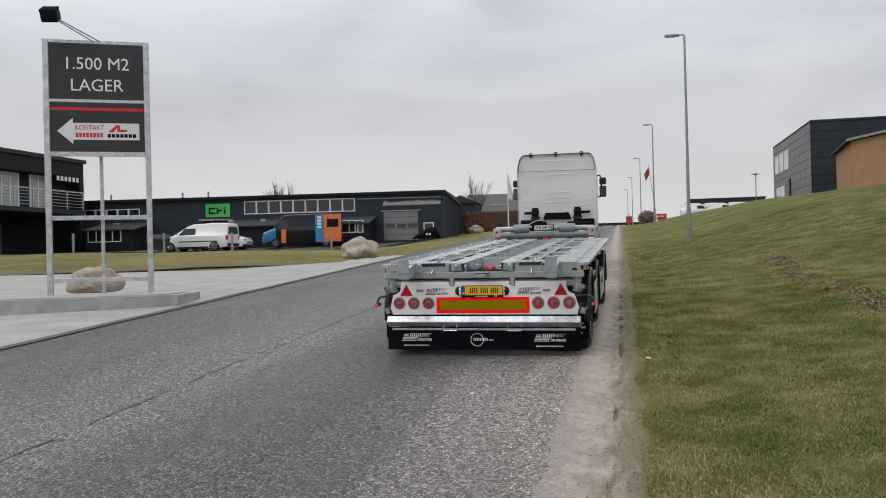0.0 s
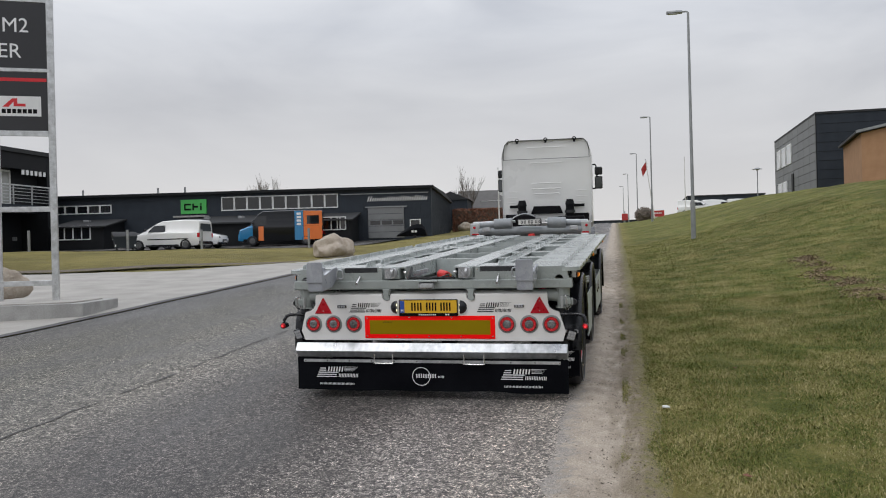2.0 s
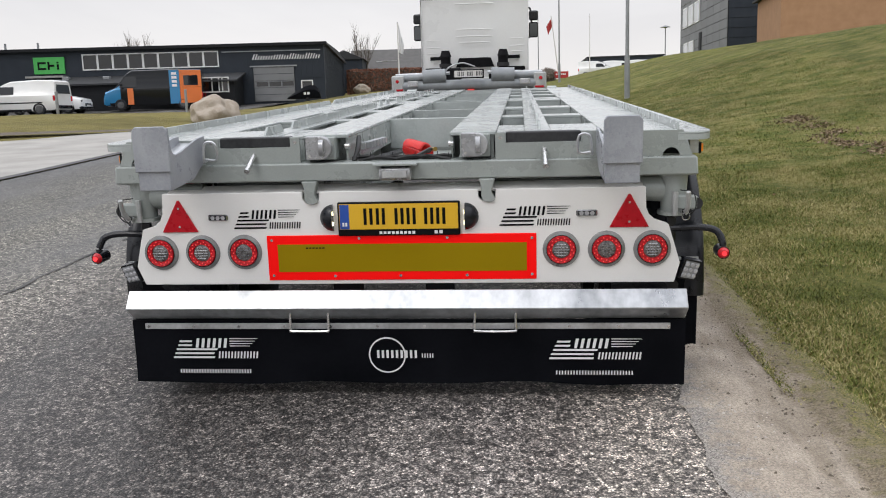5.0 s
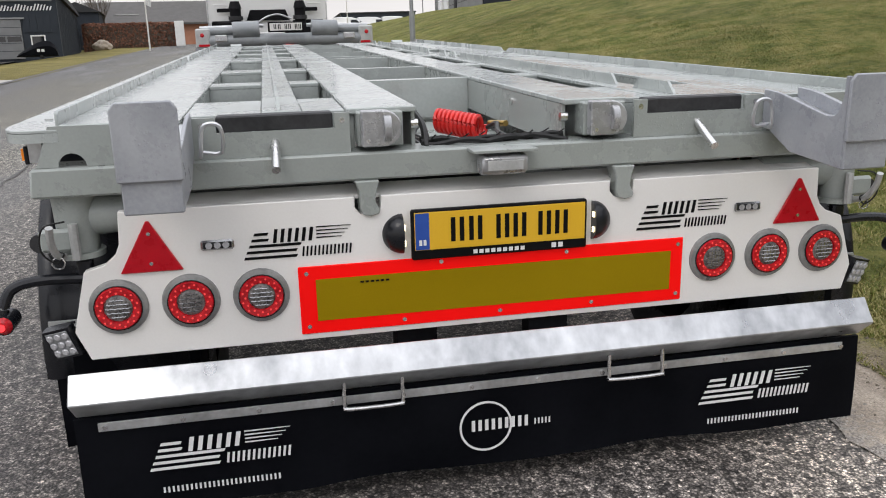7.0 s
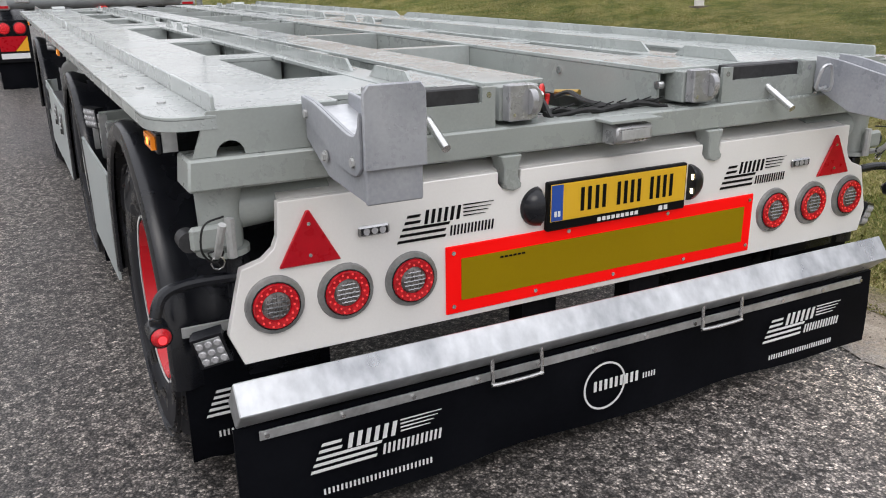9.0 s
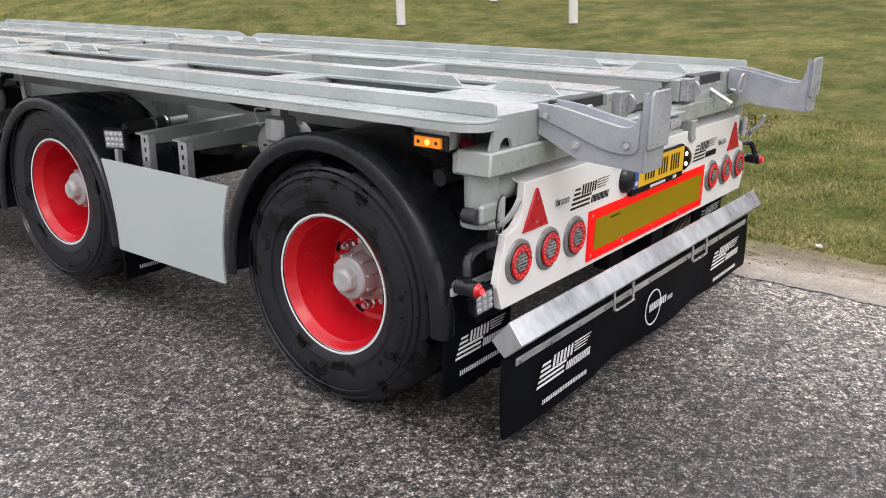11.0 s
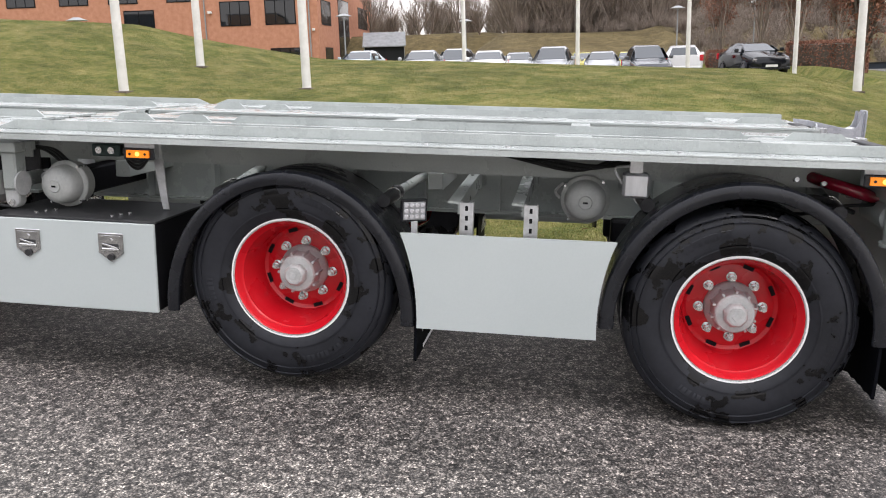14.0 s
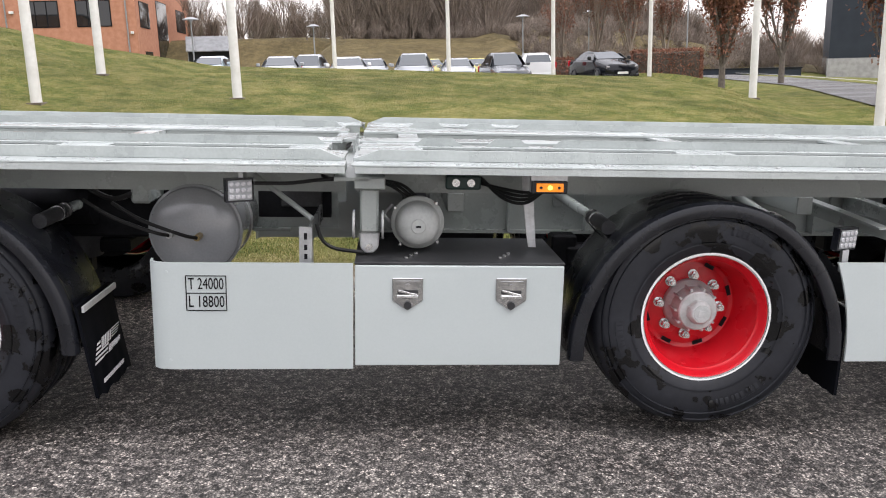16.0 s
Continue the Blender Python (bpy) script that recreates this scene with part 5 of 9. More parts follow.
for s in (-1, 1):
    c = s * 0.942
    tri = part("warning_triangle", prism(B(), [(c - 0.079, 0.722), (c + 0.079, 0.722), (c + 0.004, 0.858), (c - 0.004, 0.858)], "y", -0.008, -0.0005, 0.002), RED_PLASTIC, board, "red triangular reflector")
    for zz in (0.745, 0.825):
        part("rivet", disc(B(), (c, -0.0095, zz), 0.005, (0, -1, 0), 0.002, 8), STEEL, tri)
    led = part("marker_led", box(B(), s * 0.772 - 0.043, s * 0.772 + 0.043, -0.010, -0.0005, 0.769, 0.796, 0.008), CHROME, board, "small three-diode marker in a bright frame")
    part("marker_window", box(B(), s * 0.772 - 0.036, s * 0.772 + 0.036, -0.0112, -0.0102, 0.7735, 0.7915, 0.003), BLACK_PLASTIC, led)
    pieces("diode", disc(B(), (s * 0.772, -0.012, 0.7825), 0.009, (0, -1, 0), 0.003, 10), [(0.022 * k, 0, 0) for k in (-1, 0, 1)], LED_FACE, led)
    bm = stripes_logo(B(), s * 0.562, 0.77, 0.295, 0.085, -0.0006)
    part("maker_mark", bm, INK, board, "black striped maker's mark")
    bm = lathe(B(), [(0.0, 0.042), (0.03, 0.037), (0.052, 0.018), (0.057, 0.0), (0.0, 0.0)], 28, Matrix.Translation((s * 0.276, -0.0005, 0.775)) @ Matrix.Rotation(-math.pi / 2, 4, 'Z'))
    cut = bmesh.ops.bisect_plane(bm, geom=[*bm.verts, *bm.edges, *bm.faces], plane_co=(s * 0.276, 0, 0), plane_no=(-s, 0, 0), clear_outer=True)
    bmesh.ops.holes_fill(bm, edges=[g for g in cut["geom_cut"] if isinstance(g, bmesh.types.BMEdge)])
    dome = part("plate_lamp", bm, BLACK_PLASTIC, board, "black half-round plate lamp")
    pieces("plate_lamp_diode", box(B(), *sorted((s * 0.2715, s * 0.2755)), -0.030, -0.020, 0.767, 0.783, 0.001), [(0, 0, 0.022), (0, 0, -0.022)], WARM_LED, dome)
plate = part("number_plate", box(B(), -0.254, 0.256, -0.020, -0.0005, 0.700, 0.842, 0.004), INK, board, "yellow number plate in a black holder")
part("plate_sheet", box(B(), -0.246, 0.249, -0.0225, -0.0205, 0.728, 0.835, 0.001), PLATE_YELLOW, plate)
part("country_band", box(B(), -0.244, -0.205, -0.0235, -0.0226, 0.730, 0.833), BLUE, plate)
part("country_bar", box(box(B(), -0.234, -0.226, -0.0245, -0.0236, 0.742, 0.758), -0.222, -0.214, -0.0245, -0.0236, 0.742, 0.758), WHITE_INK, plate)
pieces("plate_bar", box(B(), -0.0065, 0.0065, -0.0240, -0.0226, 0.748, 0.817, 0.001), [(x + d, 0, 0) for x in (-0.125, -0.073, 0.005, 0.055, 0.128, 0.178) for d in (-0.0125, 0.0125)], INK, plate)
bars("holder_bar", -0.08, 0.075, 0.708, 0.719, 9, -0.0203, WHITE_INK, plate)
bars("holder_bar", 0.15, 0.19, 0.708, 0.722, 2, -0.0203, WHITE_INK, plate)
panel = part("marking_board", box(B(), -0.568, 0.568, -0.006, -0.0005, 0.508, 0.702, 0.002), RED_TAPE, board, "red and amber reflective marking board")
part("amber_field", box(B(), -0.522, 0.528, -0.0085, -0.0065, 0.545, 0.664), GOLD_TAPE, panel)
bars("marking_bar", -0.40, -0.315, 0.646, 0.651, 6, -0.0086, INK, panel)
for x, z in ((-0.546, 0.53), (-0.546, 0.683), (0.55, 0.53), (0.55, 0.683), (-0.28, 0.527), (0.0, 0.527), (0.28, 0.527), (-0.17, 0.688), (0.2, 0.688)):
    part("board_screw", disc(B(), (x, -0.0095, z), 0.006, (0, -1, 0), 0.004, 10), STEEL, panel)

# spray-guard bar and flap
bar = part("bumper_bar", prism(B(), [(0.005, 0.40), (-0.047, 0.350), (-0.115, 0.412), (-0.062, 0.480)], "x", -1.172, 1.168, 0.003), ZINC, trailer, "bright galvanised bumper bar with drip marks", False)
strip = part("clamp_strip", box(B(), -1.118, 1.108, -0.060, -0.054, 0.308, 0.333, 0.001), GALV, trailer, "galvanised clamp strip with bolts")
for k in range(12):
    part("strip_bolt", disc(B(), (-1.10 + 0.2 * k, -0.066, 0.3205), 0.007, (0, -1, 0), 0.006, 6), STEEL, strip)
for a, b in ((-0.467, -0.305), (0.312, 0.48)):
    part("grab_handle", tube(B(), bend([(a, -0.08, 0.385), (a, -0.085, 0.318), (a + 0.012, -0.088, 0.307), (b - 0.012, -0.088, 0.307), (b, -0.085, 0.318), (b, -0.08, 0.385)], 5), 0.0058, 8), STEEL, bar)


def wavy_flap(x0, x1, z0, z1, y, amp, lean=0.0):
    bm = B()
    nx, nz = 40, 6
    rings = []
    for side in (0, 1):
        rows = []
        for j in range(nz + 1):
            t = j / nz
            rows.append([bm.verts.new((x0 + (x1 - x0) * i / nx, y + side * 0.012 - lean * (1 - t) + amp * (1 - t) * noise.noise(Vector((x0 + 2.2 * (x1 - x0) * i / nx, t * 0.6, y * 9))),
                                       z0 + (z1 - z0) * t + (1 - t) * 0.016 * noise.noise(Vector((i * 0.16, 3, y))))) for i in range(nx + 1)])
        rings.append(rows)
        for j in range(nz):
            for i in range(nx):
                bm.faces.new((rows[j][i], rows[j][i + 1], rows[j + 1][i + 1], rows[j + 1][i]))
    for j in range(nz):
        for i in (0, nx):
            bm.faces.new((rings[0][j][i], rings[1][j][i], rings[1][j + 1][i], rings[0][j + 1][i]))
    for i in range(nx):
        for j in (0, nz):
            bm.faces.new((rings[0][j][i], rings[0][j][i + 1], rings[1][j][i + 1], rings[1][j][i]))
    return bm


flap = part("mud_flap", wavy_flap(-1.178, 1.17, 0.068, 0.345, -0.050, 0.03, 0.012), FLAP, trailer, "wide black rubber flap with white marks")
for x in (-0.81, 0.805):
    part("flap_mark", stripes_logo(B(), x, 0.222, 0.385, 0.095, -0.070), WHITE_INK, flap, "white striped maker's mark")
    bars("flap_bar", x - 0.16, x + 0.16, 0.116, 0.133, 27, -0.078, WHITE_INK, flap, 0.45)
bm = lathe(B(), [(0.073, 0.0), (0.079, 0.0), (0.079, 0.002), (0.073, 0.002)], 36, Matrix.Translation((-0.062, -0.072, 0.197)) @ Matrix.Rotation(-math.pi / 2, 4, 'Z'))
bars("ring_bar", -0.105, 0.075, 0.185, 0.219, 9, -0.0745, WHITE_INK, flap, 0.5)
bars("ring_bar", 0.085, 0.14, 0.187, 0.205, 5, -0.0745, WHITE_INK, flap, 0.45)
part("flap_ring_mark", bm, WHITE_INK, flap, "white ring mark")

# rear corners: marker arms, work lamps, flaps behind the wheels
for s in (-1, 1):
    arm = part("marker_arm", tube(B(), bend([(s * 1.09, 0.04, 0.705), (s * 1.22, 0.03, 0.712), (s * 1.29, 0.015, 0.70), (s * 1.315, 0.0, 0.655), (s * 1.312, -0.004, 0.625)], 6), 0.0145, 10), BLACK_PLASTIC, trailer, "black rubber marker arm")
    part("arm_base", box(B(), *sorted((s * 1.095, s * 1.135)), 0.03, 0.06, 0.65, 0.76, 0.006), BLACK_PLASTIC, arm)
    part("marker_body", rod(B(), (s * 1.312, -0.035, 0.618), (s * 1.312, 0.035, 0.618), 0.026, seg=16), BLACK_PLASTIC, arm)
    part("red_marker", lathe(B(), [(0.0, 0.018), (0.014, 0.014), (0.023, 0.0), (0.0, 0.0)], 14, Matrix.Translation((s * 1.312, -0.0355, 0.618)) @ Matrix.Rotation(-math.pi / 2, 4, 'Z')), RED_LENS, arm, "lit red marker")
    part("marker_diode", disc(B(), (s * 1.312, -0.0545, 0.618), 0.0095, (0, -1, 0), 0.004, 12), RED_GLOW, arm)
    part("white_marker", lathe(B(), [(0.0, 0.018), (0.014, 0.014), (0.023, 0.0), (0.0, 0.0)], 14, Matrix.Translation((s * 1.312, 0.0355, 0.618)) @ Matrix.Rotation(math.pi / 2, 4, 'Z')), CLEAR_LENS, arm)


def work_lamp(parent, m, across=4):
    """Flat lamp with rows of lenses and cooling fins, looking along -y of m."""
    lamp = part("work_lamp", bevel(box(B(), -0.0135 * across + 0.002, 0.0135 * across - 0.002, 0.0, 0.03, -0.044, 0.044), 0.010, 2), BLACK_PLASTIC, parent, "black work lamp with rows of clear lenses", m=m)
    part("lamp_face", box(B(), -0.0135 * across + 0.009, 0.0135 * across - 0.009, -0.003, -0.0005, -0.037, 0.037, 0.001), POLE_GREY, lamp)
    pieces("lamp_lens", disc(B(), (0, -0.007, 0), 0.0098, (0, -1, 0), 0.004, 10, 0.002), [(0.0222 * (i - 0.5 * (across - 1)), 0, 0.0236 * k) for i in range(across) for k in (-1, 0, 1)], LED_FACE, lamp)
    pieces("cooling_fin", box(B(), -0.036, 0.036, 0.031, 0.044, -0.003, 0.003), [(0, 0, 0.018 * k) for k in (-2, -1, 0, 1, 2)], BLACK_PLASTIC, lamp)
    part("lamp_bracket", tube(B(), bend([(0.0, 0.035, 0.0), (0.0, 0.055, -0.02), (0.0, 0.05, -0.06)], 4), 0.008, 6), CAST, lamp)
    return lamp


for s in (-1, 1):
    work_lamp(trailer, pose(s * 1.195, 0.02, 0.535, 12, s * 14, s * 18), 3)
    rear = part("wheel_flap", wavy_flap(*sorted((s * 0.86, s * 1.25)), 0.18, 0.56, 0.13, 0.02), FLAP, trailer, "black flap behind the wheel with white marks")
    part("flap_mark", stripes_logo(B(), s * 1.06, 0.345, 0.30, 0.085, 0.118), WHITE_INK, rear)
    bars("flap_bar", s * 1.06 - 0.12, s * 1.06 + 0.12, 0.245, 0.262, 22, 0.118, WHITE_INK, rear, 0.45)
    part("flap_bar", box(B(), *sorted((s * 0.82, s * 1.245)), 0.105, 0.115, 0.545, 0.57), CAST, trailer)


# wheels: hub centre at the origin, outer face towards -x
HUBS = ((0.655, 0.456), (2.485, 0.515), (5.42, 0.456))


def wheel_meshes():
    w = {}
    bm = lathe(B(), [(0.252, -0.055), (0.270, -0.072), (0.315, -0.082), (0.36, -0.086), (0.405, -0.080), (0.432, -0.066), (0.446, -0.048), (0.450, -0.02), (0.451, 0.05),
                     (0.451, 0.24), (0.446, 0.30), (0.43, 0.32), (0.36, 0.335), (0.29, 0.325), (0.252, 0.31)], 72)
    for r in (0.300, 0.392, 0.418):
        lathe(bm, [(r - 0.003, -0.0795 - (0.006 if r < 0.35 else 0.003)), (r, -0.0855 - (0.003 if r > 0.35 else 0)), (r + 0.003, -0.0795 - (0.006 if r < 0.35 else 0.0))], 60)
    for a0, n in ((0.5, 9), (2.7, 11), (4.6, 7)):
        for k in range(n):
            lathe(bm, [(0.338, -0.0868), (0.341, -0.0885), (0.366, -0.0885), (0.369, -0.0862)], 3, None, a0 + 0.062 * k, a0 + 0.062 * k + (0.045 if k % 3 else 0.028))
    for c in (0.06, 0.13, 0.20):
        lathe(bm, [(0.4515, c), (0.4555, c + 0.008), (0.4555, c + 0.05), (0.4515, c + 0.058)], 60)
    w["tyre"] = bm
    w["rim"] = lathe(B(), [(0.2465, -0.064), (0.240, -0.056), (0.232, -0.035), (0.2235, -0.025), (0.218, 0.02), (0.205, 0.06), (0.198, 0.12), (0.190, 0.142), (0.175, 0.150), (0.15, 0.146), (0.09, 0.142), (0.06, 0.142)], 56)
    w["rim_edge"] = lathe(B(), [(0.252, -0.0665), (0.2595, -0.0675), (0.2595, -0.060), (0.252, -0.056), (0.247, -0.060)], 56)
    w["hub"] = lathe(B(), [(0.0, 0.02), (0.074, 0.02), (0.080, 0.027), (0.085, 0.10), (0.104, 0.116), (0.108, 0.124), (0.108, 0.141), (0.0, 0.141)][::-1], 30)
    w["hub_rib"] = box(B(), 0.035, 0.118, 0.078, 0.093, -0.005, 0.005, 0.002)
    cap = lathe(B(), [(0.0, -0.018), (0.038, -0.018), (0.047, -0.010), (0.050, 0.0), (0.050, 0.02), (0.0, 0.02)][::-1], 8)
    lathe(cap, [(0.0, -0.021), (0.030, -0.021), (0.031, -0.0185), (0.0, -0.0185)][::-1], 20)
    box(cap, -0.0235, -0.021, -0.014, 0.014, -0.016, 0.012, 0.004, Matrix.Rotation(0.5, 4, 'X'))
    w["hub_cap"] = cap
    nut = B()
    rod(nut, (0.145, 0, 0), (0.108, 0, 0), 0.0165, seg=6)
    rod(nut, (0.108, 0, 0), (0.092, 0, 0), 0.011, seg=8)
    rod(nut, (0.1405, 0, 0), (0.136, 0, 0), 0.021, seg=12)
    w["wheel_nut"] = nut
    slot = B()
    box(slot, 0.1385, 0.1415, -0.022, 0.022, -0.0085, 0.0085, 0.004)
    w["hand_hole"] = slot
    return w


def wheel_set(parent, y, z, s, turn, first, x=1.165):
    """One wheel with its parts; the meshes are shared."""
    m = pose(s * x, y, z, 0, 0, 180 if s > 0 else 0) @ Matrix.Rotation(turn, 4, 'X')
    mats = {"rim": RIM_RED, "rim_edge": RIM_EDGE, "hub": CAST, "hub_rib": CAST, "hub_cap": CAST, "wheel_nut": STEEL, "hand_hole": CHASSIS_BLACK}
    if not first:
        for name, bm in wheel_meshes().items():
            me = bpy.data.meshes.new(name)
            bmesh.ops.recalc_face_normals(bm, faces=bm.faces)
            bm.to_mesh(me)
            bm.free()
            me.shade_smooth()
            me.set_sharp_from_angle(angle=radians(32))
            me.materials.append(TYRE if name == "tyre" else mats[name])
            first[name] = me
    wheel = new("wheel", first["rim"])
    wheel.parent, wheel.matrix_basis = parent, m
    tagged(wheel, "red steel wheel with a wet black tyre")
    for name in ("tyre", "rim_edge", "hub", "hub_cap"):
        o = new(name, first[name])
        o.parent = wheel
    for k in range(10):
        o = new("hub_rib", first["hub_rib"])
        o.parent, o.matrix_basis = wheel, Matrix.Rotation(2 * math.pi * k / 10, 4, 'X')
    for k in range(8):
        o = new("wheel_nut", first["wheel_nut"])
        o.parent, o.matrix_basis = wheel, Matrix.Rotation(2 * math.pi * (k + 0.5) / 8, 4, 'X') @ Matrix.Translation((0, 0.127, 0))
        o = new("hand_hole", first["hand_hole"])
        o.parent, o.matrix_basis = wheel, Matrix.Rotation(2 * math.pi * k / 8, 4, 'X') @ Matrix.Translation((0.003, 0.0, 0.176))
    return wheel


shared = {}
for k, (hy, hz) in enumerate(HUBS):
    for s in (-1, 1):
        wheel_set(trailer, hy, hz, s, 0.35 + 0.9 * k, shared)
    axle = part("axle", rod(B(), (-1.0, hy, hz), (1.0, hy, hz), 0.065, seg=16), CHASSIS_BLACK, trailer)
    for s in (-1, 1):
        part("brake_drum", rod(B(), (s * 1.0, hy, hz), (s * 0.80, hy, hz), 0.17, seg=24), CHASSIS_BLACK, axle)
        part("trailing_arm", box(B(), *sorted((s * 0.43, s * 0.53)), hy - 0.35, hy + 0.42, hz + 0.04, hz + 0.14, 0.02), CHASSIS_BLACK, axle)
        part("air_spring", rod(B(), (s * 0.48, hy - 0.28, hz + 0.13), (s * 0.48, hy - 0.28, 0.70), 0.11, seg=20), DARK_STEEL, axle)
        part("hanger", box(B(), *sorted((s * 0.40, s * 0.52)), hy + 0.36, hy + 0.48, hz - 0.02, 0.70, 0.01), CHASSIS_BLACK, axle)


def fender(parent, y, s, a, b, zc):
    """Arched mudguard: a rounded lip outside, a broad skin over the tyre."""
    bm = B()
    prof = [(1.264, -0.034), (1.273, -0.030), (1.278, -0.016), (1.278, 0.004), (1.272, 0.018), (1.258, 0.026), (1.236, 0.027), (1.214, 0.020), (1.19, 0.010), (1.15, 0.014), (0.90, 0.018), (0.87, 0.0), (0.87, -0.008), (0.90, 0.008), (1.15, 0.004), (1.19, 0.0), (1.22, 0.010), (1.25, 0.014), (1.263, 0.002), (1.265, -0.016)]
    rings = []
    for k in range(37):
        t = math.pi * (-0.012 + 1.024 * k / 36)
        rings.append([(s * x, y + (a + r) * math.cos(t), zc + (b + r) * math.sin(t)) for x, r in prof])
    loft(bm, rings)
    f = part("mudguard", bm, BLACK_PLASTIC, parent, "black moulded plastic mudguard")
    for d in (-1, 1):
        t = math.pi / 2 - d * 0.72
        yy, zz = y + (a + 0.05) * math.cos(t), zc + (b + 0.05) * math.sin(t)
        stay = part("guard_stay", rod(B(), (s * 0.40, yy + d * 0.06, zz + 0.03), (s * 0.98, yy, zz), 0.021, seg=12), PAINT_GREY, parent, "grey tube stay with rubber ends")
        part("rubber_sleeve", rod(B(), (s * 0.86, yy + d * 0.012, zz + 0.006), (s * 1.08, yy - d * 0.006, zz - 0.004), 0.029, seg=12), DARK_STEEL, stay)
        part("stay_hanger", box(B(), *sorted((s * 0.3985, s * 0.41)), yy + d * 0.06 - 0.022, yy + d * 0.06 + 0.022, zz - 0.03, 1.06, 0.003), PAINT_GREY, stay)
        pieces("hose_clamp", lathe(B(), [(0.0285, -0.006), (0.0325, -0.006), (0.0325, 0.006), (0.0285, 0.006)], 14), [(s * 0.88, yy + d * 0.011, zz + 0.0055), (s * 0.94, yy + d * 0.007, zz + 0.003)], STEEL, stay)
        part("stay_clip", tube(B(), bend([(s * 0.9, yy, zz + 0.035), (s * 0.9, yy + 0.035, zz), (s * 0.9, yy, zz - 0.05)], 4), 0.004, 5), CABLE, stay)
    return f


for (hy, hz), (fa, fb, fz) in zip(HUBS, ((0.515, 0.556, 0.42), (0.52, 0.576, 0.375), (0.52, 0.55, 0.40))):
    for s in (-1, 1):
        fender(trailer, hy, s, fa, fb, fz)

for s in (-1, 1):
    # flaps behind the second and third wheels
    for yy, lab in ((1.93, "black flap between the wheels"), (4.87, "black flap with white marks behind the front wheel")):
        wf = part("wheel_flap", wavy_flap(*sorted((s * 0.88, s * 1.255)), 0.20, 0.56, yy, 0.015, 0.06 if yy > 3 else 0.0), FLAP, trailer, lab)
        part("flap_clamp", box(B(), *sorted((s * 0.885, s * 1.25)), yy - 0.024, yy - 0.014, 0.535, 0.56, 0.002), CAST, wf)
        part("flap_mark", stripes_logo(B(), s * 1.075, 0.36, 0.30, 0.09, yy - 0.04 if yy > 3 else yy - 0.014), WHITE_INK, wf)
        bars("flap_bar", s * 1.075 - 0.12, s * 1.075 + 0.12, 0.240, 0.257, 22, yy - 0.06 if yy > 3 else yy - 0.014, WHITE_INK, wf, 0.45)
    # side panel with curved ends
    def arc(yc, zc, a, b, z0, z1, sign, n=10):
        out = []
        for k in range(n + 1):
            z = z0 + (z1 - z0) * k / n
            out.append((yc + sign * a * math.sqrt(max(0.0, 1 - ((z - zc) / b) ** 2)), z))
        return out

    side = [*arc(0.655, 0.42, 0.548, 0.72, 0.35, 0.752, 1), *arc(2.485, 0.375, 0.556, 0.75, 0.748, 0.35, -1)]
    part("side_panel", prism(B(), side, "x", s * 1.266, s * 1.276), PAINT_SKIRT, trailer, "flat pale grey side panel with curved ends", False)
    for yy in (1.482, 1.740):
        bm = B()
        prism(bm, [(yy - 0.021, 0.70), (yy - 0.021, 0.872), (yy + 0.021, 0.872), (yy + 0.021, 0.70)], "x", s * 1.215, s * 1.222)
        prism(bm, [(yy - 0.0208, 0.70), (yy - 0.0208, 0.872), (yy - 0.0275, 0.872), (yy - 0.0275, 0.70)], "x", s * 1.19, s * 1.222)
        prism(bm, [(yy + 0.0208, 0.70), (yy + 0.0208, 0.872), (yy + 0.0275, 0.872), (yy + 0.0275, 0.70)], "x", s * 1.19, s * 1.222)
        part("slotted_post", bm, GALV, trailer, "slotted galvanised post")
    pieces("post_slot", box(B(), *sorted((s * 1.2215, s * 1.2235)), -0.006, 0.006, -0.010, 0.010, 0.002), [(0, yy, zz) for yy in (1.482, 1.740) for zz in (0.77, 0.81, 0.85)], CHASSIS_BLACK, trailer)
    for yy in (1.482, 1.740):
        arm = loft(B(), [[(s * x, yy + 0.03, z - h), (s * x, yy + 0.03, z), (s * x, yy + 0.078, z), (s * x, yy + 0.078, z - 0.008), (s * x, yy + 0.038, z - 0.008), (s * x, yy + 0.038, z - h)] for x, z, h in ((0.412, 0.905, 0.085), (0.80, 0.892, 0.07), (1.212, 0.874, 0.05))])
        arm = part("panel_bracket", arm, PAINT_GREY, trailer, "tapered grey bracket arm bolted to the frame", False)
        part("bracket_plate", box(B(), *sorted((s * 0.3985, s * 0.411)), yy + 0.01, yy + 0.10, 0.83, 1.0, 0.004), PAINT_GREY, arm)
        part("bracket_brace", rod(B(), (s * 0.412, yy + 0.055, 0.975), (s * 0.60, yy + 0.055, 0.902), 0.008, seg=8), PAINT_GREY, arm)
        pieces("bracket_bolt", disc(B(), (0, 0, 0), 0.010, (s, 0, 0), 0.009, 6), [(s * 0.420, yy + u, 0.985) for u in (0.025, 0.085)], STEEL, arm)
    # tool box
    tool = part("tool_box", box(B(), *sorted((s * 0.80, s * 1.262)), 3.07, 3.848, 0.34, 0.728, 0.004), CHASSIS_BLACK, trailer, "black tool box with a pale grey door")
    part("box_lid", box(B(), *sorted((s * 0.79, s * 1.268)), 3.062, 3.852, 0.7285, 0.738, 0.002), DARK_STEEL, tool)
    door = part("box_door", box(B(), *sorted((s * 1.2625, s * 1.277)), 3.066, 3.850, 0.338, 0.7275, 0.003), PAINT_SKIRT, tool, "pale grey painted door")
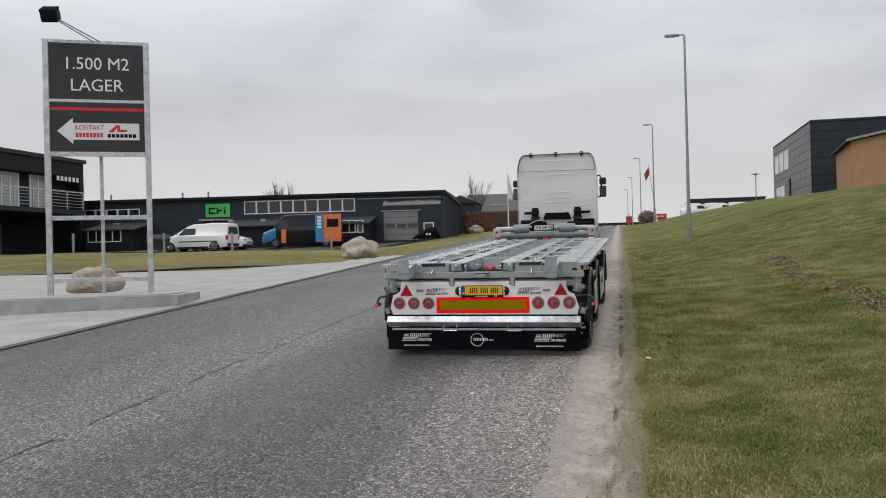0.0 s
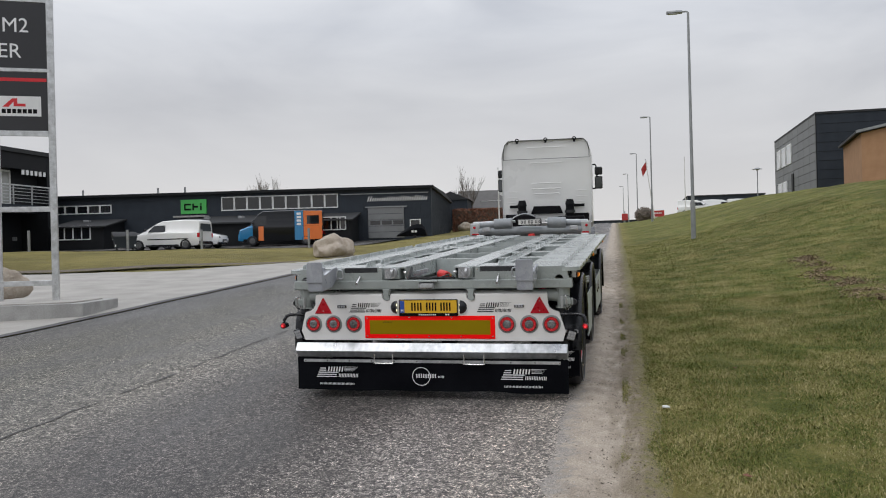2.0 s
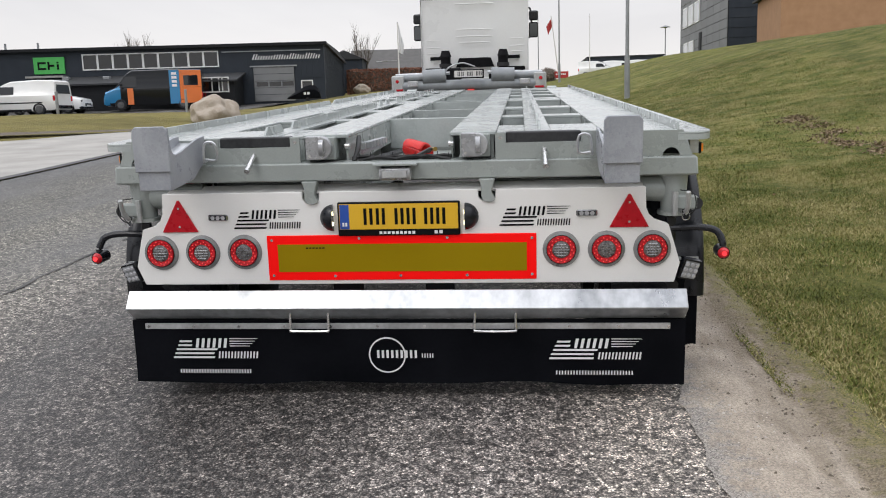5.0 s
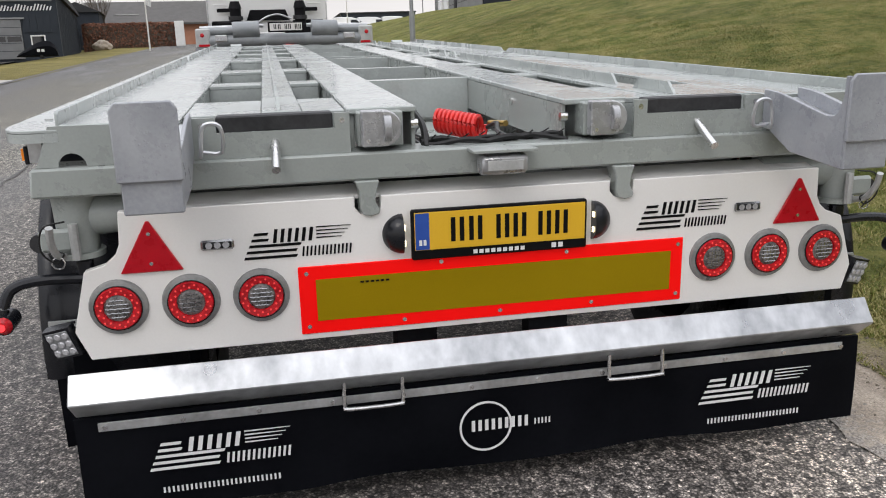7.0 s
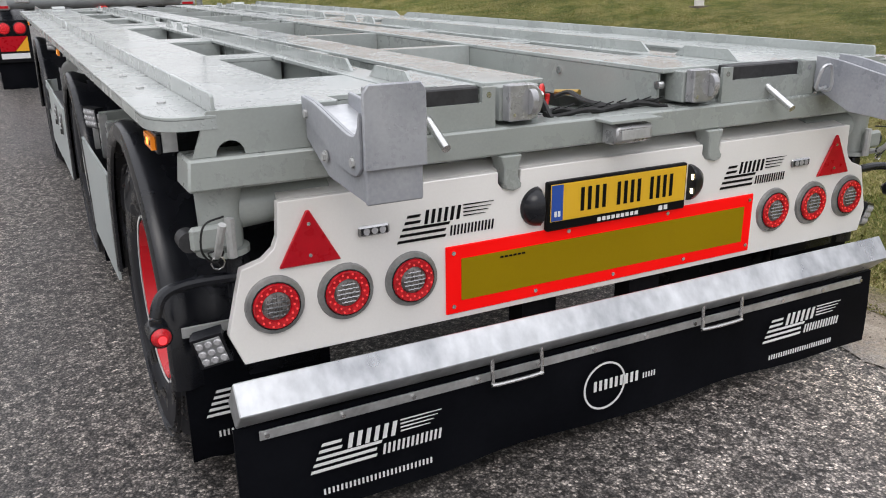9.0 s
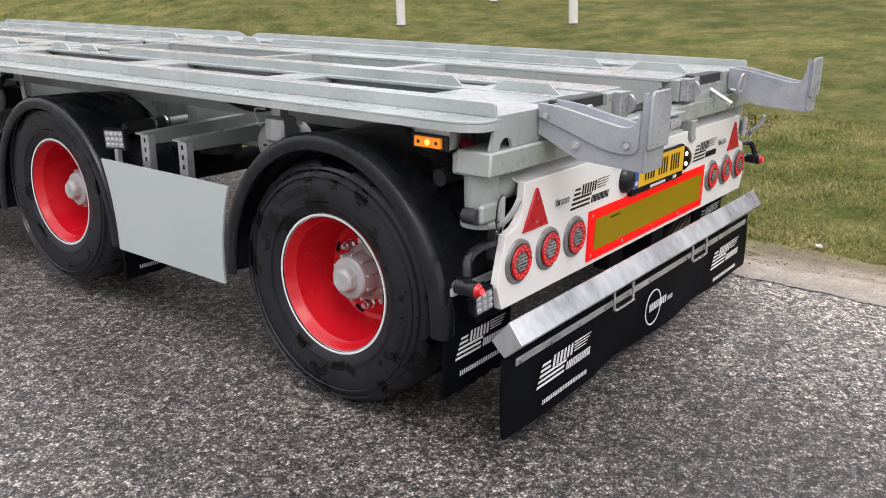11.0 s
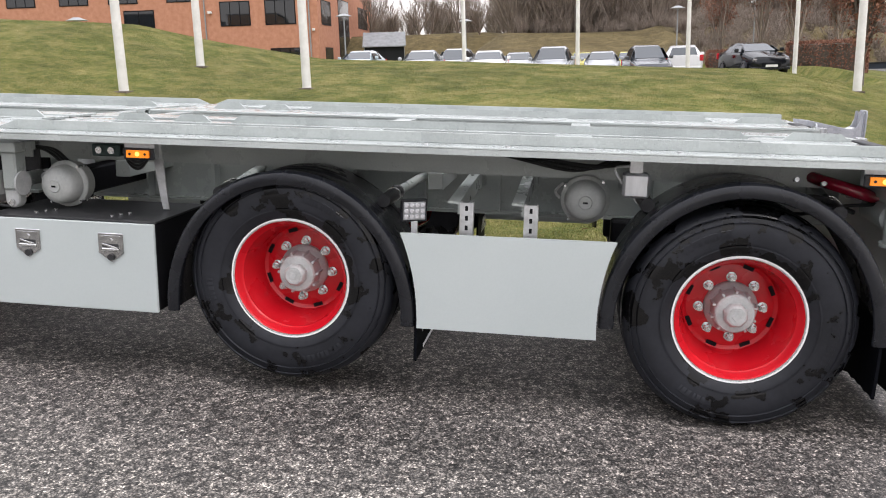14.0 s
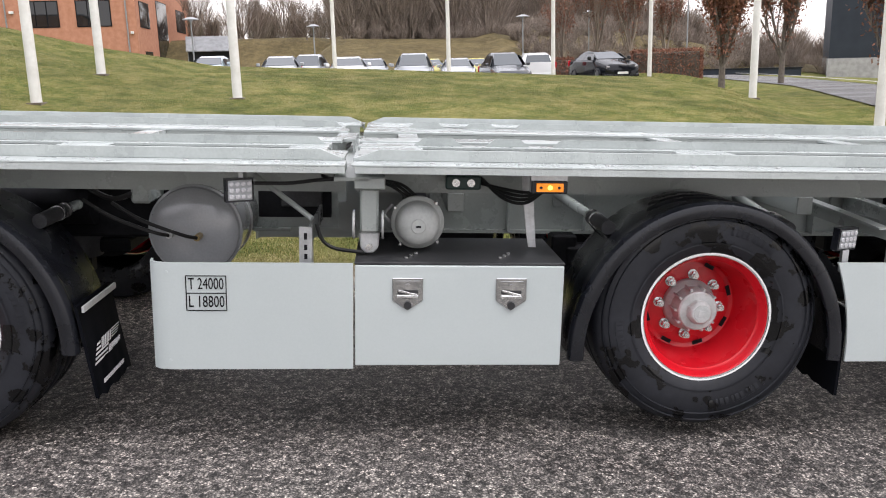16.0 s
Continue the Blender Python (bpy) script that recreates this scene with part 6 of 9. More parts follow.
    for yy in (3.265, 3.654):
        latch = part("latch", prism(B(), [(yy - 0.058, 0.595), (yy - 0.058, 0.682), (yy + 0.058, 0.682), (yy + 0.058, 0.595), (yy, 0.556)], "x", s * 1.2775, s * 1.283, 0.002), LATCH_CHROME, door, "chrome folding latch")
        part("latch_dish", box(B(), *sorted((s * 1.2832, s * 1.2845)), yy - 0.045, yy + 0.045, 0.602, 0.672, 0.001), LATCH_CHROME, latch)
        part("latch_recess", box(B(), *sorted((s * 1.2846, s * 1.2852)), yy - 0.038, yy + 0.038, 0.622, 0.636), DARK_STEEL, latch)
        part("latch_fold", box(B(), -0.002, 0.002, -0.036, 0.036, -0.004, 0.004, 0.001), STEEL, latch, m=pose(s * 1.288, yy, 0.626, 14, 0, 0))
        bm = disc(B(), (s * 1.290, yy, 0.650), 0.011, (s, 0, 0), 0.008, 12)
        box(bm, *sorted((s * 1.285, s * 1.291)), yy - 0.04, yy + 0.04, 0.604, 0.618, 0.003)
        part("latch_bar", bm, STEEL, latch)
        part("latch_lock", disc(B(), (s * 1.292, yy, 0.578), 0.015, (s, 0, 0), 0.012, 10), DARK_STEEL, latch)
    pieces("lid_rivet", disc(B(), (0, 0, 0), 0.008, (0, 0, 1), 0.007, 8), [(s * (1.20 - 0.04 * k), yy - 0.02 * k, 0.746) for yy in (3.66, 3.30) for k in range(3)], STEEL, tool)
    # front side panel, its end turned in
    pl = [(s * 1.276, 3.857), (s * 1.276, 4.53), (s * 1.268, 4.575), (s * 1.245, 4.60), (s * 1.20, 4.608), (s * 1.20, 4.60), (s * 1.24, 4.592), (s * 1.26, 4.57), (s * 1.267, 4.53), (s * 1.267, 3.857)]
    front = part("front_side_panel", prism(B(), pl, "z", 0.325, 0.735), PAINT_SKIRT, trailer, "pale grey side panel with weight marking")
    if s < 0:
        face = pose(-1.2775, 4.394, 0.62, 0, 0, -90)
        lettering("weight_text", "T 24000", 0.062, INK, front, face @ pose(0, 0, 0.034), 0.128)
        lettering("weight_text", "L 18800", 0.062, INK, front, face @ pose(0, 0, -0.034), 0.128)
        bm = B()
        for z0, z1 in ((0.553, 0.556), (0.6185, 0.6215), (0.684, 0.687)):
            box(bm, -1.2785, -1.2763, 4.32, 4.468, z0, z1)
        for yy in (4.32, 4.465):
            box(bm, -1.2785, -1.2763, yy, yy + 0.003, 0.556, 0.684)
        part("weight_frame", bm, INK, front)
    pieces("panel_rivet", disc(B(), (0, 0, 0), 0.006, (s, 0, 0), 0.004, 8), [(s * 1.2785, 4.535, 0.36), (s * 1.2785, 4.535, 0.70)], PAINT_SKIRT, front)
    post = box(B(), *sorted((s * 1.20, s * 1.207)), 4.012, 4.06, 0.70, 0.858)
    box(post, *sorted((s * 1.16, s * 1.1995)), 4.012, 4.018, 0.70, 0.858)
    part("slotted_post", post, GALV, trailer)
    part("post_slots", box(box(box(B(), *sorted((s * 1.2065, s * 1.2085)), 4.03, 4.042, 0.81, 0.835), *sorted((s * 1.2065, s * 1.2085)), 4.03, 4.042, 0.77, 0.79), *sorted((s * 1.2065, s * 1.2085)), 4.03, 4.042, 0.735, 0.755), CHASSIS_BLACK, trailer)
    part("panel_bracket", box(B(), *sorted((s * 0.40, s * 1.16)), 4.02, 4.03, 0.78, 0.85), PAINT_GREY, trailer)
    # brake chambers
    for yy, zz, xx in ((1.268, 0.852, 0.96), (3.612, 0.848, 1.12), (6.35, 0.85, 0.95)):
        m = Matrix.Translation((s * xx, yy, zz)) @ (Matrix.Identity(4) if s < 0 else Matrix.Rotation(math.pi, 4, 'Z'))
        ch = part("brake_chamber", lathe(B(), [(0.0, -0.014), (0.026, -0.014), (0.030, -0.008), (0.050, -0.004), (0.068, 0.004), (0.080, 0.018), (0.086, 0.04), (0.090, 0.075), (0.101, 0.080), (0.106, 0.086), (0.106, 0.098), (0.101, 0.104), (0.097, 0.11), (0.095, 0.16), (0.07, 0.19), (0.0, 0.19)][::-1], 30, m), CHAMBER, trailer, "grey round brake chamber with hoses")
        part("chamber_slot", box(B(), -0.018, -0.0145, -0.010, 0.010, -0.004, 0.004, 0.001, m), CHASSIS_BLACK, ch)
        pieces("chamber_bolt", rod(B(), (s * (xx - 0.06), 0, 0), (s * (xx - 0.125), 0, 0), 0.006, seg=6), [(0, yy + 0.108 * math.cos(a), zz + 0.108 * math.sin(a)) for a in (0.6, 2.3, 3.9, 5.4)], STEEL, ch)
        part("chamber_clamp", tube(B(), bend([(s * (xx - 0.1), yy + 0.11, zz), (s * (xx - 0.1), yy + 0.13, zz + 0.03), (s * (xx - 0.14), yy + 0.1, zz + 0.06)], 4), 0.006, 6), CAST, ch)
        part("chamber_mount", box(B(), *sorted((s * 0.40, s * (xx - 0.19))), yy - 0.05, yy + 0.05, zz - 0.06, zz + 0.06, 0.008), CHASSIS_BLACK, ch)
        for k in range(3):
            part("brake_hose", tube(B(), bend([(s * (xx - 0.12), yy + 0.02 * k, zz + 0.095), (s * (xx - 0.13), yy + 0.08 + 0.03 * k, zz + 0.15), (s * (xx - 0.2), yy + 0.25 + 0.06 * k, zz + 0.16), (s * 0.42, yy + 0.4, zz + 0.14)], 6), 0.007, 6), CABLE, trailer)
    # valve box, lamps, jack leg, air tank
    valve = part("valve_box", box(B(), *sorted((s * 1.02, s * 1.10)), 1.02, 1.125, 0.90, 1.0, 0.01), ZINC, trailer, "small galvanised valve box")
    part("valve_bail", tube(B(), bend([(s * 1.11, 1.13, 0.96), (s * 1.11, 1.16, 1.02), (s * 1.11, 1.10, 1.03)], 5), 0.005, 6), ZINC, valve)
    part("valve_hanger", box(B(), *sorted((s * 1.04, s * 1.08)), 1.05, 1.10, 1.0005, 1.09), GALV, valve)
    work_lamp(trailer, pose(s * 1.232, 1.952, 0.832, 4, 0, -68 if s < 0 else 68))
    work_lamp(trailer, pose(s * 1.22, 4.27, 0.995, 0, 0, -62 if s < 0 else 62))
    part("lamp_hanger", box(B(), *sorted((s * 1.10, s * 1.20)), 4.262, 4.278, 1.03, 1.089), GALV, trailer)
    part("lamp_post", box(B(), *sorted((s * 1.21, s * 1.23)), 1.94, 1.965, 0.70, 0.79), GALV, trailer)
    for yy, zz in ((0.2, 1.024), (3.131, 1.022), (6.6, 1.03)):
        am = part("side_marker_lamp", box(B(), *sorted((s * 1.235, s * 1.247)), yy - 0.068, yy + 0.068, zz - 0.024, zz + 0.024, 0.003), BLACK_PLASTIC, trailer, "lit amber side marker lamp")
        part("amber_glass", bevel(box(B(), *sorted((s * 1.2475, s * 1.257)), yy - 0.050, yy + 0.050, zz - 0.0155, zz + 0.0155), 0.006, 2), AMBER, am)
        part("amber_diode", disc(B(), (s * 1.2585, yy, zz), 0.009, (s, 0, 0), 0.004, 12), AMBER_LIT, am)
        pieces("lens_screw", disc(B(), (s * 1.2590, 0, 0), 0.0055, (s, 0, 0), 0.004, 8), [(0, yy - 0.034, zz), (0, yy + 0.034, zz)], BLACK_PLASTIC, am)
        part("marker_hanger", box(B(), *sorted((s * 1.20, s * 1.2345)), yy - 0.068, yy + 0.068, zz - 0.02, 1.0895), GALV, am)
    leg = part("jack_leg", box(B(), *sorted((s * 1.09, s * 1.17)), 3.765, 3.835, 0.83, 1.0, 0.008), PAINT_GREY, trailer, "grey drop lock leg")
    part("leg_head", box(B(), *sorted((s * 1.05, s * 1.20)), 3.74, 3.855, 1.0005, 1.0445, 0.004), PAINT_GREY, leg)
    part("leg_foot", prism(B(), [(3.76, 0.83), (3.84, 0.83), (3.835, 0.77), (3.815, 0.748), (3.785, 0.748), (3.765, 0.77)], "x", s * 1.11, s * 1.16, 0.006), CAST, leg)
    for yy, d in ((3.862, 1), (3.745, -1)):
        part("leg_wheel", disc(B(), (s * 1.15, yy, 0.86), 0.055, (0, d, 0), 0.008, 18), CAST, leg)
    part("leg_pin", disc(B(), (s * 1.172, 3.80, 0.775), 0.014, (s, 0, 0), 0.02, 10), STEEL, leg)
    tank = part("air_tank", lathe(B(), [(0.0, -0.018), (0.08, -0.013), (0.135, 0.0), (0.156, 0.018), (0.160, 0.035), (0.168, 0.037), (0.168, 0.052), (0.163, 0.054), (0.163, 0.60), (0.15, 0.64), (0.0, 0.67)][::-1], 36, Matrix.Translation((s * 0.90, 4.52, 0.775)) @ Matrix.Scale(1.14, 4) @ (Matrix.Identity(4) if s < 0 else Matrix.Rotation(math.pi, 4, 'Z'))), TANK_GREY, trailer, "dark grey glossy cylindrical air tank")
    part("tank_strap", lathe(B(), [(0.1635, 0.25), (0.167, 0.252), (0.167, 0.278), (0.1635, 0.28)], 36, Matrix.Translation((s * 0.90, 4.52, 0.775)) @ Matrix.Scale(1.14, 4) @ (Matrix.Identity(4) if s < 0 else Matrix.Rotation(math.pi, 4, 'Z'))), GALV, tank)
    for k, (ty, tz) in enumerate(((4.49, 0.765), (4.60, 0.775))):
        part("tank_fitting", rod(B(), (s * 0.91, ty, tz), (s * 0.975, ty, tz), 0.014, seg=8), material("brass_fitting", (0.3, 0.22, 0.1), rough=0.4, metal=0.7) if k == 0 and s < 0 else CAST, tank)
        part("air_line", tube(B(), bend([(s * 0.975, ty, tz), (s * 1.01, ty + 0.05, tz + 0.02), (s * 1.02, ty + 0.20, tz + 0.08), (s * 0.98, ty + 0.32, tz + 0.14)], 6), 0.008, 6), CABLE, tank)
    part("junction_box", box(B(), *sorted((s * 0.95, s * 1.0)), 3.36, 3.50, 0.975, 1.03, 0.006), material("dark_green_box", (0.02, 0.045, 0.04), rough=0.5) if s < 0 else CHASSIS_BLACK, trailer)
    for yy in (3.40, 3.46):
        part("junction_plug", disc(B(), (s * 1.008, yy, 1.003), 0.016, (s, 0, 0), 0.008, 12), STEEL, trailer)
    for k in range(4):
        part("loom", tube(B(), bend([(s * 0.98, 3.36, 1.0 + 0.008 * k), (s * 1.06, 3.28, 0.99 - 0.012 * k), (s * 1.12, 3.2, 0.985 - 0.014 * k), (s * 1.16, 3.13, 1.0)], 6), 0.007, 6), CABLE, trailer)
    part("loom", tube(B(), bend([(s * 1.21, 4.22, 1.02), (s * 1.16, 4.1, 1.015), (s * 1.10, 4.0, 1.02), (s * 1.05, 3.9, 1.02)], 6), 0.008, 6), CABLE, trailer)
    part("loom", tube(B(), bend([(s * 1.15, 4.0, 0.86), (s * 1.15, 3.98, 0.80), (s * 1.15, 3.93, 0.765), (s * 1.15, 3.82, 0.75)], 6), 0.008, 6), CABLE, trailer)
    part("support_gusset", prism(B(), [(3.16, 1.089), (3.20, 1.089), (3.19, 0.95), (3.17, 0.80), (3.16, 0.745), (3.13, 0.745)], "x", s * 1.0, s * 1.008), GALV, trailer)
    part("cable_duct", rod(B(), (s * 0.45, 0.9, 1.02), (s * 0.45, 3.75, 1.02), 0.016, seg=8), CABLE, trailer)

    part("red_pipe", tube(B(), bend([(s * 0.80, 0.36, 0.985), (s * 0.92, 0.30, 0.972), (s * 0.965, 0.24, 0.957), (s * 0.975, 0.175, 0.938), (s * 0.94, 0.12, 0.915)], 6), 0.026, 12), RED_DARK, trailer, "dark red hose under the deck")
    for k, (yy, zz) in enumerate(((0.44, 0.99), (0.33, 0.975), (0.24, 0.94))):
        part("pipe_clip", disc(B(), (s * (1.0 - 0.02 * k), yy, zz), 0.010, (s, 0, 0.2), 0.03, 8), STEEL, trailer)
    part("rear_loom", tube(B(), bend([(s * 0.9, 0.7, 0.98), (s * 1.02, 0.48, 0.93), (s * 1.0, 0.35, 0.92), (s * 0.96, 0.2, 0.86)], 6), 0.010, 6), CABLE, trailer)
    part("rear_loom", tube(B(), bend([(s * 0.98, 0.12, 0.90), (s * 1.03, 0.30, 0.89), (s * 1.05, 0.42, 0.86), (s * 0.9, 0.55, 0.84)], 6), 0.008, 6), CABLE, trailer)
    hung = part("hanging_plate", box(B(), *sorted((s * 0.60, s * 0.615)), 3.98, 4.30, 0.79, 1.02, 0.004), CHASSIS_BLACK, trailer, "black plate hung under the deck")
    part("plate_frame", box(B(), *sorted((s * 0.6155, s * 0.63)), 4.02, 4.20, 0.84, 0.95, 0.004), DARK_STEEL, hung)
    part("diagonal_strut", rod(B(), (s * 0.95, 4.26, 1.02), (s * 1.10, 4.02, 0.87), 0.011, seg=8), PAINT_GREY, trailer)
    for k in range(3):
        part("axle_loom", tube(B(), bend([(s * 0.88, 1.05 + 0.05 * k, 1.03), (s * 0.98, 1.22 + 0.05 * k, 1.01 - 0.01 * k), (s * 0.94, 1.45 + 0.06 * k, 1.03), (s * 0.6, 1.72 + 0.05 * k, 1.04)], 6), 0.009, 6), CABLE, trailer)

# turntable, front frame and drawbar
part("turntable", lathe(B(), [(0.0, 0.0), (0.55, 0.0), (0.55, 0.05), (0.0, 0.05)], 40, Matrix.Translation((0, 5.42, 0.66)) @ Matrix.Rotation(-math.pi / 2, 4, 'Y')), CHASSIS_BLACK, trailer)
# the black beams and cylinders are added to darken the space under the deck
for s in (-1, 1):
    part("bogie_side_beam", box(B(), *sorted((s * 0.52, s * 0.64)), 4.62, 6.1, 0.70, 0.93, 0.012), CHASSIS_BLACK, trailer)
    part("bogie_bracket", prism(B(), [(4.64, 0.93), (4.64, 1.03), (4.9, 1.03), (5.1, 0.93)], "x", s * 0.66, s * 0.70), PAINT_GREY, trailer)
    part("bogie_tank", rod(B(), (s * 0.66, 4.98, 0.86), (s * 0.66, 5.86, 0.86), 0.10, seg=20), CHASSIS_BLACK, trailer, "black cylinder added to darken the turning bogie")
    part("bogie_hose", tube(B(), bend([(s * 0.78, 4.7, 0.97), (s * 0.84, 4.85, 0.90), (s * 0.76, 5.05, 0.98), (s * 0.6, 5.3, 1.0)], 6), 0.012, 6), CABLE, trailer)
part("bogie_cross_beam", box(B(), -0.84, 0.84, 4.70, 4.78, 0.88, 0.98, 0.01), PAINT_GREY, trailer)
bm = box(B(), -0.5, 0.5, 4.9, 5.95, 0.60, 0.66, 0.01)
part("bogie_frame", bm, CHASSIS_BLACK, trailer)
bm = prism(B(), [(-0.5, 5.9), (-0.4, 5.9), (-0.03, 8.9), (0.03, 8.9), (0.4, 5.9), (0.5, 5.9), (0.09, 9.35), (-0.09, 9.35)], "z", 0.60, 0.70, 0.008)
part("drawbar", bm, PAINT_GREY, trailer)
part("drawbar_eye", lathe(B(), [(0.03, -0.03), (0.06, -0.03), (0.06, 0.03), (0.03, 0.03), (0.03, -0.03)], 20, Matrix.Translation((0, 9.40, 0.65)) @ Matrix.Rotation(math.pi / 2, 4, 'Y')), CAST, trailer)
part("front_cross_beam", box(B(), -1.21, 1.21, 7.7, 7.80, 0.96, 1.088, 0.006), PAINT_GREY, trailer)
for s in (-1, 1):
    part("front_stop", prism(B(), [(7.66, 1.112), (7.69, 1.135), (7.78, 1.135), (7.80, 1.112)], "x", s * 0.86, s * 0.98, 0.004), PAINT_BED, trailer)


# ---- the tractor truck ahead of the trailer ----
truck = thing("truck", "white truck cab on a grey chassis ahead of the trailer", "truck", ROAD @ pose(-0.30, 10.0, 0, 0, 0, 1.9))


def cab_section(y, w, z0, z1, top, r):
    """Rounded cross section of the cab at y."""
    pts = [(-w, z0), (-w, z1)]
    for k in range(1, 7):
        a = math.pi / 2 * k / 6
        pts.append((-w + r * (1 - math.cos(a)) + 0.10 * k / 6, z1 + (top - z1) * math.sin(a)))
    pts += [(-x, z) for x, z in pts[::-1]]
    return [(x, y, z) for x, z in pts]


bm = loft(B(), [cab_section(5.56, 1.20, 1.18, 3.05, 3.50, 0.13), cab_section(5.50, 1.22, 1.15, 3.06, 3.54, 0.13), cab_section(6.6, 1.24, 1.15, 3.06, 3.62, 0.13),
                cab_section(7.3, 1.24, 1.1, 2.7, 3.3, 0.16), cab_section(7.75, 1.20, 0.9, 2.3, 2.55, 0.16)])
cab = part("cab", bm, CAB_WHITE, truck, "white painted cab with embossed back wall")
cab.matrix_basis = Matrix.Translation((0, 0, 0.10)) @ Matrix.Diagonal((0.975, 1, 0.937, 1))
bm = box(B(), -1.16, 1.16, 5.492, 5.499, 2.985, 2.997)
part("roof_seam", bm, CHASSIS_BLACK, cab)
pts = [(-1.17, 2.99), (-1.17, 3.2), (-1.13, 3.40), (-1.05, 3.50), (-0.9, 3.525), (0.9, 3.525), (1.05, 3.50), (1.13, 3.40), (1.17, 3.2), (1.17, 2.99)]
part("roof_edge_seal", tube(B(), [(x, 5.497, z) for x, z in pts], 0.010, 6), DARK_STEEL, cab)
for x in (-0.78, 0.0, 0.78):
    eye = part("roof_eye", lathe(B(), [(0.026, -0.012), (0.055, -0.012), (0.055, 0.012), (0.026, 0.012), (0.026, -0.012)], 16, Matrix.Translation((x, 5.48, 3.535)) @ Matrix.Rotation(math.pi / 2, 4, 'Z')), CHASSIS_BLACK, cab, "black lifting eye")
    part("eye_foot", box(B(), x - 0.03, x + 0.03, 5.465, 5.495, 3.44, 3.49, 0.01), CHASSIS_BLACK, eye)
for z, w in ((3.3, 0.55), (2.86, 0.45), (2.28, 0.42), (2.12, 0.42), (1.98, 0.36)):
    part("embossed_rib", prism(B(), [(-w, z), (-w + 0.03, z + 0.028), (w - 0.03, z + 0.028), (w, z)], "y", 5.480, 5.499, 0.008), CAB_WHITE, cab)
for s in (-1, 1):
    for z in (2.05, 1.88, 1.75):
        part("embossed_rib", prism(B(), [(s * 0.80, z), (s * 0.82, z + 0.022), (s * 1.08, z + 0.022), (s * 1.10, z)], "y", 5.482, 5.499, 0.006), CAB_WHITE, cab)
    part("back_vent", box(B(), *sorted((s * 0.70, s * 1.02)), 5.485, 5.499, 1.60, 1.68, 0.01), CHASSIS_BLACK, cab)
    part("cab_corner_gap", box(B(), *sorted((s * 0.50, s * 1.14)), 5.47, 5.53, 1.16, 1.42, 0.02), CHASSIS_BLACK, cab)
    mirror = part("mirror", box(B(), *sorted((s * 1.30, s * 1.52)), 7.0, 7.12, 2.12, 2.50, 0.03), BLACK_PLASTIC, cab, "black split wing mirror")
    part("mirror_head", box(B(), *sorted((s * 1.30, s * 1.52)), 7.0, 7.12, 2.54, 2.78, 0.03), BLACK_PLASTIC, mirror)
    part("mirror_glass", box(B(), *sorted((s * 1.325, s * 1.495)), 6.993, 6.999, 2.15, 2.47), GREY_GLASS, mirror)
    part("mirror_arm", tube(B(), bend([(s * 1.23, 7.1, 2.85), (s * 1.34, 7.08, 2.80), (s * 1.36, 7.06, 2.2), (s * 1.23, 7.1, 2.12)], 5), 0.022, 8), BLACK_PLASTIC, mirror)
part("back_window", prism(B(), [(-0.44, 1.42), (-0.36, 1.64), (0.36, 1.64), (0.44, 1.42)], "y", 5.48, 5.499, 0.01), CHASSIS_BLACK, cab, "dark opening low in the back wall")
for x in (-0.64, 0.62):
    st = part("intake_stack", rod(B(), (x, 5.25, 1.20), (x, 5.25, 1.66), 0.11, seg=18), CHASSIS_BLACK, truck, "black intake stack behind the cab")
    part("stack_hood", rod(B(), (x, 5.25, 1.66), (x, 5.25, 1.80), 0.13, 0.085, seg=18), CHASSIS_BLACK, st)
    part("stack_collar", rod(B(), (x, 5.25, 1.44), (x, 5.25, 1.52), 0.14, seg=18), DARK_STEEL, st)
bm = box(B(), -1.0, -0.30, 5.0, 5.4, 1.05, 1.42, 0.03)
part("rear_equipment", bm, CHASSIS_BLACK, truck)
part("rear_equipment", box(B(), 0.3, 1.0, 5.0, 5.4, 1.05, 1.36, 0.03), CHASSIS_BLACK, truck)
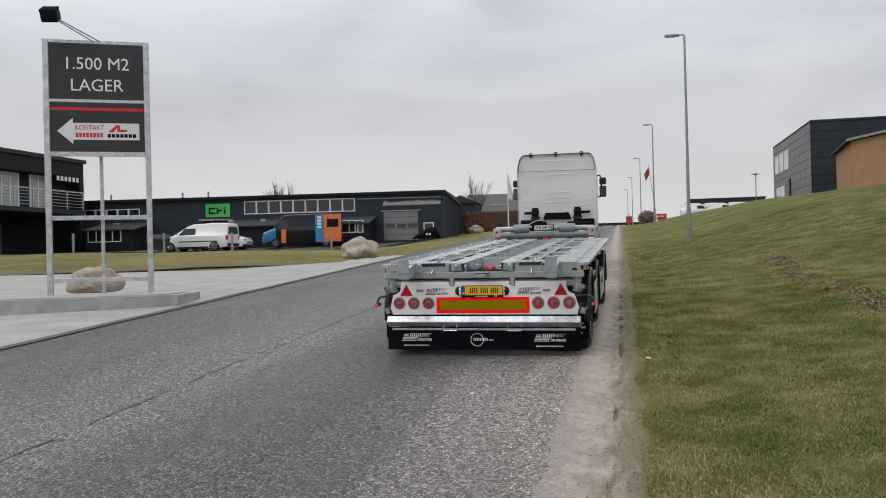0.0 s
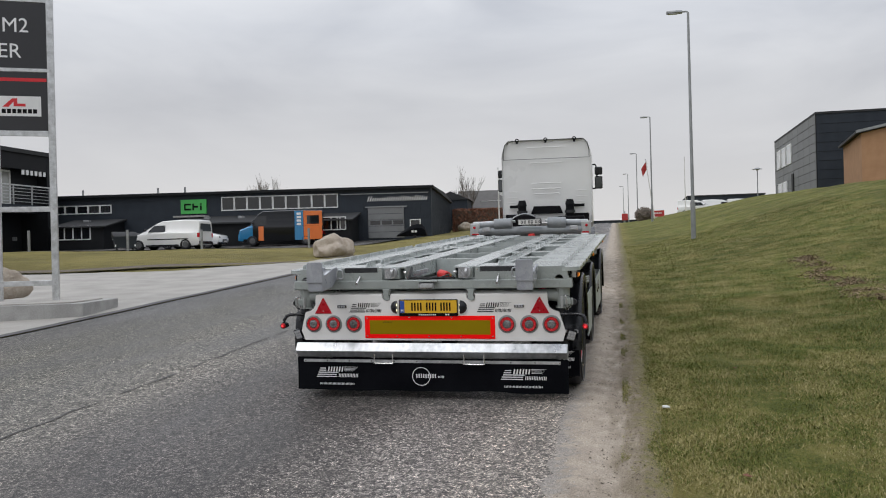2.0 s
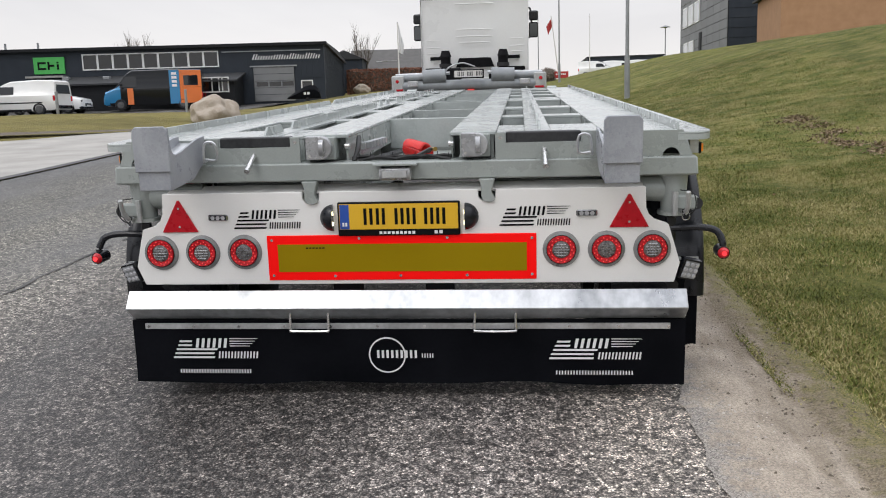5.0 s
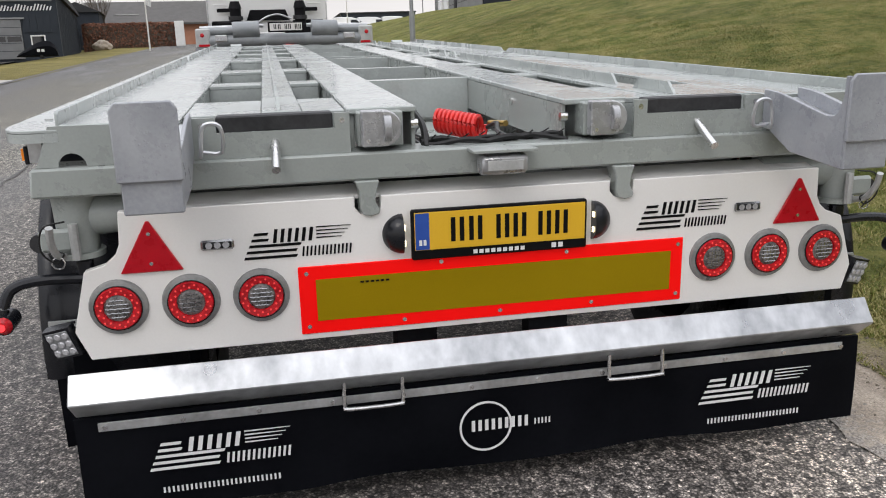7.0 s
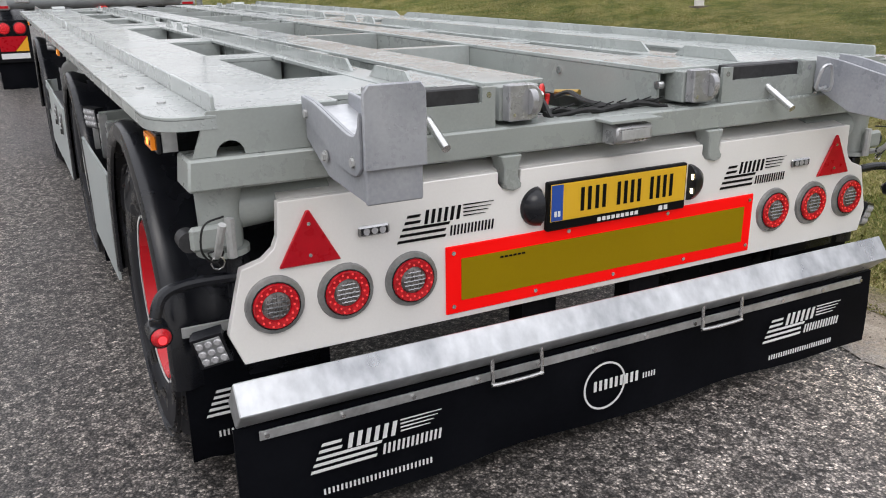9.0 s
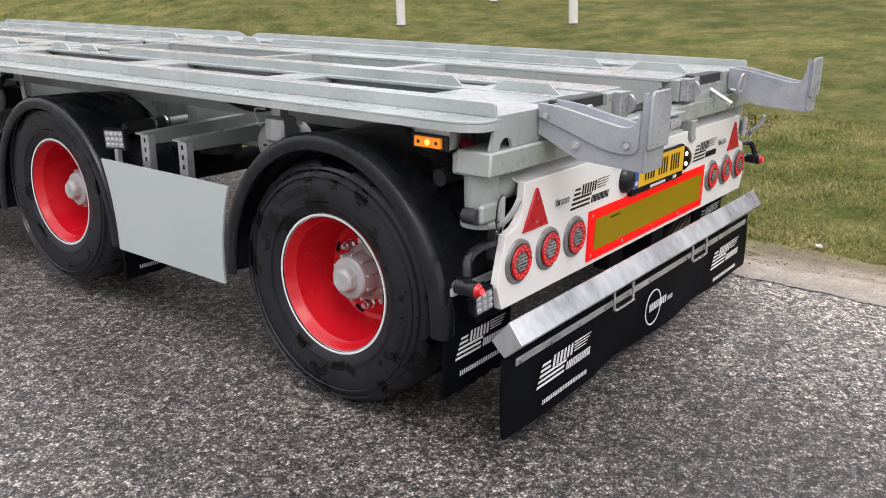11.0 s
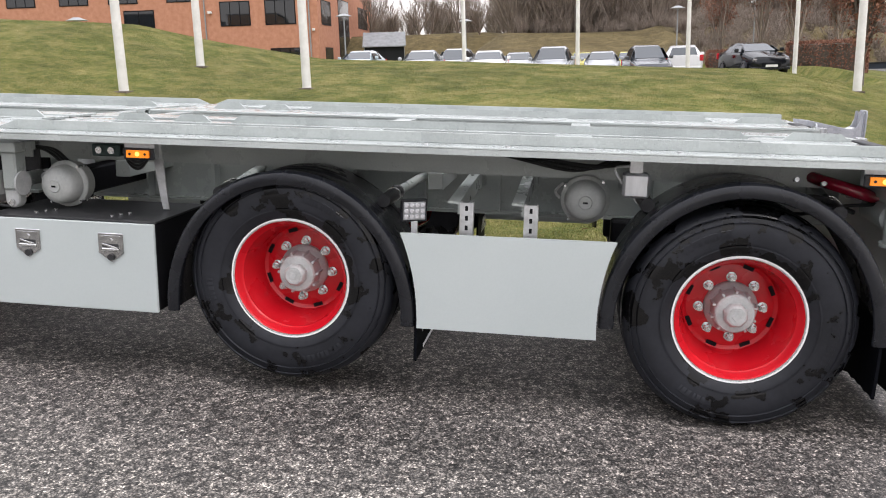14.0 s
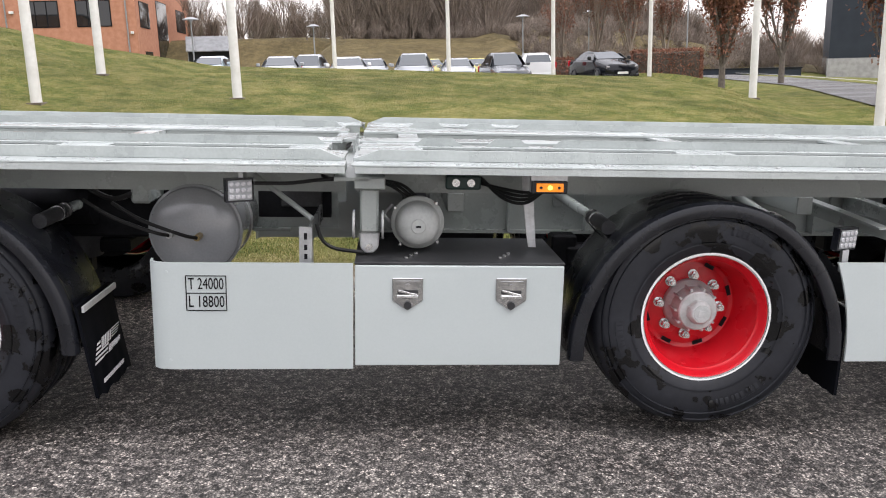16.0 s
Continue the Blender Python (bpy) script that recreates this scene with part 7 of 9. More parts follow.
for s in (-1, 1):
    part("chassis_rail", box(B(), *sorted((s * 0.34, s * 0.44)), 0.1, 7.4, 0.72, 1.0, 0.01), CHASSIS_BLACK, truck)
    part("subframe_beam", box(B(), *sorted((s * 0.30, s * 0.50)), 0.05, 5.0, 1.005, 1.16, 0.01), PAINT_GREY, truck)
    part("side_beam", box(B(), *sorted((s * 0.95, s * 1.10)), 0.3, 4.9, 1.12, 1.24, 0.01), PAINT_GREY, truck)
    part("top_rail", tube(B(), [(s * 0.30, 0.02, 1.33), (s * 1.16, 0.02, 1.315)], 0.025, 8), GALV, truck)
    part("ram_cylinder", rod(B(), (s * 0.36, -0.03, 1.285), (s * 0.72, -0.03, 1.275), 0.115, seg=24), TRUCK_GREY, truck, "grey hydraulic cylinder")
    part("ram_rod", rod(B(), (s * 0.72, -0.03, 1.275), (s * 1.14, -0.03, 1.265), 0.05, seg=16), TRUCK_GREY, truck)
    lampb = part("tail_lamp_plate", box(B(), *sorted((s * 1.02, s * 1.22)), -0.10, -0.04, 1.05, 1.31, 0.02), CAST, truck, "grey tail lamp plate")
    part("tail_lamp", lathe(B(), [(0.0, 0.02), (0.022, 0.016), (0.028, 0.0), (0.0, 0.0)], 20, Matrix.Translation((s * 1.13, -0.1, 1.22)) @ Matrix.Rotation(-math.pi / 2, 4, 'Z')), RED_LENS, lampb)
    part("tail_reflector", box(B(), *sorted((s * 1.04, s * 1.18)), -0.105, -0.1005, 1.07, 1.10), RED_PLASTIC, lampb)
    work = part("rear_work_lamp", box(B(), *sorted((s * 0.80, s * 0.96)), -0.12, -0.05, 1.13, 1.22, 0.01), CAST, truck)
    part("work_lamp_glass", box(B(), *sorted((s * 0.815, s * 0.945)), -0.128, -0.1205, 1.145, 1.205), LED_FACE, work)
    for yy in (1.3, 2.7, 6.35):
        wheel = part("wheel", lathe(B(), [(0.27, -0.02), (0.25, 0.0), (0.24, 0.08), (0.14, 0.10), (0.12, 0.02), (0.0, 0.02)], 36, pose(s * 1.18, yy, 0.50, 0, 0, 180 if s > 0 else 0)), CAST, truck)
        part("tyre", lathe(B(), [(0.27, -0.02), (0.30, -0.035), (0.43, -0.035), (0.49, -0.01), (0.505, 0.03), (0.505, 0.27), (0.49, 0.31), (0.30, 0.33), (0.27, 0.31)], 44, pose(s * 1.18, yy, 0.50, 0, 0, 180 if s > 0 else 0)), TYRE, wheel)
    rings = []
    for k in range(19):
        t = math.pi * k / 18
        rings.append([(s * x, 2.0 + (1.32 + r) * math.cos(t), 0.55 + (0.58 + r) * math.sin(t) ** 0.6) for x, r in ((1.27, -0.04), (1.28, 0.0), (1.2, 0.015), (0.8, 0.015), (0.8, 0.0), (1.19, 0.0))])
    part("mudguard", loft(B(), rings), BLACK_PLASTIC, truck)
    part("flap", wavy_flap(*sorted((s * 0.85, s * 1.26)), 0.25, 0.75, 0.62, 0.02), FLAP, truck)
for s in (-1, 1):
    carrier = part("lamp_carrier", box(B(), *sorted((s * 0.84, s * 1.24)), -0.06, -0.02, 0.42, 0.93, 0.01), CHASSIS_BLACK, truck, "black lamp carrier with round red lamps")
    for u in (0.95, 1.13):
        bezel = part("tail_bezel", lathe(B(), [(0.0, 0.0), (0.082, 0.0), (0.080, 0.008), (0.0, 0.012)], 24, Matrix.Translation((s * u, -0.0605, 0.835)) @ Matrix.Rotation(-math.pi / 2, 4, 'Z')), BLACK_PLASTIC, carrier)
        part("tail_lens", lathe(B(), [(0.0, 0.022), (0.05, 0.020), (0.070, 0.012)], 24, Matrix.Translation((s * u, -0.0605, 0.835)) @ Matrix.Rotation(-math.pi / 2, 4, 'Z')), RED_LENS, bezel)
        pieces("tail_diode", disc(B(), (0, 0, 0), 0.006, (0, -1, 0), 0.004, 8), [(s * u + r * math.cos(2 * math.pi * k / q), -0.0835, 0.835 + r * math.sin(2 * math.pi * k / q)) for r, q in ((0.022, 6), (0.048, 12)) for k in range(q)], RED_GLOW, bezel)
    part("red_marking", prism(B(), [(s * 1.20, 0.56), (s * 1.04, 0.56), (s * 0.88, 0.74), (s * 1.20, 0.74)], "y", -0.066, -0.0605), RED_PLASTIC, carrier)
    part("amber_marking", prism(B(), [(s * 1.034, 0.56), (s * 0.88, 0.56), (s * 0.88, 0.733)], "y", -0.066, -0.0605), MARK_AMBER, carrier)
    part("white_strip", box(B(), *sorted((s * 0.88, s * 1.20)), -0.066, -0.0605, 0.47, 0.535), WHITE_INK, carrier)
    part("tail_flap", wavy_flap(*sorted((s * 0.84, s * 1.24)), 0.10, 0.42, -0.03, 0.02), FLAP, truck)
    stalk = part("marker_stalk", tube(B(), bend([(s * 1.20, -0.04, 0.86), (s * 1.26, -0.05, 0.85), (s * 1.30, -0.05, 0.80)], 5), 0.013, 8), BLACK_PLASTIC, truck, "black rubber marker stalk")
    part("lit_marker", lathe(B(), [(0.0, 0.016), (0.016, 0.012), (0.026, 0.0), (0.0, 0.0)], 14, Matrix.Translation((s * 1.305, -0.07, 0.79)) @ Matrix.Rotation(-math.pi / 2, 4, 'Z')), RED_GLOW, stalk)
part("rear_tube", rod(B(), (-1.05, -0.02, 1.14), (1.05, -0.02, 1.14), 0.085, seg=20), TRUCK_GREY, truck, "grey round cross tube")
part("tube_bracket", box(B(), -0.50, -0.34, -0.06, 0.04, 1.0, 1.08), TRUCK_GREY, truck)
part("tube_bracket", box(B(), 0.30, 0.46, -0.06, 0.04, 1.0, 1.08), TRUCK_GREY, truck)
plate2 = part("number_plate", box(B(), -0.245, 0.245, -0.16, -0.14, 1.240, 1.380, 0.006), INK, truck, "pale number plate in a black holder")
part("plate_sheet", box(B(), -0.22, 0.22, -0.164, -0.1605, 1.262, 1.362), PLATE_WHITE, plate2)
pieces("plate_bar", box(B(), -0.006, 0.006, -0.167, -0.1642, 1.280, 1.345), [(x + d, 0, 0) for x in (-0.15, -0.09, 0.0, 0.05, 0.14, 0.19) for d in (-0.011, 0.011)], INK, plate2)
part("coupling_head", box(B(), -0.03, 0.10, -0.12, 0.0, 1.005, 1.075, 0.02), RED_HOSE, truck, "red coupling head")
part("air_hose", tube(B(), bend([(-0.42, 0.0, 1.3), (-0.30, -0.05, 1.42), (-0.1, 0.0, 1.48), (0.1, 0.1, 1.42)], 6), 0.012, 6), GALV, truck)
part("coupling", box(B(), -0.12, 0.12, -0.62, 0.1, 0.60, 0.72, 0.02), CHASSIS_BLACK, truck)


# ---- the left side: sign, boulders, halls, vehicles ----
def boulder(name, label, x, y, r, h, seed):
    bm = B()
    bmesh.ops.create_icosphere(bm, subdivisions=4, radius=1)
    for v in bm.verts:
        n = noise.noise(v.co * 1.3 + Vector((seed, 0, 0))) * 0.34 + noise.noise(v.co * 3.4 + Vector((0, seed, 0))) * 0.10 + noise.noise(v.co * 9 + Vector((0, seed, 2))) * 0.025
        v.co *= 1 + n
        v.co.z = max(v.co.z, -0.55)
        v.co = Vector((v.co.x * r, v.co.y * r * 0.8, (v.co.z + 0.55) * h / 1.5))
    ob = part(name, bm, STONE)
    ob.matrix_basis = pose(x, y, ground_z(x, y) - 0.04, 0, 0, seed * 40)
    return tagged(ob, label, "boulder")


boulder("boulder", "large tan granite boulder on the grass edge", -9.5, 23.3, 0.80, 0.80, 1.0)
boulder("boulder", "small brown boulder by the far hedge", -11.5, 60, 0.6, 0.65, 4.0)

sign_m = pose(-9.96, 4.96, 0.53, 0, 0, math.degrees(math.atan2(0.93, 1.73)))
plinth = tagged(part("sign_plinth", B() if False else bevel(prism(B(), [(-1.2, -1.1), (2.55, -1.1), (2.95, 0.3), (2.3, 0.75), (-2.6, 0.75), (-2.6, -0.3)], "z", -0.32, -0.01), 0.02), CONCRETE_WALL, None, m=sign_m), "grey cast concrete plinth filled with gravel", "plinth")
part("gravel_fill", prism(B(), [(-1.0, -0.9), (2.35, -0.9), (2.7, 0.2), (2.2, 0.55), (-2.4, 0.55), (-2.4, -0.2)], "z", -0.009, 0.01), CONCRETE, plinth)
bl = boulder("boulder", "rounded boulder with a fresh brown face on the sign plinth", -10.6, 6.6, 0.56, 0.60, 2.2)
bl.matrix_basis = pose(-10.05, 6.5, 0.54, 0, 0, 60)
sign = thing("road_sign", "tall dark sign on a galvanised frame with an arrow panel", "sign", sign_m)
W = 1.965
for x in (0, W):
    part("post", box(B(), x - 0.055, x + 0.055, -0.05, 0.05, 0.0, 5.33, 0.006), GALV, sign)
part("rear_stay", box(B(), 0.93, 1.0, 0.5, 0.57, 0.0, 3.05, 0.005), GALV, sign)
for z in (0.32, 1.62, 2.95):
    part("cross_bar", box(B(), 0.056, W - 0.056, -0.03, 0.03, z - 0.045, z + 0.045, 0.005), GALV, sign)
part("stay_arm", box(box(B(), 0.94, 0.99, 0.031, 0.5, 1.60, 1.65), 0.94, 0.99, 0.031, 0.5, 2.93, 2.98), GALV, sign)
part("top_bar", box(B(), 0.056, W - 0.056, -0.03, 0.03, 5.26, 5.33, 0.004), GALV, sign)
part("mid_bar", box(B(), 0.056, W - 0.056, -0.04, 0.02, 4.03, 4.09, 0.003), GALV, sign)
for x in (0, W):
    for z in (0.32, 1.62, 2.95, 3.55, 4.06, 4.7):
        part("bolt", rod(B(), (x, -0.0505, z), (x, -0.068, z), 0.016, seg=6), CAST, sign)
upper = part("upper_face", box(B(), 0.06, W - 0.06, -0.025, 0.0, 4.095, 5.255), SIGN_DARK, sign, "dark upper sign panel")
lower = part("lower_face", box(B(), 0.06, W - 0.06, -0.025, 0.0, 3.0, 4.025), SIGN_DARK, sign, "dark lower sign panel")
lettering("sign_text", "1.500 M2", 0.36, WHITE_INK, upper, pose(0.98, -0.0275, 4.83), 1.22)
lettering("sign_text", "LAGER", 0.36, WHITE_INK, upper, pose(0.98, -0.0275, 4.38), 1.02)
part("red_stripe", box(B(), 0.07, W - 0.07, -0.028, -0.0255, 3.86, 3.92), RED_INK, lower)
arrow = part("arrow", prism(B(), [(0.20, 3.43), (0.50, 3.16), (0.50, 3.25), (1.80, 3.25), (1.80, 3.60), (0.50, 3.60), (0.50, 3.70)], "y", -0.029, -0.0255), FRAME_WHITE, lower, "white arrow panel")
lettering("contact_text", "KONTAKT", 0.15, RED_INK, arrow, pose(0.82, -0.031, 3.50), 0.56)
for k in range(8):
    part("contact_bar", box(B(), 0.55 + 0.068 * k, 0.602 + 0.068 * k, -0.0315, -0.0295, 3.30, 3.395), RED_INK, arrow)
part("red_mark", prism(B(), [(1.18, 3.41), (1.34, 3.56), (1.42, 3.56), (1.42, 3.47), (1.55, 3.47), (1.55, 3.42), (1.36, 3.42), (1.36, 3.50), (1.28, 3.41)], "y", -0.0315, -0.0295), RED_INK, arrow)
for k in range(7):
    part("name_bar", box(B(), 1.17 + 0.083 * k, 1.235 + 0.083 * k, -0.0315, -0.0295, 3.30, 3.375), INK, arrow)
lampm = part("sign_lamp", box(B(), -0.16, 0.16, -0.12, 0.12, -0.1, 0.1, 0.02), CHASSIS_BLACK, sign, "black finned flood lamp", m=pose(0.28, -0.95, 5.55, 30, 0, -10))
for k in range(6):
    part("lamp_fin", box(B(), -0.15, 0.15, -0.14 + 0.05 * k, -0.125 + 0.05 * k, 0.1, 0.16), CHASSIS_BLACK, lampm)
for k in (0, 0.14):
    part("lamp_arm", tube(B(), [(0.95 + k, 0.0, 5.30), (0.35 + k * 0.4, -0.85, 5.52)], 0.014, 6), GALV, sign)


# the sky's reflection is put into this glass as a pale base colour
SKY_GLASS = glass_material("bright_window_glass", (0.34, 0.35, 0.33), 0.08)


def window(parent, x, z, w, h, y=0.0, panes=1, frame=FRAME_WHITE, glass=DARK_GLASS, t=0.07):
    """A framed window on a wall that faces -y."""
    f = B()
    box(f, x, x + w, y - 0.05, y + 0.04, z, z + t)
    box(f, x, x + w, y - 0.05, y + 0.04, z + h - t, z + h)
    for k in range(panes + 1):
        a = x + (w - t) * k / panes
        box(f, a, a + t, y - 0.05, y + 0.04, z + t, z + h - t)
    win = part("window", f, frame, parent, "", False)
    for k in range(panes):
        a = x + (w - t) * k / panes
        part("pane", box(B(), a + t, a + (w - t) / panes, y - 0.012, y + 0.0, z + t, z + h - t), glass, win, "", False)
    return win


def cladding(parent, x0, x1, z0, z1, material, pitch=0.45, y=0.0, name="cladding_board"):
    """Upright boards with narrow joints."""
    n = max(1, int(round((x1 - x0) / pitch)))
    me = None
    for k in range(n):
        a = x0 + (x1 - x0) * k / n
        if me is None:
            ob = part(name, box(B(), 0.006, (x1 - x0) / n - 0.006, -0.03, 0.0, 0, z1 - z0), material, parent, "", False, m=Matrix.Translation((a, y, z0)))
            me = ob
        else:
            again(me, parent, Matrix.Translation((a, y, z0)))


hall = thing("hall", "long low dark grey clad hall with white-framed windows", "building", pose(-34.6, 45.2, 2.2, 0, 0, 8.4))
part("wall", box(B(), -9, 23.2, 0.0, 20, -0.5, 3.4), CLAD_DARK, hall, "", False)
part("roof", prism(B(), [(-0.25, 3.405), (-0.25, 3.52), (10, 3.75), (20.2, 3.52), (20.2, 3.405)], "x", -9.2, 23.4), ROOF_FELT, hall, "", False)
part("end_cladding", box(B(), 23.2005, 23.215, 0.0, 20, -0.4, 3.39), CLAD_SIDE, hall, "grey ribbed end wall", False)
part("roof_edge", box(B(), -9.2, 23.42, -0.30, -0.255, 3.38, 3.56), CLAD_BLACK, hall)
cladding(hall, 18.2, 18.75, 0.0, 3.38, CLAD_DARK, 0.275)
cladding(hall, 21.4, 23.15, 1.4, 2.45, CLAD_DARK, 0.35)
for k in range(34):
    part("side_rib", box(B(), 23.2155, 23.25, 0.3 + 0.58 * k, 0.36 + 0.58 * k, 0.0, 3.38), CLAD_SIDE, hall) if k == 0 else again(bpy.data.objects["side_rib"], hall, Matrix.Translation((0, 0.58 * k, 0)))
for k in range(9):
    window(hall, 8.4 + 0.92 * k, 2.2, 0.94, 0.98)
for k in range(5):
    window(hall, -3.9 + 0.86 * k, 2.25, 0.86, 0.62)
part("gutter_line", box(B(), 16.9, 23.0, -0.06, -0.001, 3.06, 3.12), POLE_GREY, hall)
green = part("name_board", box(B(), 5.5, 7.35, -0.14, -0.001, 2.05, 3.05, 0.01), GREEN_SIGN, hall, "green illuminated name board")
for a, b, c, d in ((5.2, 5.7, 2.3, 2.42), (5.2, 5.3, 2.42, 2.65), (5.2, 5.7, 2.65, 2.77), (5.8, 5.92, 2.3, 2.77), (5.92, 6.2, 2.48, 2.6), (6.35, 6.47, 2.3, 2.62), (6.35, 6.47, 2.68, 2.77)):
    part("mark_bar", box(B(), a + 0.55, b + 0.55, -0.16, -0.1405, c, d), INK, green)
part("canopy", box(B(), 5.25, 7.5, -0.9, -0.001, 1.78, 1.90), CONCRETE_WALL, hall)
for k in range(26):
    h = (0.34, 0.22, 0.22, 0.22, 0.28, 0.28, 0.22, 0.34, 0.28, 0.22, 0.34, 0.30, 0.22)[k // 2]
    a = 18.75 + 0.1625 * k
    part("name_bar", prism(B(), [(a, 2.56), (a + 0.07, 2.56), (a + 0.07 + 0.4 * h, 2.56 + h), (a + 0.4 * h, 2.56 + h)], "y", -0.05, -0.001), WHITE_INK, hall, "", False)
gate = part("garage_door", box(B(), 18.8, 21.3, -0.08, -0.001, 0.0, 2.1, 0.01), CLAD_GREY, hall, "grey sectional garage door")
for k in range(4):
    part("door_joint", box(B(), 18.82, 21.28, -0.086, -0.0805, 0.42 * (k + 1) - 0.012, 0.42 * (k + 1) + 0.012), CLAD_DARK, gate)
for k in range(3):
    part("door_pane", box(B(), 18.95 + 0.8 * k, 19.65 + 0.8 * k, -0.088, -0.0805, 0.93, 1.2), DARK_GLASS, gate)
part("door_lintel", box(B(), 18.6, 21.5, -0.12, -0.001, 2.12, 2.2), POLE_GREY, hall)
window(hall, 21.7, 0.35, 0.75, 0.9)
for (a, b, wins) in ((6.4, 18.1, ((15.6, 0.55, 0.9, 3), (17.2, 0.55, 0.9, 1), (7.0, 0.45, 0.9, 1))), (-2.2, 1.3, ((-2.1, 0.35, 0.95, 4),))):
    annex = part("annex", prism(B(), [(-3.0, -0.5), (-3.0, 1.2), (-0.001, 1.7), (-0.001, -0.5)], "x", a, b), CLAD_BLACK, hall, "lean-to annex", False)
    part("annex_roof", prism(B(), [(-3.25, 1.16), (-3.25, 1.26), (-0.002, 1.83), (-0.002, 1.72)], "x", a - 0.2, b + 0.2), ROOF_FELT, annex, "", False)
    for x, z, h, n in wins:
        window(annex, x, z, 0.62 * n, h, -3.0, n)
    for k in range(4 if b > 5 else 1):
        part("roof_vent", box(B(), a + 1.2 + 2.4 * k, a + 1.6 + 2.4 * k, -1.4, -1.0, 1.55, 1.75, 0.03), POLE_GREY, annex)
for x in (6.2, 12.1, 14.2):
    part("roof_pipe", rod(B(), (x - 10, 4, 3.5), (x - 10, 4, 4.3), 0.07), POLE_GREY, hall)

office = thing("dark_office", "black clad two-storey office with a steel balcony", "building", pose(-36.9, 15.9, 1.05, 0, 0, 90) @ Matrix.Scale(1.3, 4))
part("wall", box(B(), 0, 20.4, 0.6, 14, 2.6, 5.55), CLAD_BLACK, office, "", False)
part("lower_wall", box(B(), 0, 20.4, 1.6, 14, -0.8, 2.6), CLAD_BLACK, office, "", False)
part("end_wall", box(B(), 20.1, 20.45, 0.0, 14, -0.8, 5.7), CLAD_BLACK, office, "", False)
part("roof", box(B(), -0.1, 20.6, -0.1, 14.1, 5.55, 5.75), ROOF_FELT, office, "", False)
part("fascia", box(B(), 0, 20.09, 0.0, 0.599, 4.75, 5.55), CLAD_BLACK, office, "", False)
for k in range(9):
    window(office, 16.9 - 2.0 * k, 2.95, 1.25, 1.75, 0.6, 2, FRAME_WHITE, SKY_GLASS, 0.09)
balc = part("balcony", box(B(), 0, 18.9, -1.2, 0.59, 2.62, 2.85), CLAD_DARK, office, "balcony slab")
part("handrail", box(B(), 0, 18.9, -1.2, -1.14, 3.75, 3.81), GALV, balc)
for k in range(5):
    part("rail", box(B(), 0, 18.9, -1.185, -1.16, 2.98 + 0.16 * k, 3.005 + 0.16 * k), GALV, balc)
for k in range(16):
    if k == 0:
        bal = part("rail_post", box(B(), 0, 0.05, -1.20, -1.15, 2.851, 3.75), GALV, balc)
    else:
        again(bal, balc, Matrix.Translation((1.25 * k, 0, 0)))
for k in range(6):
    part("name_bar", box(B(), 18.25 + 0.31 * k, 18.42 + 0.31 * k, -0.04, -0.001, 4.48, 4.72), WHITE_INK, office)
part("door", box(B(), 15.0, 16.0, 1.52, 1.599, 0.0, 2.1, 0.01), BARK, office, "brown entrance door")
for k in range(3):
    part("number_bar", box(B(), 19.4 + 0.12 * k, 19.48 + 0.12 * k, 1.57, 1.599, 1.2, 1.4), POLE_GREY, office)

house = thing("house", "brick house with a grey tiled roof", "house", pose(-15.2, 75.5, 3.0, 0, 0, 6))
part("wall", box(B(), 0, 11, 0, 7, -0.5, 2.4), BRICK_RED, house, "", False)
part("gable", prism(B(), [(0, 2.4), (3.5, 4.2), (7, 2.4)], "x", 0.1, 10.9), CLAD_DARK, house, "", False)
part("roof", prism(B(), [(-0.5, 2.2), (-0.5, 2.38), (3.5, 4.45), (7.5, 2.38), (7.5, 2.2), (3.5, 4.27)], "x", -0.4, 11.4), material("slate_roof", (0.07, 0.066, 0.062), (0.11, 0.105, 0.1), rough=0.7, scale=2, fine=20, bump=0.4), house, "", False)
part("roof_light", box(B(), 2.2, 4.2, 0.9, 1.4, 3.15, 3.2, m=None), FRAME_WHITE, house)
window(house, 5, 0.8, 1.6, 1.1, 0.0, 2)
barn = thing("grey_barn", "small dark grey gabled outbuilding", "building", pose(-16.4, 69.5, 2.9, 0, 0, 6))
part("wall", box(B(), 0, 3.2, 0, 5, -0.5, 3.1), CLAD_DARK, barn, "", False)
part("roof", prism(B(), [(-0.2, 3.1), (1.6, 3.9), (3.4, 3.1)], "y", -0.2, 5.2), ROOF_FELT, barn, "", False)


# ---- vehicles ----
def body_ring(y, w, z0, z1, zr, wr):
    """Cross section of a car at y: sill, belt line and roof."""
    return [(-w * 0.94, y, z0), (-w, y, z0 + 0.16), (-w, y, z1 - 0.05), (-w * 0.96, y, z1), (-wr, y, zr - 0.06), (-wr * 0.88, y, zr),
            (wr * 0.88, y, zr), (wr, y, zr - 0.06), (w * 0.96, y, z1), (w, y, z1 - 0.05), (w, y, z0 + 0.16), (w * 0.94, y, z0)]


WHEEL_GREY = material("dull_wheel_trim", (0.07, 0.072, 0.075), (0.14, 0.142, 0.145), rough=0.4, metal=0.4, scale=8, fine=40, bump=0.05)


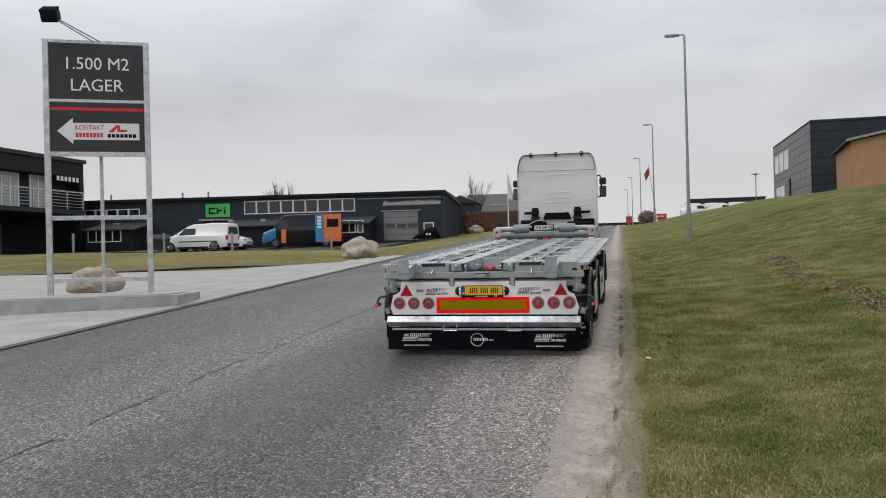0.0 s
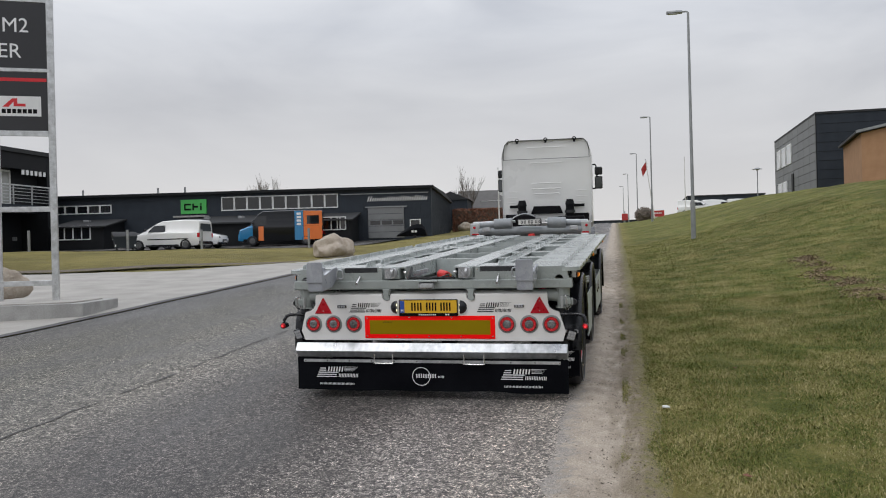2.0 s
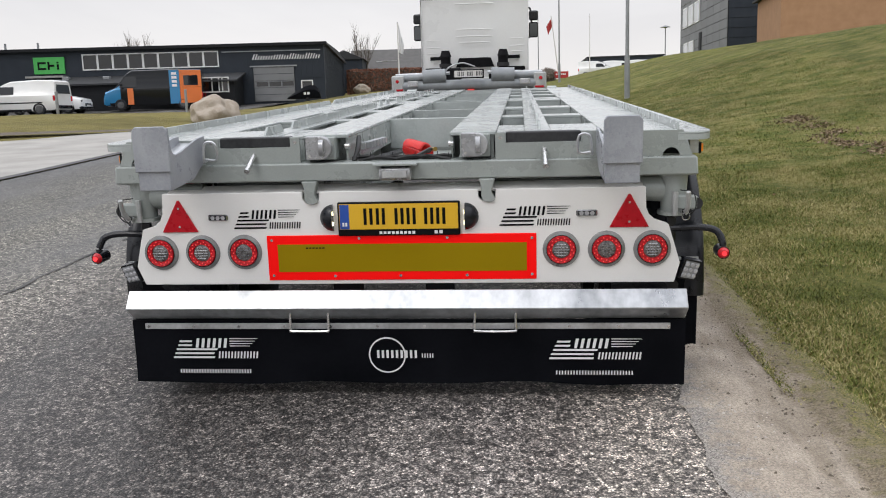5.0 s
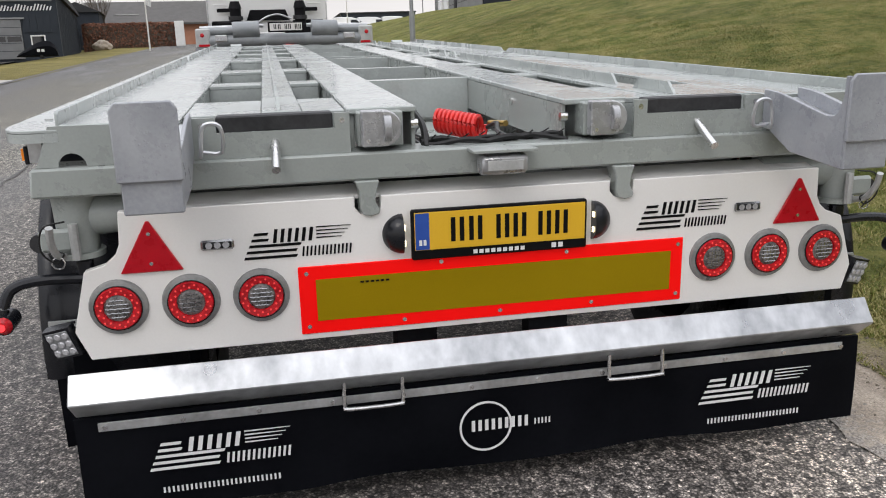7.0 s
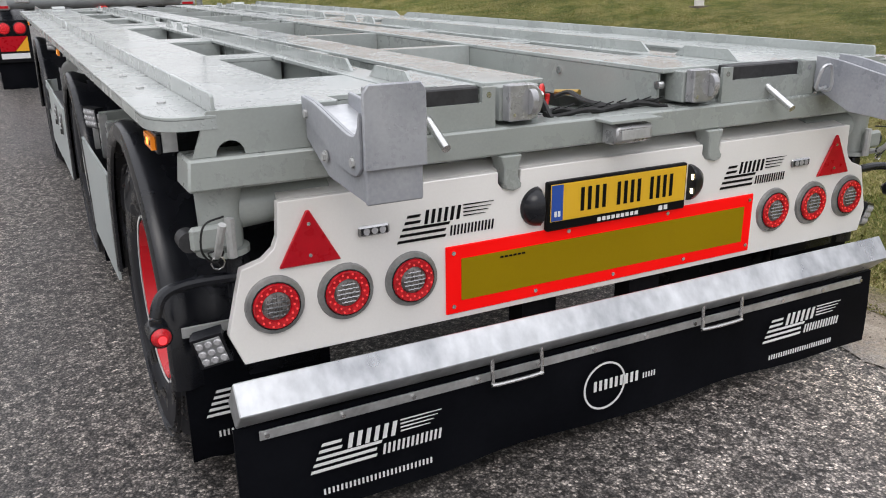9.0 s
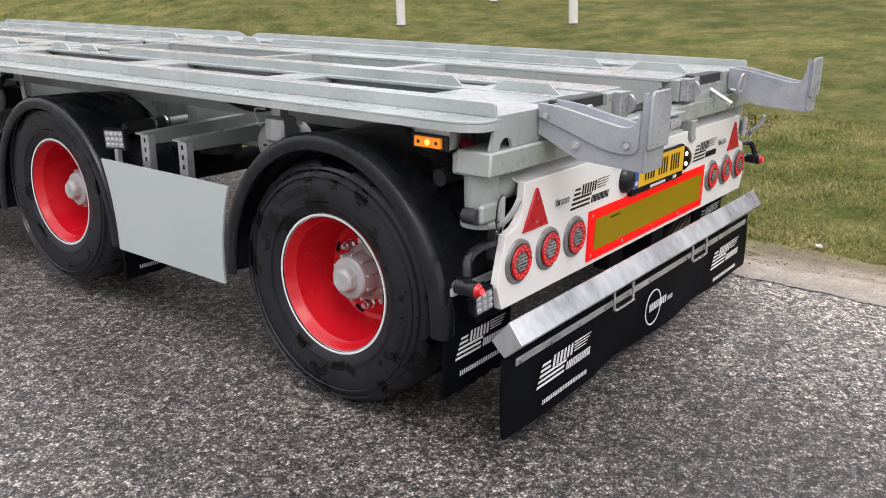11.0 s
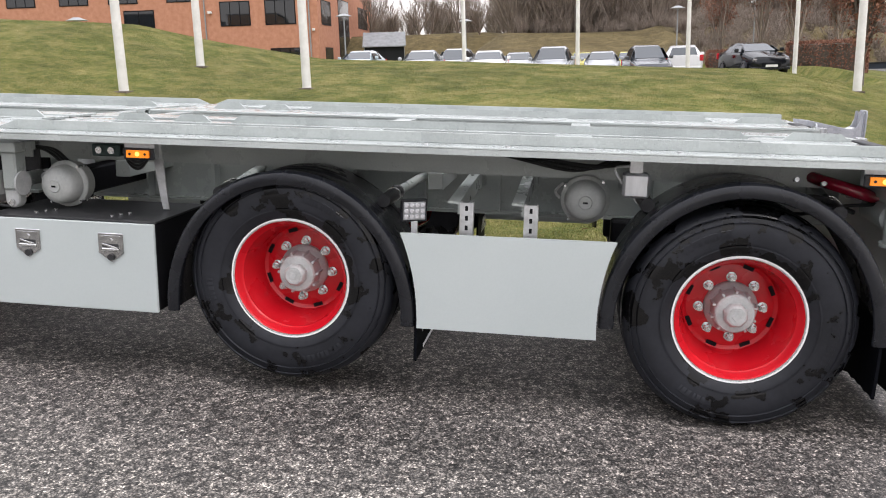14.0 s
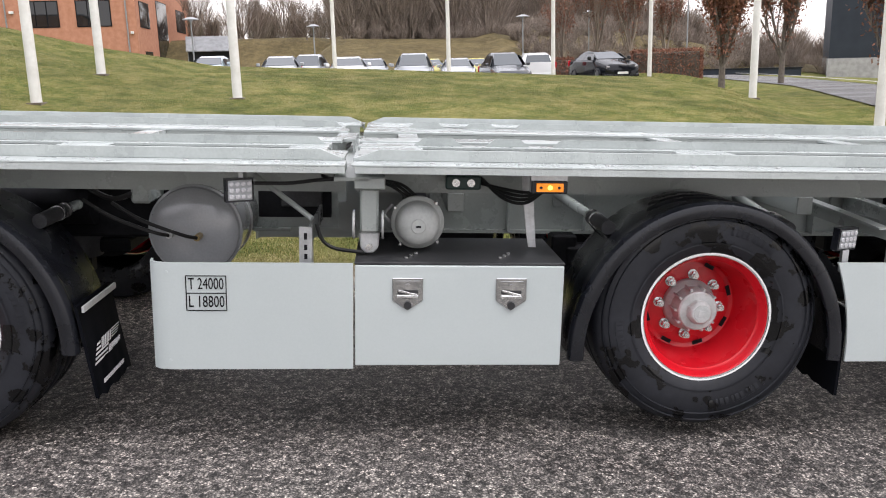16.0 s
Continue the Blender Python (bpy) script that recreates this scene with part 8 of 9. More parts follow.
def car(name, label, m, paint, kind="hatch", group=""):
    """A parked car: front towards -y, its base at the origin."""
    ob = thing(name, label, "car" if kind != "van" else "van", m, group)
    if kind == "van":
        prof = [(-2.2, 0.72, 0.36, 0.58, 0.62, 0.60), (-2.1, 0.84, 0.28, 0.80, 0.84, 0.76), (-1.42, 0.88, 0.22, 0.98, 1.03, 0.80), (-0.42, 0.89, 0.22, 1.06, 1.64, 0.70), (-0.02, 0.90, 0.22, 1.06, 1.78, 0.74),
                (1.2, 0.90, 0.22, 1.06, 1.83, 0.78), (2.12, 0.89, 0.26, 1.06, 1.80, 0.76), (2.20, 0.86, 0.34, 1.06, 1.72, 0.72)]
        axles, r, belt, roof = (-1.45, 1.4), 0.32, 1.08, 1.72
        glass = [(-1.22, -0.75, 1.12, 1.60), ]
        sides = [(-0.66, 0.18, 1.10, 1.50)]
    elif kind == "big_van":
        prof = [(-2.9, 0.84, 0.40, 0.80, 0.86, 0.74), (-2.8, 0.94, 0.32, 1.05, 1.12, 0.88), (-2.2, 0.98, 0.28, 1.30, 1.36, 0.92), (-1.55, 0.99, 0.28, 1.35, 2.20, 0.84), (-1.2, 1.0, 0.28, 1.35, 2.42, 0.88),
                (1.4, 1.0, 0.28, 1.35, 2.46, 0.90), (2.85, 1.0, 0.30, 1.35, 2.42, 0.88), (2.95, 0.98, 0.42, 1.35, 2.34, 0.86)]
        axles, r, belt, roof = (-1.95, 1.75), 0.35, 1.38, 2.3
        sides = [(-1.75, -0.95, 1.40, 2.05)]
    else:
        tall = {"hatch": 1.45, "suv": 1.62, "wagon": 1.47, "low": 1.40}[kind]
        tail = 2.1 if kind != "wagon" else 2.3
        prof = [(-2.12, 0.66, 0.34, 0.56, 0.60, 0.58), (-2.02, 0.80, 0.24, 0.74, 0.78, 0.70), (-1.2, 0.88, 0.20, 0.92, 0.96, 0.74), (-0.85, 0.89, 0.20, 0.95, 1.02, 0.72), (-0.10, 0.90, 0.20, 0.96, tall - 0.06, 0.60),
                (0.35, 0.90, 0.20, 0.97, tall, 0.61), (1.15, 0.90, 0.20, 0.98, tall - 0.04, 0.60), (tail - 0.28, 0.88, 0.24, 0.99, tall - (0.12 if kind == "wagon" else 0.28), 0.58), (tail, 0.80, 0.34, 0.92, 0.98, 0.66)]
        axles, r = (-1.35, 1.28), 0.32
        sides = [(-0.62, 0.22, 1.0, tall - 0.14), (0.28, 1.0, 1.0, tall - 0.14)]
    body = part("body", loft(B(), [body_ring(*p) for p in prof]), paint, ob)
    if kind == "van":
        scr = (-1.38, 1.06, -0.48, 1.60, 0.74, 0.62)
        back = (2.205, 1.10, 2.185, 1.56, 0.66, 0.60)
    elif kind == "big_van":
        scr = (-2.17, 1.40, -1.60, 2.10, 0.84, 0.72)
        back = (2.955, 1.40, 2.93, 2.1, 0.3, 0.3)
    else:
        tall_w = prof[4][4]
        scr = (-0.83, 1.03, -0.16, tall_w - 0.03, 0.66, 0.54)
        back = (tail - 0.02, 1.0, tail - 0.26, prof[7][4] - 0.02, 0.62, 0.52)
    for (ya, za, yb, zb, wa, wb), off, nm in ((scr, -0.015, "windscreen"), (back, 0.015, "rear_window")):
        bm = B()
        vs = [bm.verts.new(p) for p in ((-wa, ya + off, za + 0.01), (wa, ya + off, za + 0.01), (wb, yb + off, zb + 0.012), (-wb, yb + off, zb + 0.012))]
        vb = [bm.verts.new((v.co.x, v.co.y - off, v.co.z - 0.01)) for v in vs]
        bm.faces.new(vs)
        bm.faces.new(vb[::-1])
        for k in range(4):
            bm.faces.new((vs[k - 1], vs[k], vb[k], vb[k - 1]))
        part(nm, bm, DARK_GLASS if kind == "big_van" else GREY_GLASS, body)
    for s in (-1, 1):
        for a, b, z0, z1 in sides:
            wl = 0.90 if kind != "big_van" else 1.0
            ww = 0.60 if kind not in ("van", "big_van") else (0.77 if kind == "van" else 0.90)
            zt = prof[5][4]
            zb = prof[5][3]

            def xat(z):
                return s * (wl * 0.96 + (ww - wl * 0.96) * (z - zb) / (zt - 0.06 - zb) + 0.008)
            bm = B()
            q = [(xat(z0), a - 0.22 * (a < -0.5), z0), (xat(z0), b, z0), (xat(z1), b, z1), (xat(z1), a + 0.16 * (a < -0.5), z1)]
            vs = [bm.verts.new(p) for p in q]
            vb = [bm.verts.new((p[0] - s * 0.02, p[1], p[2])) for p in q]
            bm.faces.new(vs)
            bm.faces.new(vb[::-1])
            for k in range(4):
                bm.faces.new((vs[k - 1], vs[k], vb[k], vb[k - 1]))
            part("side_window", bm, DARK_GLASS, body)
        for yy in axles:
            wx = (0.90 if kind != "big_van" else 1.0) - 0.17
            wheel = part("wheel", lathe(B(), [(0.0, -0.175), (0.12, -0.178), (0.19, -0.172), (0.205, -0.15), (0.0, -0.14)], 20, pose(s * wx, yy, r, 0, 0, 0 if s < 0 else 180)), WHEEL_GREY, ob)
            part("tyre", lathe(B(), [(0.205, -0.165), (0.23, -0.183), (r - 0.03, -0.18), (r, -0.15), (r, 0.02), (0.21, 0.04)], 26, pose(s * wx, yy, r, 0, 0, 0 if s < 0 else 180)), TYRE, wheel)
        f = prof[1]
        part("headlight", box(B(), *sorted((s * f[1] * 0.55, s * f[1] * 0.96)), f[0] - 0.05, f[0] + 0.14, f[3] - 0.17, f[3] - 0.03, 0.03), CLEAR_LENS, body)
        part("tail_light", box(B(), *sorted((s * prof[-2][1] * 0.80, s * prof[-2][1] * 1.0)), prof[-1][0] - 0.10, prof[-1][0] + 0.012, 0.72, 1.0, 0.02), RED_LENS, body)
        ym, zm = (-0.70, 1.0) if kind not in ("van", "big_van") else ((-0.95, 1.15) if kind == "van" else (-1.85, 1.5))
        part("door_mirror", box(B(), *sorted((s * (f[1] + 0.09), s * (f[1] + 0.26))), ym - 0.06, ym + 0.06, zm, zm + 0.15, 0.03), paint if kind != "van" else BLACK_PLASTIC, body)
    fz = prof[0][2]
    part("grille", box(B(), -0.40, 0.40, prof[0][0] - 0.015, prof[0][0] + 0.06, fz + 0.04, fz + 0.20, 0.01), CHASSIS_BLACK, body)
    part("front_plate", box(B(), -0.25, 0.25, prof[0][0] - 0.035, prof[0][0] - 0.0155, fz + 0.02, fz + 0.12), PLATE_WHITE, body)
    part("bumper", box(B(), -0.80, 0.80, prof[0][0] - 0.01, prof[0][0] + 0.2, fz - 0.10, fz + 0.03, 0.03), BLACK_PLASTIC, body)
    part("rear_bumper", box(B(), -0.80, 0.80, prof[-1][0] - 0.2, prof[-1][0] + 0.03, 0.32, 0.50, 0.03), BLACK_PLASTIC if kind in ("van", "big_van") else paint, body)
    return ob


def car_paint(name, c, rough=0.22):
    return material(name, c, tuple(0.92 * k for k in c), rough=rough, scale=1.5, fine=40, bump=0.0, rvar=0.05, coat=0.6)


P_WHITE, P_SILVER, P_BLACK = car_paint("white_car_paint", (0.80, 0.80, 0.79)), car_paint("silver_car_paint", (0.33, 0.345, 0.355)), material("black_car_paint", (0.006, 0.007, 0.009), (0.008, 0.009, 0.011), rough=0.10, scale=2, fine=40, bump=0.0, rvar=0.03, spec=0.35, coat=0.0, coat_rough=0.05)
P_GREY, P_BLUE, P_PALE = car_paint("dark_grey_car_paint", (0.05, 0.055, 0.062)), car_paint("blue_car_paint", (0.02, 0.20, 0.42)), car_paint("pale_blue_car_paint", (0.42, 0.50, 0.53))
P_ORANGE, P_YELLOW = car_paint("orange_car_paint", (0.72, 0.16, 0.02)), car_paint("yellow_car_paint", (0.42, 0.38, 0.07))


def parked(x, y, yaw):
    return pose(x, y, ground_z(x, y) + 0.03, 0, 0, yaw)


car("van", "white delivery van parked in the yard", parked(-24.4, 36.5, -88) @ Matrix.Diagonal((1.0, 1.02, 0.93, 1)), P_WHITE, "van")
white_van = bpy.data.objects["van"]
for s in (-1, 1):
    part("side_trim", box(B(), *sorted((s * 0.895, s * 0.912)), -0.9, 1.6, 0.62, 0.68, 0.004), BLACK_PLASTIC, white_van)
    part("sill", box(B(), *sorted((s * 0.86, s * 0.905)), -1.0, 1.0, 0.20, 0.32, 0.01), BLACK_PLASTIC, white_van)
big = car("van", "black, orange and blue panel van parked before the hall", parked(-20.0, 42.4, -73) @ Matrix.Scale(0.9, 4), P_BLACK, "big_van")
for s in (-1, 1):
    part("orange_stripe", box(B(), *sorted((s * 0.99, s * 1.012)), -1.5, -1.15, 0.35, 1.34), P_ORANGE, big)
    part("blue_stripe", box(B(), *sorted((s * 0.985, s * 1.012)), 1.0, 1.6, 0.35, 1.34), P_BLUE, big)
    part("orange_tail", box(B(), *sorted((s * 0.985, s * 1.012)), 1.62, 2.9, 0.38, 1.34), P_ORANGE, big)
    bm = prism(B(), [(1.0, 1.35), (1.6, 1.35), (1.6, 2.38), (1.0, 2.38)], "x", s * 0.93, s * 0.985)
    part("blue_stripe", bm, P_BLUE, big)
    part("orange_tail", prism(B(), [(1.62, 1.35), (2.92, 1.35), (2.90, 2.36), (1.62, 2.38)], "x", s * 0.93, s * 0.985), P_ORANGE, big)
    part("rear_side_window", box(B(), *sorted((s * 0.97, s * 0.992)), 1.85, 2.7, 1.45, 2.05), DARK_GLASS, big)
    for k in range(6):
        part("name_bar", box(B(), *sorted((s * 0.986, s * 1.0)), 1.15, 1.45, 0.9 + 0.24 * k, 1.06 + 0.24 * k), WHITE_INK, big)
part("blue_nose", loft(B(), [body_ring(-2.93, 0.85, 0.40, 0.80, 0.87, 0.75), body_ring(-2.81, 0.955, 0.34, 1.06, 1.135, 0.892), body_ring(-2.2, 0.99, 0.34, 1.31, 1.375, 0.93), body_ring(-1.9, 0.997, 0.34, 1.34, 1.60, 0.91)]), P_BLUE, big)
car("car", "small white car half hidden behind the van", parked(-25.3, 40.6, 97), P_WHITE, "hatch")


def waste_container(x, y, yaw):
    """A four-wheeled steel waste container with a sloping lid."""
    ob = thing("waste_container", "dark green-grey wheeled waste container with a sloping lid", "container", parked(x, y, yaw) @ Matrix.Scale(0.82, 4))
    bm = loft(B(), [[(-0.72 * k, -0.50 * k, z), (0.72 * k, -0.50 * k, z), (0.72 * k, 0.50 * k, z), (-0.72 * k, 0.50 * k, z)] for k, z in ((0.86, 0.16), (1.0, 0.80), (1.04, 0.82), (1.04, 0.88))])
    body = part("body", bevel(bm, 0.02), CLAD_DARK, ob)
    part("lid", prism(B(), [(-0.54, 0.885), (-0.50, 0.93), (0.10, 1.20), (0.48, 1.24), (0.54, 0.885)], "x", -0.77, 0.77, 0.02), ROOF_FELT, ob, "sloping dark lid")
    for x0 in (-0.78, 0.70):
        part("lift_pin", rod(B(), (x0, 0, 0.72), (x0 + 0.08, 0, 0.72), 0.03, seg=8), CAST, body)
    for x0 in (-0.5, 0.5):
        for y0 in (-0.34, 0.34):
            part("caster", rod(B(), (x0 - 0.02, y0, 0.08), (x0 + 0.02, y0, 0.08), 0.08, seg=14), TYRE, ob)
    part("notice", box(B(), -0.12, 0.02, -0.495, -0.478, 0.45, 0.62, m=pose(0, -0.005, 0, -5)), FRAME_WHITE, body)
    part("notice", box(B(), 0.10, 0.19, -0.495, -0.478, 0.45, 0.60, m=pose(0, -0.005, 0, -5)), FRAME_WHITE, body)
    for x0 in (-0.66, 0.56):
        part("reflex_strip", box(B(), x0, x0 + 0.08, -0.47, -0.45, 0.2, 0.45, m=pose(0, -0.012, 0, -5)), FRAME_WHITE, body)


waste_container(-25.35, 33.5, 40)
waste_container(-26.3, 35.9, 44)
tarp = thing("covered_trailer", "low trailer under a black tarpaulin by the garage door", "trailer", parked(-11.6, 43.3, 12) @ Matrix.Scale(0.62, 4))
part("cover", loft(B(), [[(x, -0.7, 0.25), (x, -0.72, h * 0.7), (x, -0.35, h), (x, 0.35, h), (x, 0.72, h * 0.7), (x, 0.7, 0.25)] for x, h in ((-1.5, 0.34), (-1.0, 0.66), (-0.5, 0.98), (0.0, 1.24), (0.5, 1.36), (0.95, 1.30), (1.25, 1.0), (1.4, 0.6))]), FLAP, tarp, "black tarpaulin cover")
part("chassis", box(B(), -1.6, 1.45, -0.6, 0.6, 0.14, 0.249, 0.01), CHASSIS_BLACK, tarp)
for y0 in (-0.68, 0.60):
    part("wheel", rod(B(), (0.2, y0, 0.14), (0.2, y0 + 0.08, 0.14), 0.14, seg=18), TYRE, tarp)
for x0 in (-0.1, 0.22):
    part("notice", box(B(), x0, x0 + 0.22, -0.74, -0.724, 0.5, 0.72), FRAME_WHITE, tarp)
for x, y in ((-19.6, 31.5), (-15.0, 34.5), (-22.5, 29.5), (-26.5, 27.5)):
    tagged(part("marker_post", box(B(), -0.05, 0.05, -0.05, 0.05, -0.2, 1.0, 0.01), POLE_GREY, None, m=pose(x, y, ground_z(x, y))), "short grey timber marker post in the grass", "post", "posts along the yard")


# ---- lamps, poles and flags ----
def street_lamp(x, y, h, label):
    z = ground_z(x, y)
    ob = thing("street_lamp", label, "street lamp", pose(x, y, z, 0, 0, 4), "lamps along the road")
    part("pole", rod(rod(B(), (0, 0, -0.2), (0, 0, 1.3), 0.085, seg=16), (0, 0, 1.3), (0, 0, h), 0.06, 0.04, seg=16), POLE_GREY, ob)
    part("arm", tube(B(), bend([(0, 0, h - 0.02), (-0.06, 0, h + 0.03), (-0.25, 0, h + 0.03)], 5), 0.03, 8), POLE_GREY, ob)
    bm = loft(B(), [[(x1, yy * w, h + 0.03 + zz) for yy, zz in ((-1, -0.02), (-0.8, 0.04), (0.8, 0.04), (1, -0.02), (0.8, -0.05), (-0.8, -0.05))] for x1, w in ((-0.2, 0.07), (-0.4, 0.12), (-0.68, 0.10), (-0.74, 0.05))])
    part("lamp_head", bm, POLE_GREY, ob)
    part("lamp_glass", box(B(), -0.66, -0.36, -0.08, 0.08, h - 0.035, h - 0.021), LED_FACE, ob)


for x, y, h in ((3.86, 23.4, 7.95), (3.38, 58.3, 7.95), (2.6, 90.8, 7.75), (1.55, 123.5, 7.75), (0.6, 157.0, 8.1)):
    street_lamp(x, y, h, "tall galvanised street lamp on the grass verge")


def flag_pole(x, y, h, lean=0.0, r=0.085, label="white painted flag pole on the lawn", z=None):
    z = ground_z(x, y) if z is None else z
    ob = thing("flag_pole", label, "flag pole", pose(x, y, z, 0, lean, 0), "white poles on the lawn")
    part("pole", rod(B(), (0, 0, 0.0), (0, 0, h), r, r * 0.62, seg=20), POLE_WHITE, ob)
    part("base_plate", box(B(), -r * 1.5, r * 1.5, -r * 1.4, r * 1.4, -0.05, 0.012, 0.006), SOIL, ob)
    part("cap", rod(B(), (0, 0, h), (0, 0, h + 0.08), r * 0.7, r * 0.3, seg=14), POLE_GREY, ob)
    return ob


for x, y in ((9.35, 9.23), (12.53, 9.24), (10.93, 6.38), (13.87, -4.34), (8.9, -4.3)):
    flag_pole(x, y, 9.0)
for y in (5.75, 1.35, -2.75, -6.6):
    flag_pole(28.6, y, 9.0)
mast = flag_pole(3.8, 67.6, 5.2, -7, 0.05, "leaning white pole with a red flag by the road")
part("flag", loft(B(), [[(0.04 - 0.09 * k, 0.10 * math.sin(k * 0.9), 5.12 - 0.11 * k), (0.05 - 0.09 * k, 0.02 + 0.10 * math.sin(k * 0.9), 5.12 - 0.11 * k), (0.05 - 0.08 * k, 0.02 + 0.12 * math.sin(k * 0.9 + 0.6), 4.5 - 0.12 * k), (0.04 - 0.08 * k, 0.12 * math.sin(k * 0.9 + 0.6), 4.5 - 0.12 * k)] for k in range(7)]), FLAG_RED, mast, "red flag")
flag_pole(6.8, 73.5, 5.0, 0, 0.045, "thin white mast on the far verge")
wm = flag_pole(-7.1, 49.7, 4.4, 0, 0.05, "white pole with a limp white flag")
part("flag", loft(B(), [[(0.05 + 0.05 * k, 0.05 * math.sin(k * 1.4), 4.35 - 0.22 * k), (0.06 + 0.05 * k, 0.03 + 0.05 * math.sin(k * 1.4), 4.35 - 0.22 * k), (0.06 + 0.04 * k, 0.03 + 0.07 * math.sin(k * 1.4 + 0.6), 2.6 - 0.02 * k), (0.05 + 0.04 * k, 0.07 * math.sin(k * 1.4 + 0.6), 2.6 - 0.02 * k)] for k in range(7)]), FLAG_WHITE, wm, "limp white flag")
pylon = thing("pylon_sign", "white pylon sign beside the road", "sign", pose(-6.1, 58, ground_z(-6.1, 58)))
part("panel", box(B(), -0.3, 0.3, -0.1, 0.1, 0.1, 1.75, 0.02), FRAME_WHITE, pylon)
part("foot", box(B(), -0.25, 0.25, -0.08, 0.08, -0.1, 0.0995), POLE_GREY, pylon)
red = thing("banner_sign", "low red banner board beside the road", "sign", pose(4.2, 72, ground_z(4.2, 72)) @ Matrix.Scale(0.68, 4))
part("panel", box(B(), -0.9, 0.9, -0.03, 0.03, 0.1, 0.95, 0.01), FLAG_RED, red)
for k in range(6):
    part("banner_bar", box(B(), -0.7 + 0.22 * k, -0.56 + 0.22 * k, -0.036, -0.0305, 0.5, 0.7), WHITE_INK, red)
for x in (-0.85, 0.85):
    part("leg", box(B(), x - 0.03, x + 0.03, 0.031, 0.09, -0.1, 1.0), POLE_GREY, red)
red2 = thing("banner_sign", "small red sign board at the far crest", "sign", pose(1.0, 120, ground_z(1, 120)))
part("panel", box(B(), -0.45, 0.45, -0.03, 0.03, 0.6, 1.6, 0.01), FLAG_RED, red2)
part("leg", box(B(), -0.06, 0.06, 0.031, 0.12, -0.1, 2.0), POLE_GREY, red2)
for x, y, h in ((11.9, 64.4, 2.5), (26, 20.5, 2.6), (38, 13.2, 3.1), (46, 8.0, 3.2), (44, -4.0, 3.4), (49, -9, 3.4), (41, -12.5, 4.2)):
    z = ground_z(x, y)
    pl = thing("park_lamp", "low grey post lamp with a flat round hood", "street lamp", pose(x, y, z), "post lamps round the car park")
    part("post", rod(B(), (0, 0, -0.2), (0, 0, h), 0.045, 0.035, seg=12), POLE_GREY, pl)
    part("hood", rod(B(), (0, 0, h + 0.10), (0, 0, h + 0.22), 0.42, 0.12, seg=20), POLE_GREY, pl)
    part("lens", rod(B(), (0, 0, h), (0, 0, h + 0.0995), 0.06, 0.13, seg=16), LED_FACE, pl)

# ---- buildings on the right ----
depot = thing("grey_depot", "two-storey building of dark panels with a grey panelled side", "building", pose(14.9, 56.9, 5.0))
part("wall", box(B(), 0, 28, 0, 17.1, -1.5, 5.35), CLAD_DARK, depot, "", False)
part("roof", box(B(), -0.06, 28.1, -0.06, 17.2, 5.3505, 5.5), ROOF_FELT, depot, "", False)
west = part("west_wall", box(B(), -0.05, -0.001, 0.0, 17.1, -1.5, 5.35), CLAD_BLACK, depot, "", False)
first = None
for j in range(9):
    for k in range(8):
        m = Matrix.Translation((-0.052, 0.05 + 2.13 * k, -0.6 + 0.66 * j))
        if first is None:
            first = part("facade_panel", box(B(), -0.03, 0.0, 0.0, 2.09, 0.0, 0.62), CLAD_GREY, west, "", False, m=m)
        else:
            again(first, west, m)
for k, (a, z, w, h) in enumerate(((9.0, 2.7, 1.9, 1.65), (11.4, 2.7, 1.9, 1.65), (13.8, 2.7, 1.9, 1.65), (11.2, -0.2, 1.9, 1.6), (13.4, -0.2, 1.9, 1.6))):
    f = part("window", box(B(), -0.14, -0.083, a, a + w, z, z + h), FRAME_WHITE, depot, "", False)
    part("pane", box(B(), -0.150, -0.1405, a + 0.08, a + w - 0.08, z + 0.08, z + h - 0.08), glass_material("pale_window_glass", (0.5, 0.52, 0.54), 0.1) if k == 0 else bpy.data.materials["pale_window_glass"], f, "", False)
part("door", box(B(), -0.15, -0.083, 8.2, 9.0, -0.3, 1.8), CLAD_BLACK, depot, "", False)
part("south_strip", box(B(), 2.0, 6.5, -0.10, -0.001, 1.0, 1.14), FRAME_WHITE, depot)
part("south_window", box(B(), 2.0, 8.5, -0.06, -0.001, -0.4, 0.9), DARK_GLASS, depot)
for k in range(8):
    part("panel_joint", box(B(), 0.05, 28, -0.012, -0.001, 0.66 * k, 0.66 * k + 0.03), CLAD_BLACK, depot)
tan = thing("tan_brick_building", "low tan brick building with a sloping roof edge", "building", pose(14.7, 44.5, 4.6, 0, 0, -6))
part("wall", prism(B(), [(0, -1.5), (0, 2.75), (14, 5.4), (26, 5.4), (26, -1.5)], "y", 0, 7.5), BRICK_TAN, tan, "", False)
part("roof", prism(B(), [(-0.3, 2.72), (-0.3, 2.86), (14, 5.56), (26, 5.56), (26, 5.42), (14, 5.42)], "y", -0.25, 7.7), ROOF_FELT, tan, "", False)
part("roof_edge", prism(B(), [(-0.3, 2.75), (-0.3, 2.90), (14, 5.60), (14, 5.45)], "y", -0.30, -0.255), POLE_GREY, tan, "", False)
far = thing("far_hall", "long dark hall on the skyline", "building", pose(9.2, 106, 4.95))
part("wall", box(B(), 0, 9.5, 0, 12, -1.5, 2.5), CLAD_DARK, far, "", False)
part("roof", box(B(), -0.1, 9.6, -0.1, 12.1, 2.5005, 2.65), ROOF_FELT, far, "", False)
for k in range(3):
    part("door", box(B(), 0.6 + 2.8 * k, 2.4 + 2.8 * k, -0.05, -0.001, -0.4, 1.4), POLE_GREY, far)
far2 = thing("far_shed", "low white and dark shed at the end of the road", "building", pose(-7.5, 160, 4.3))
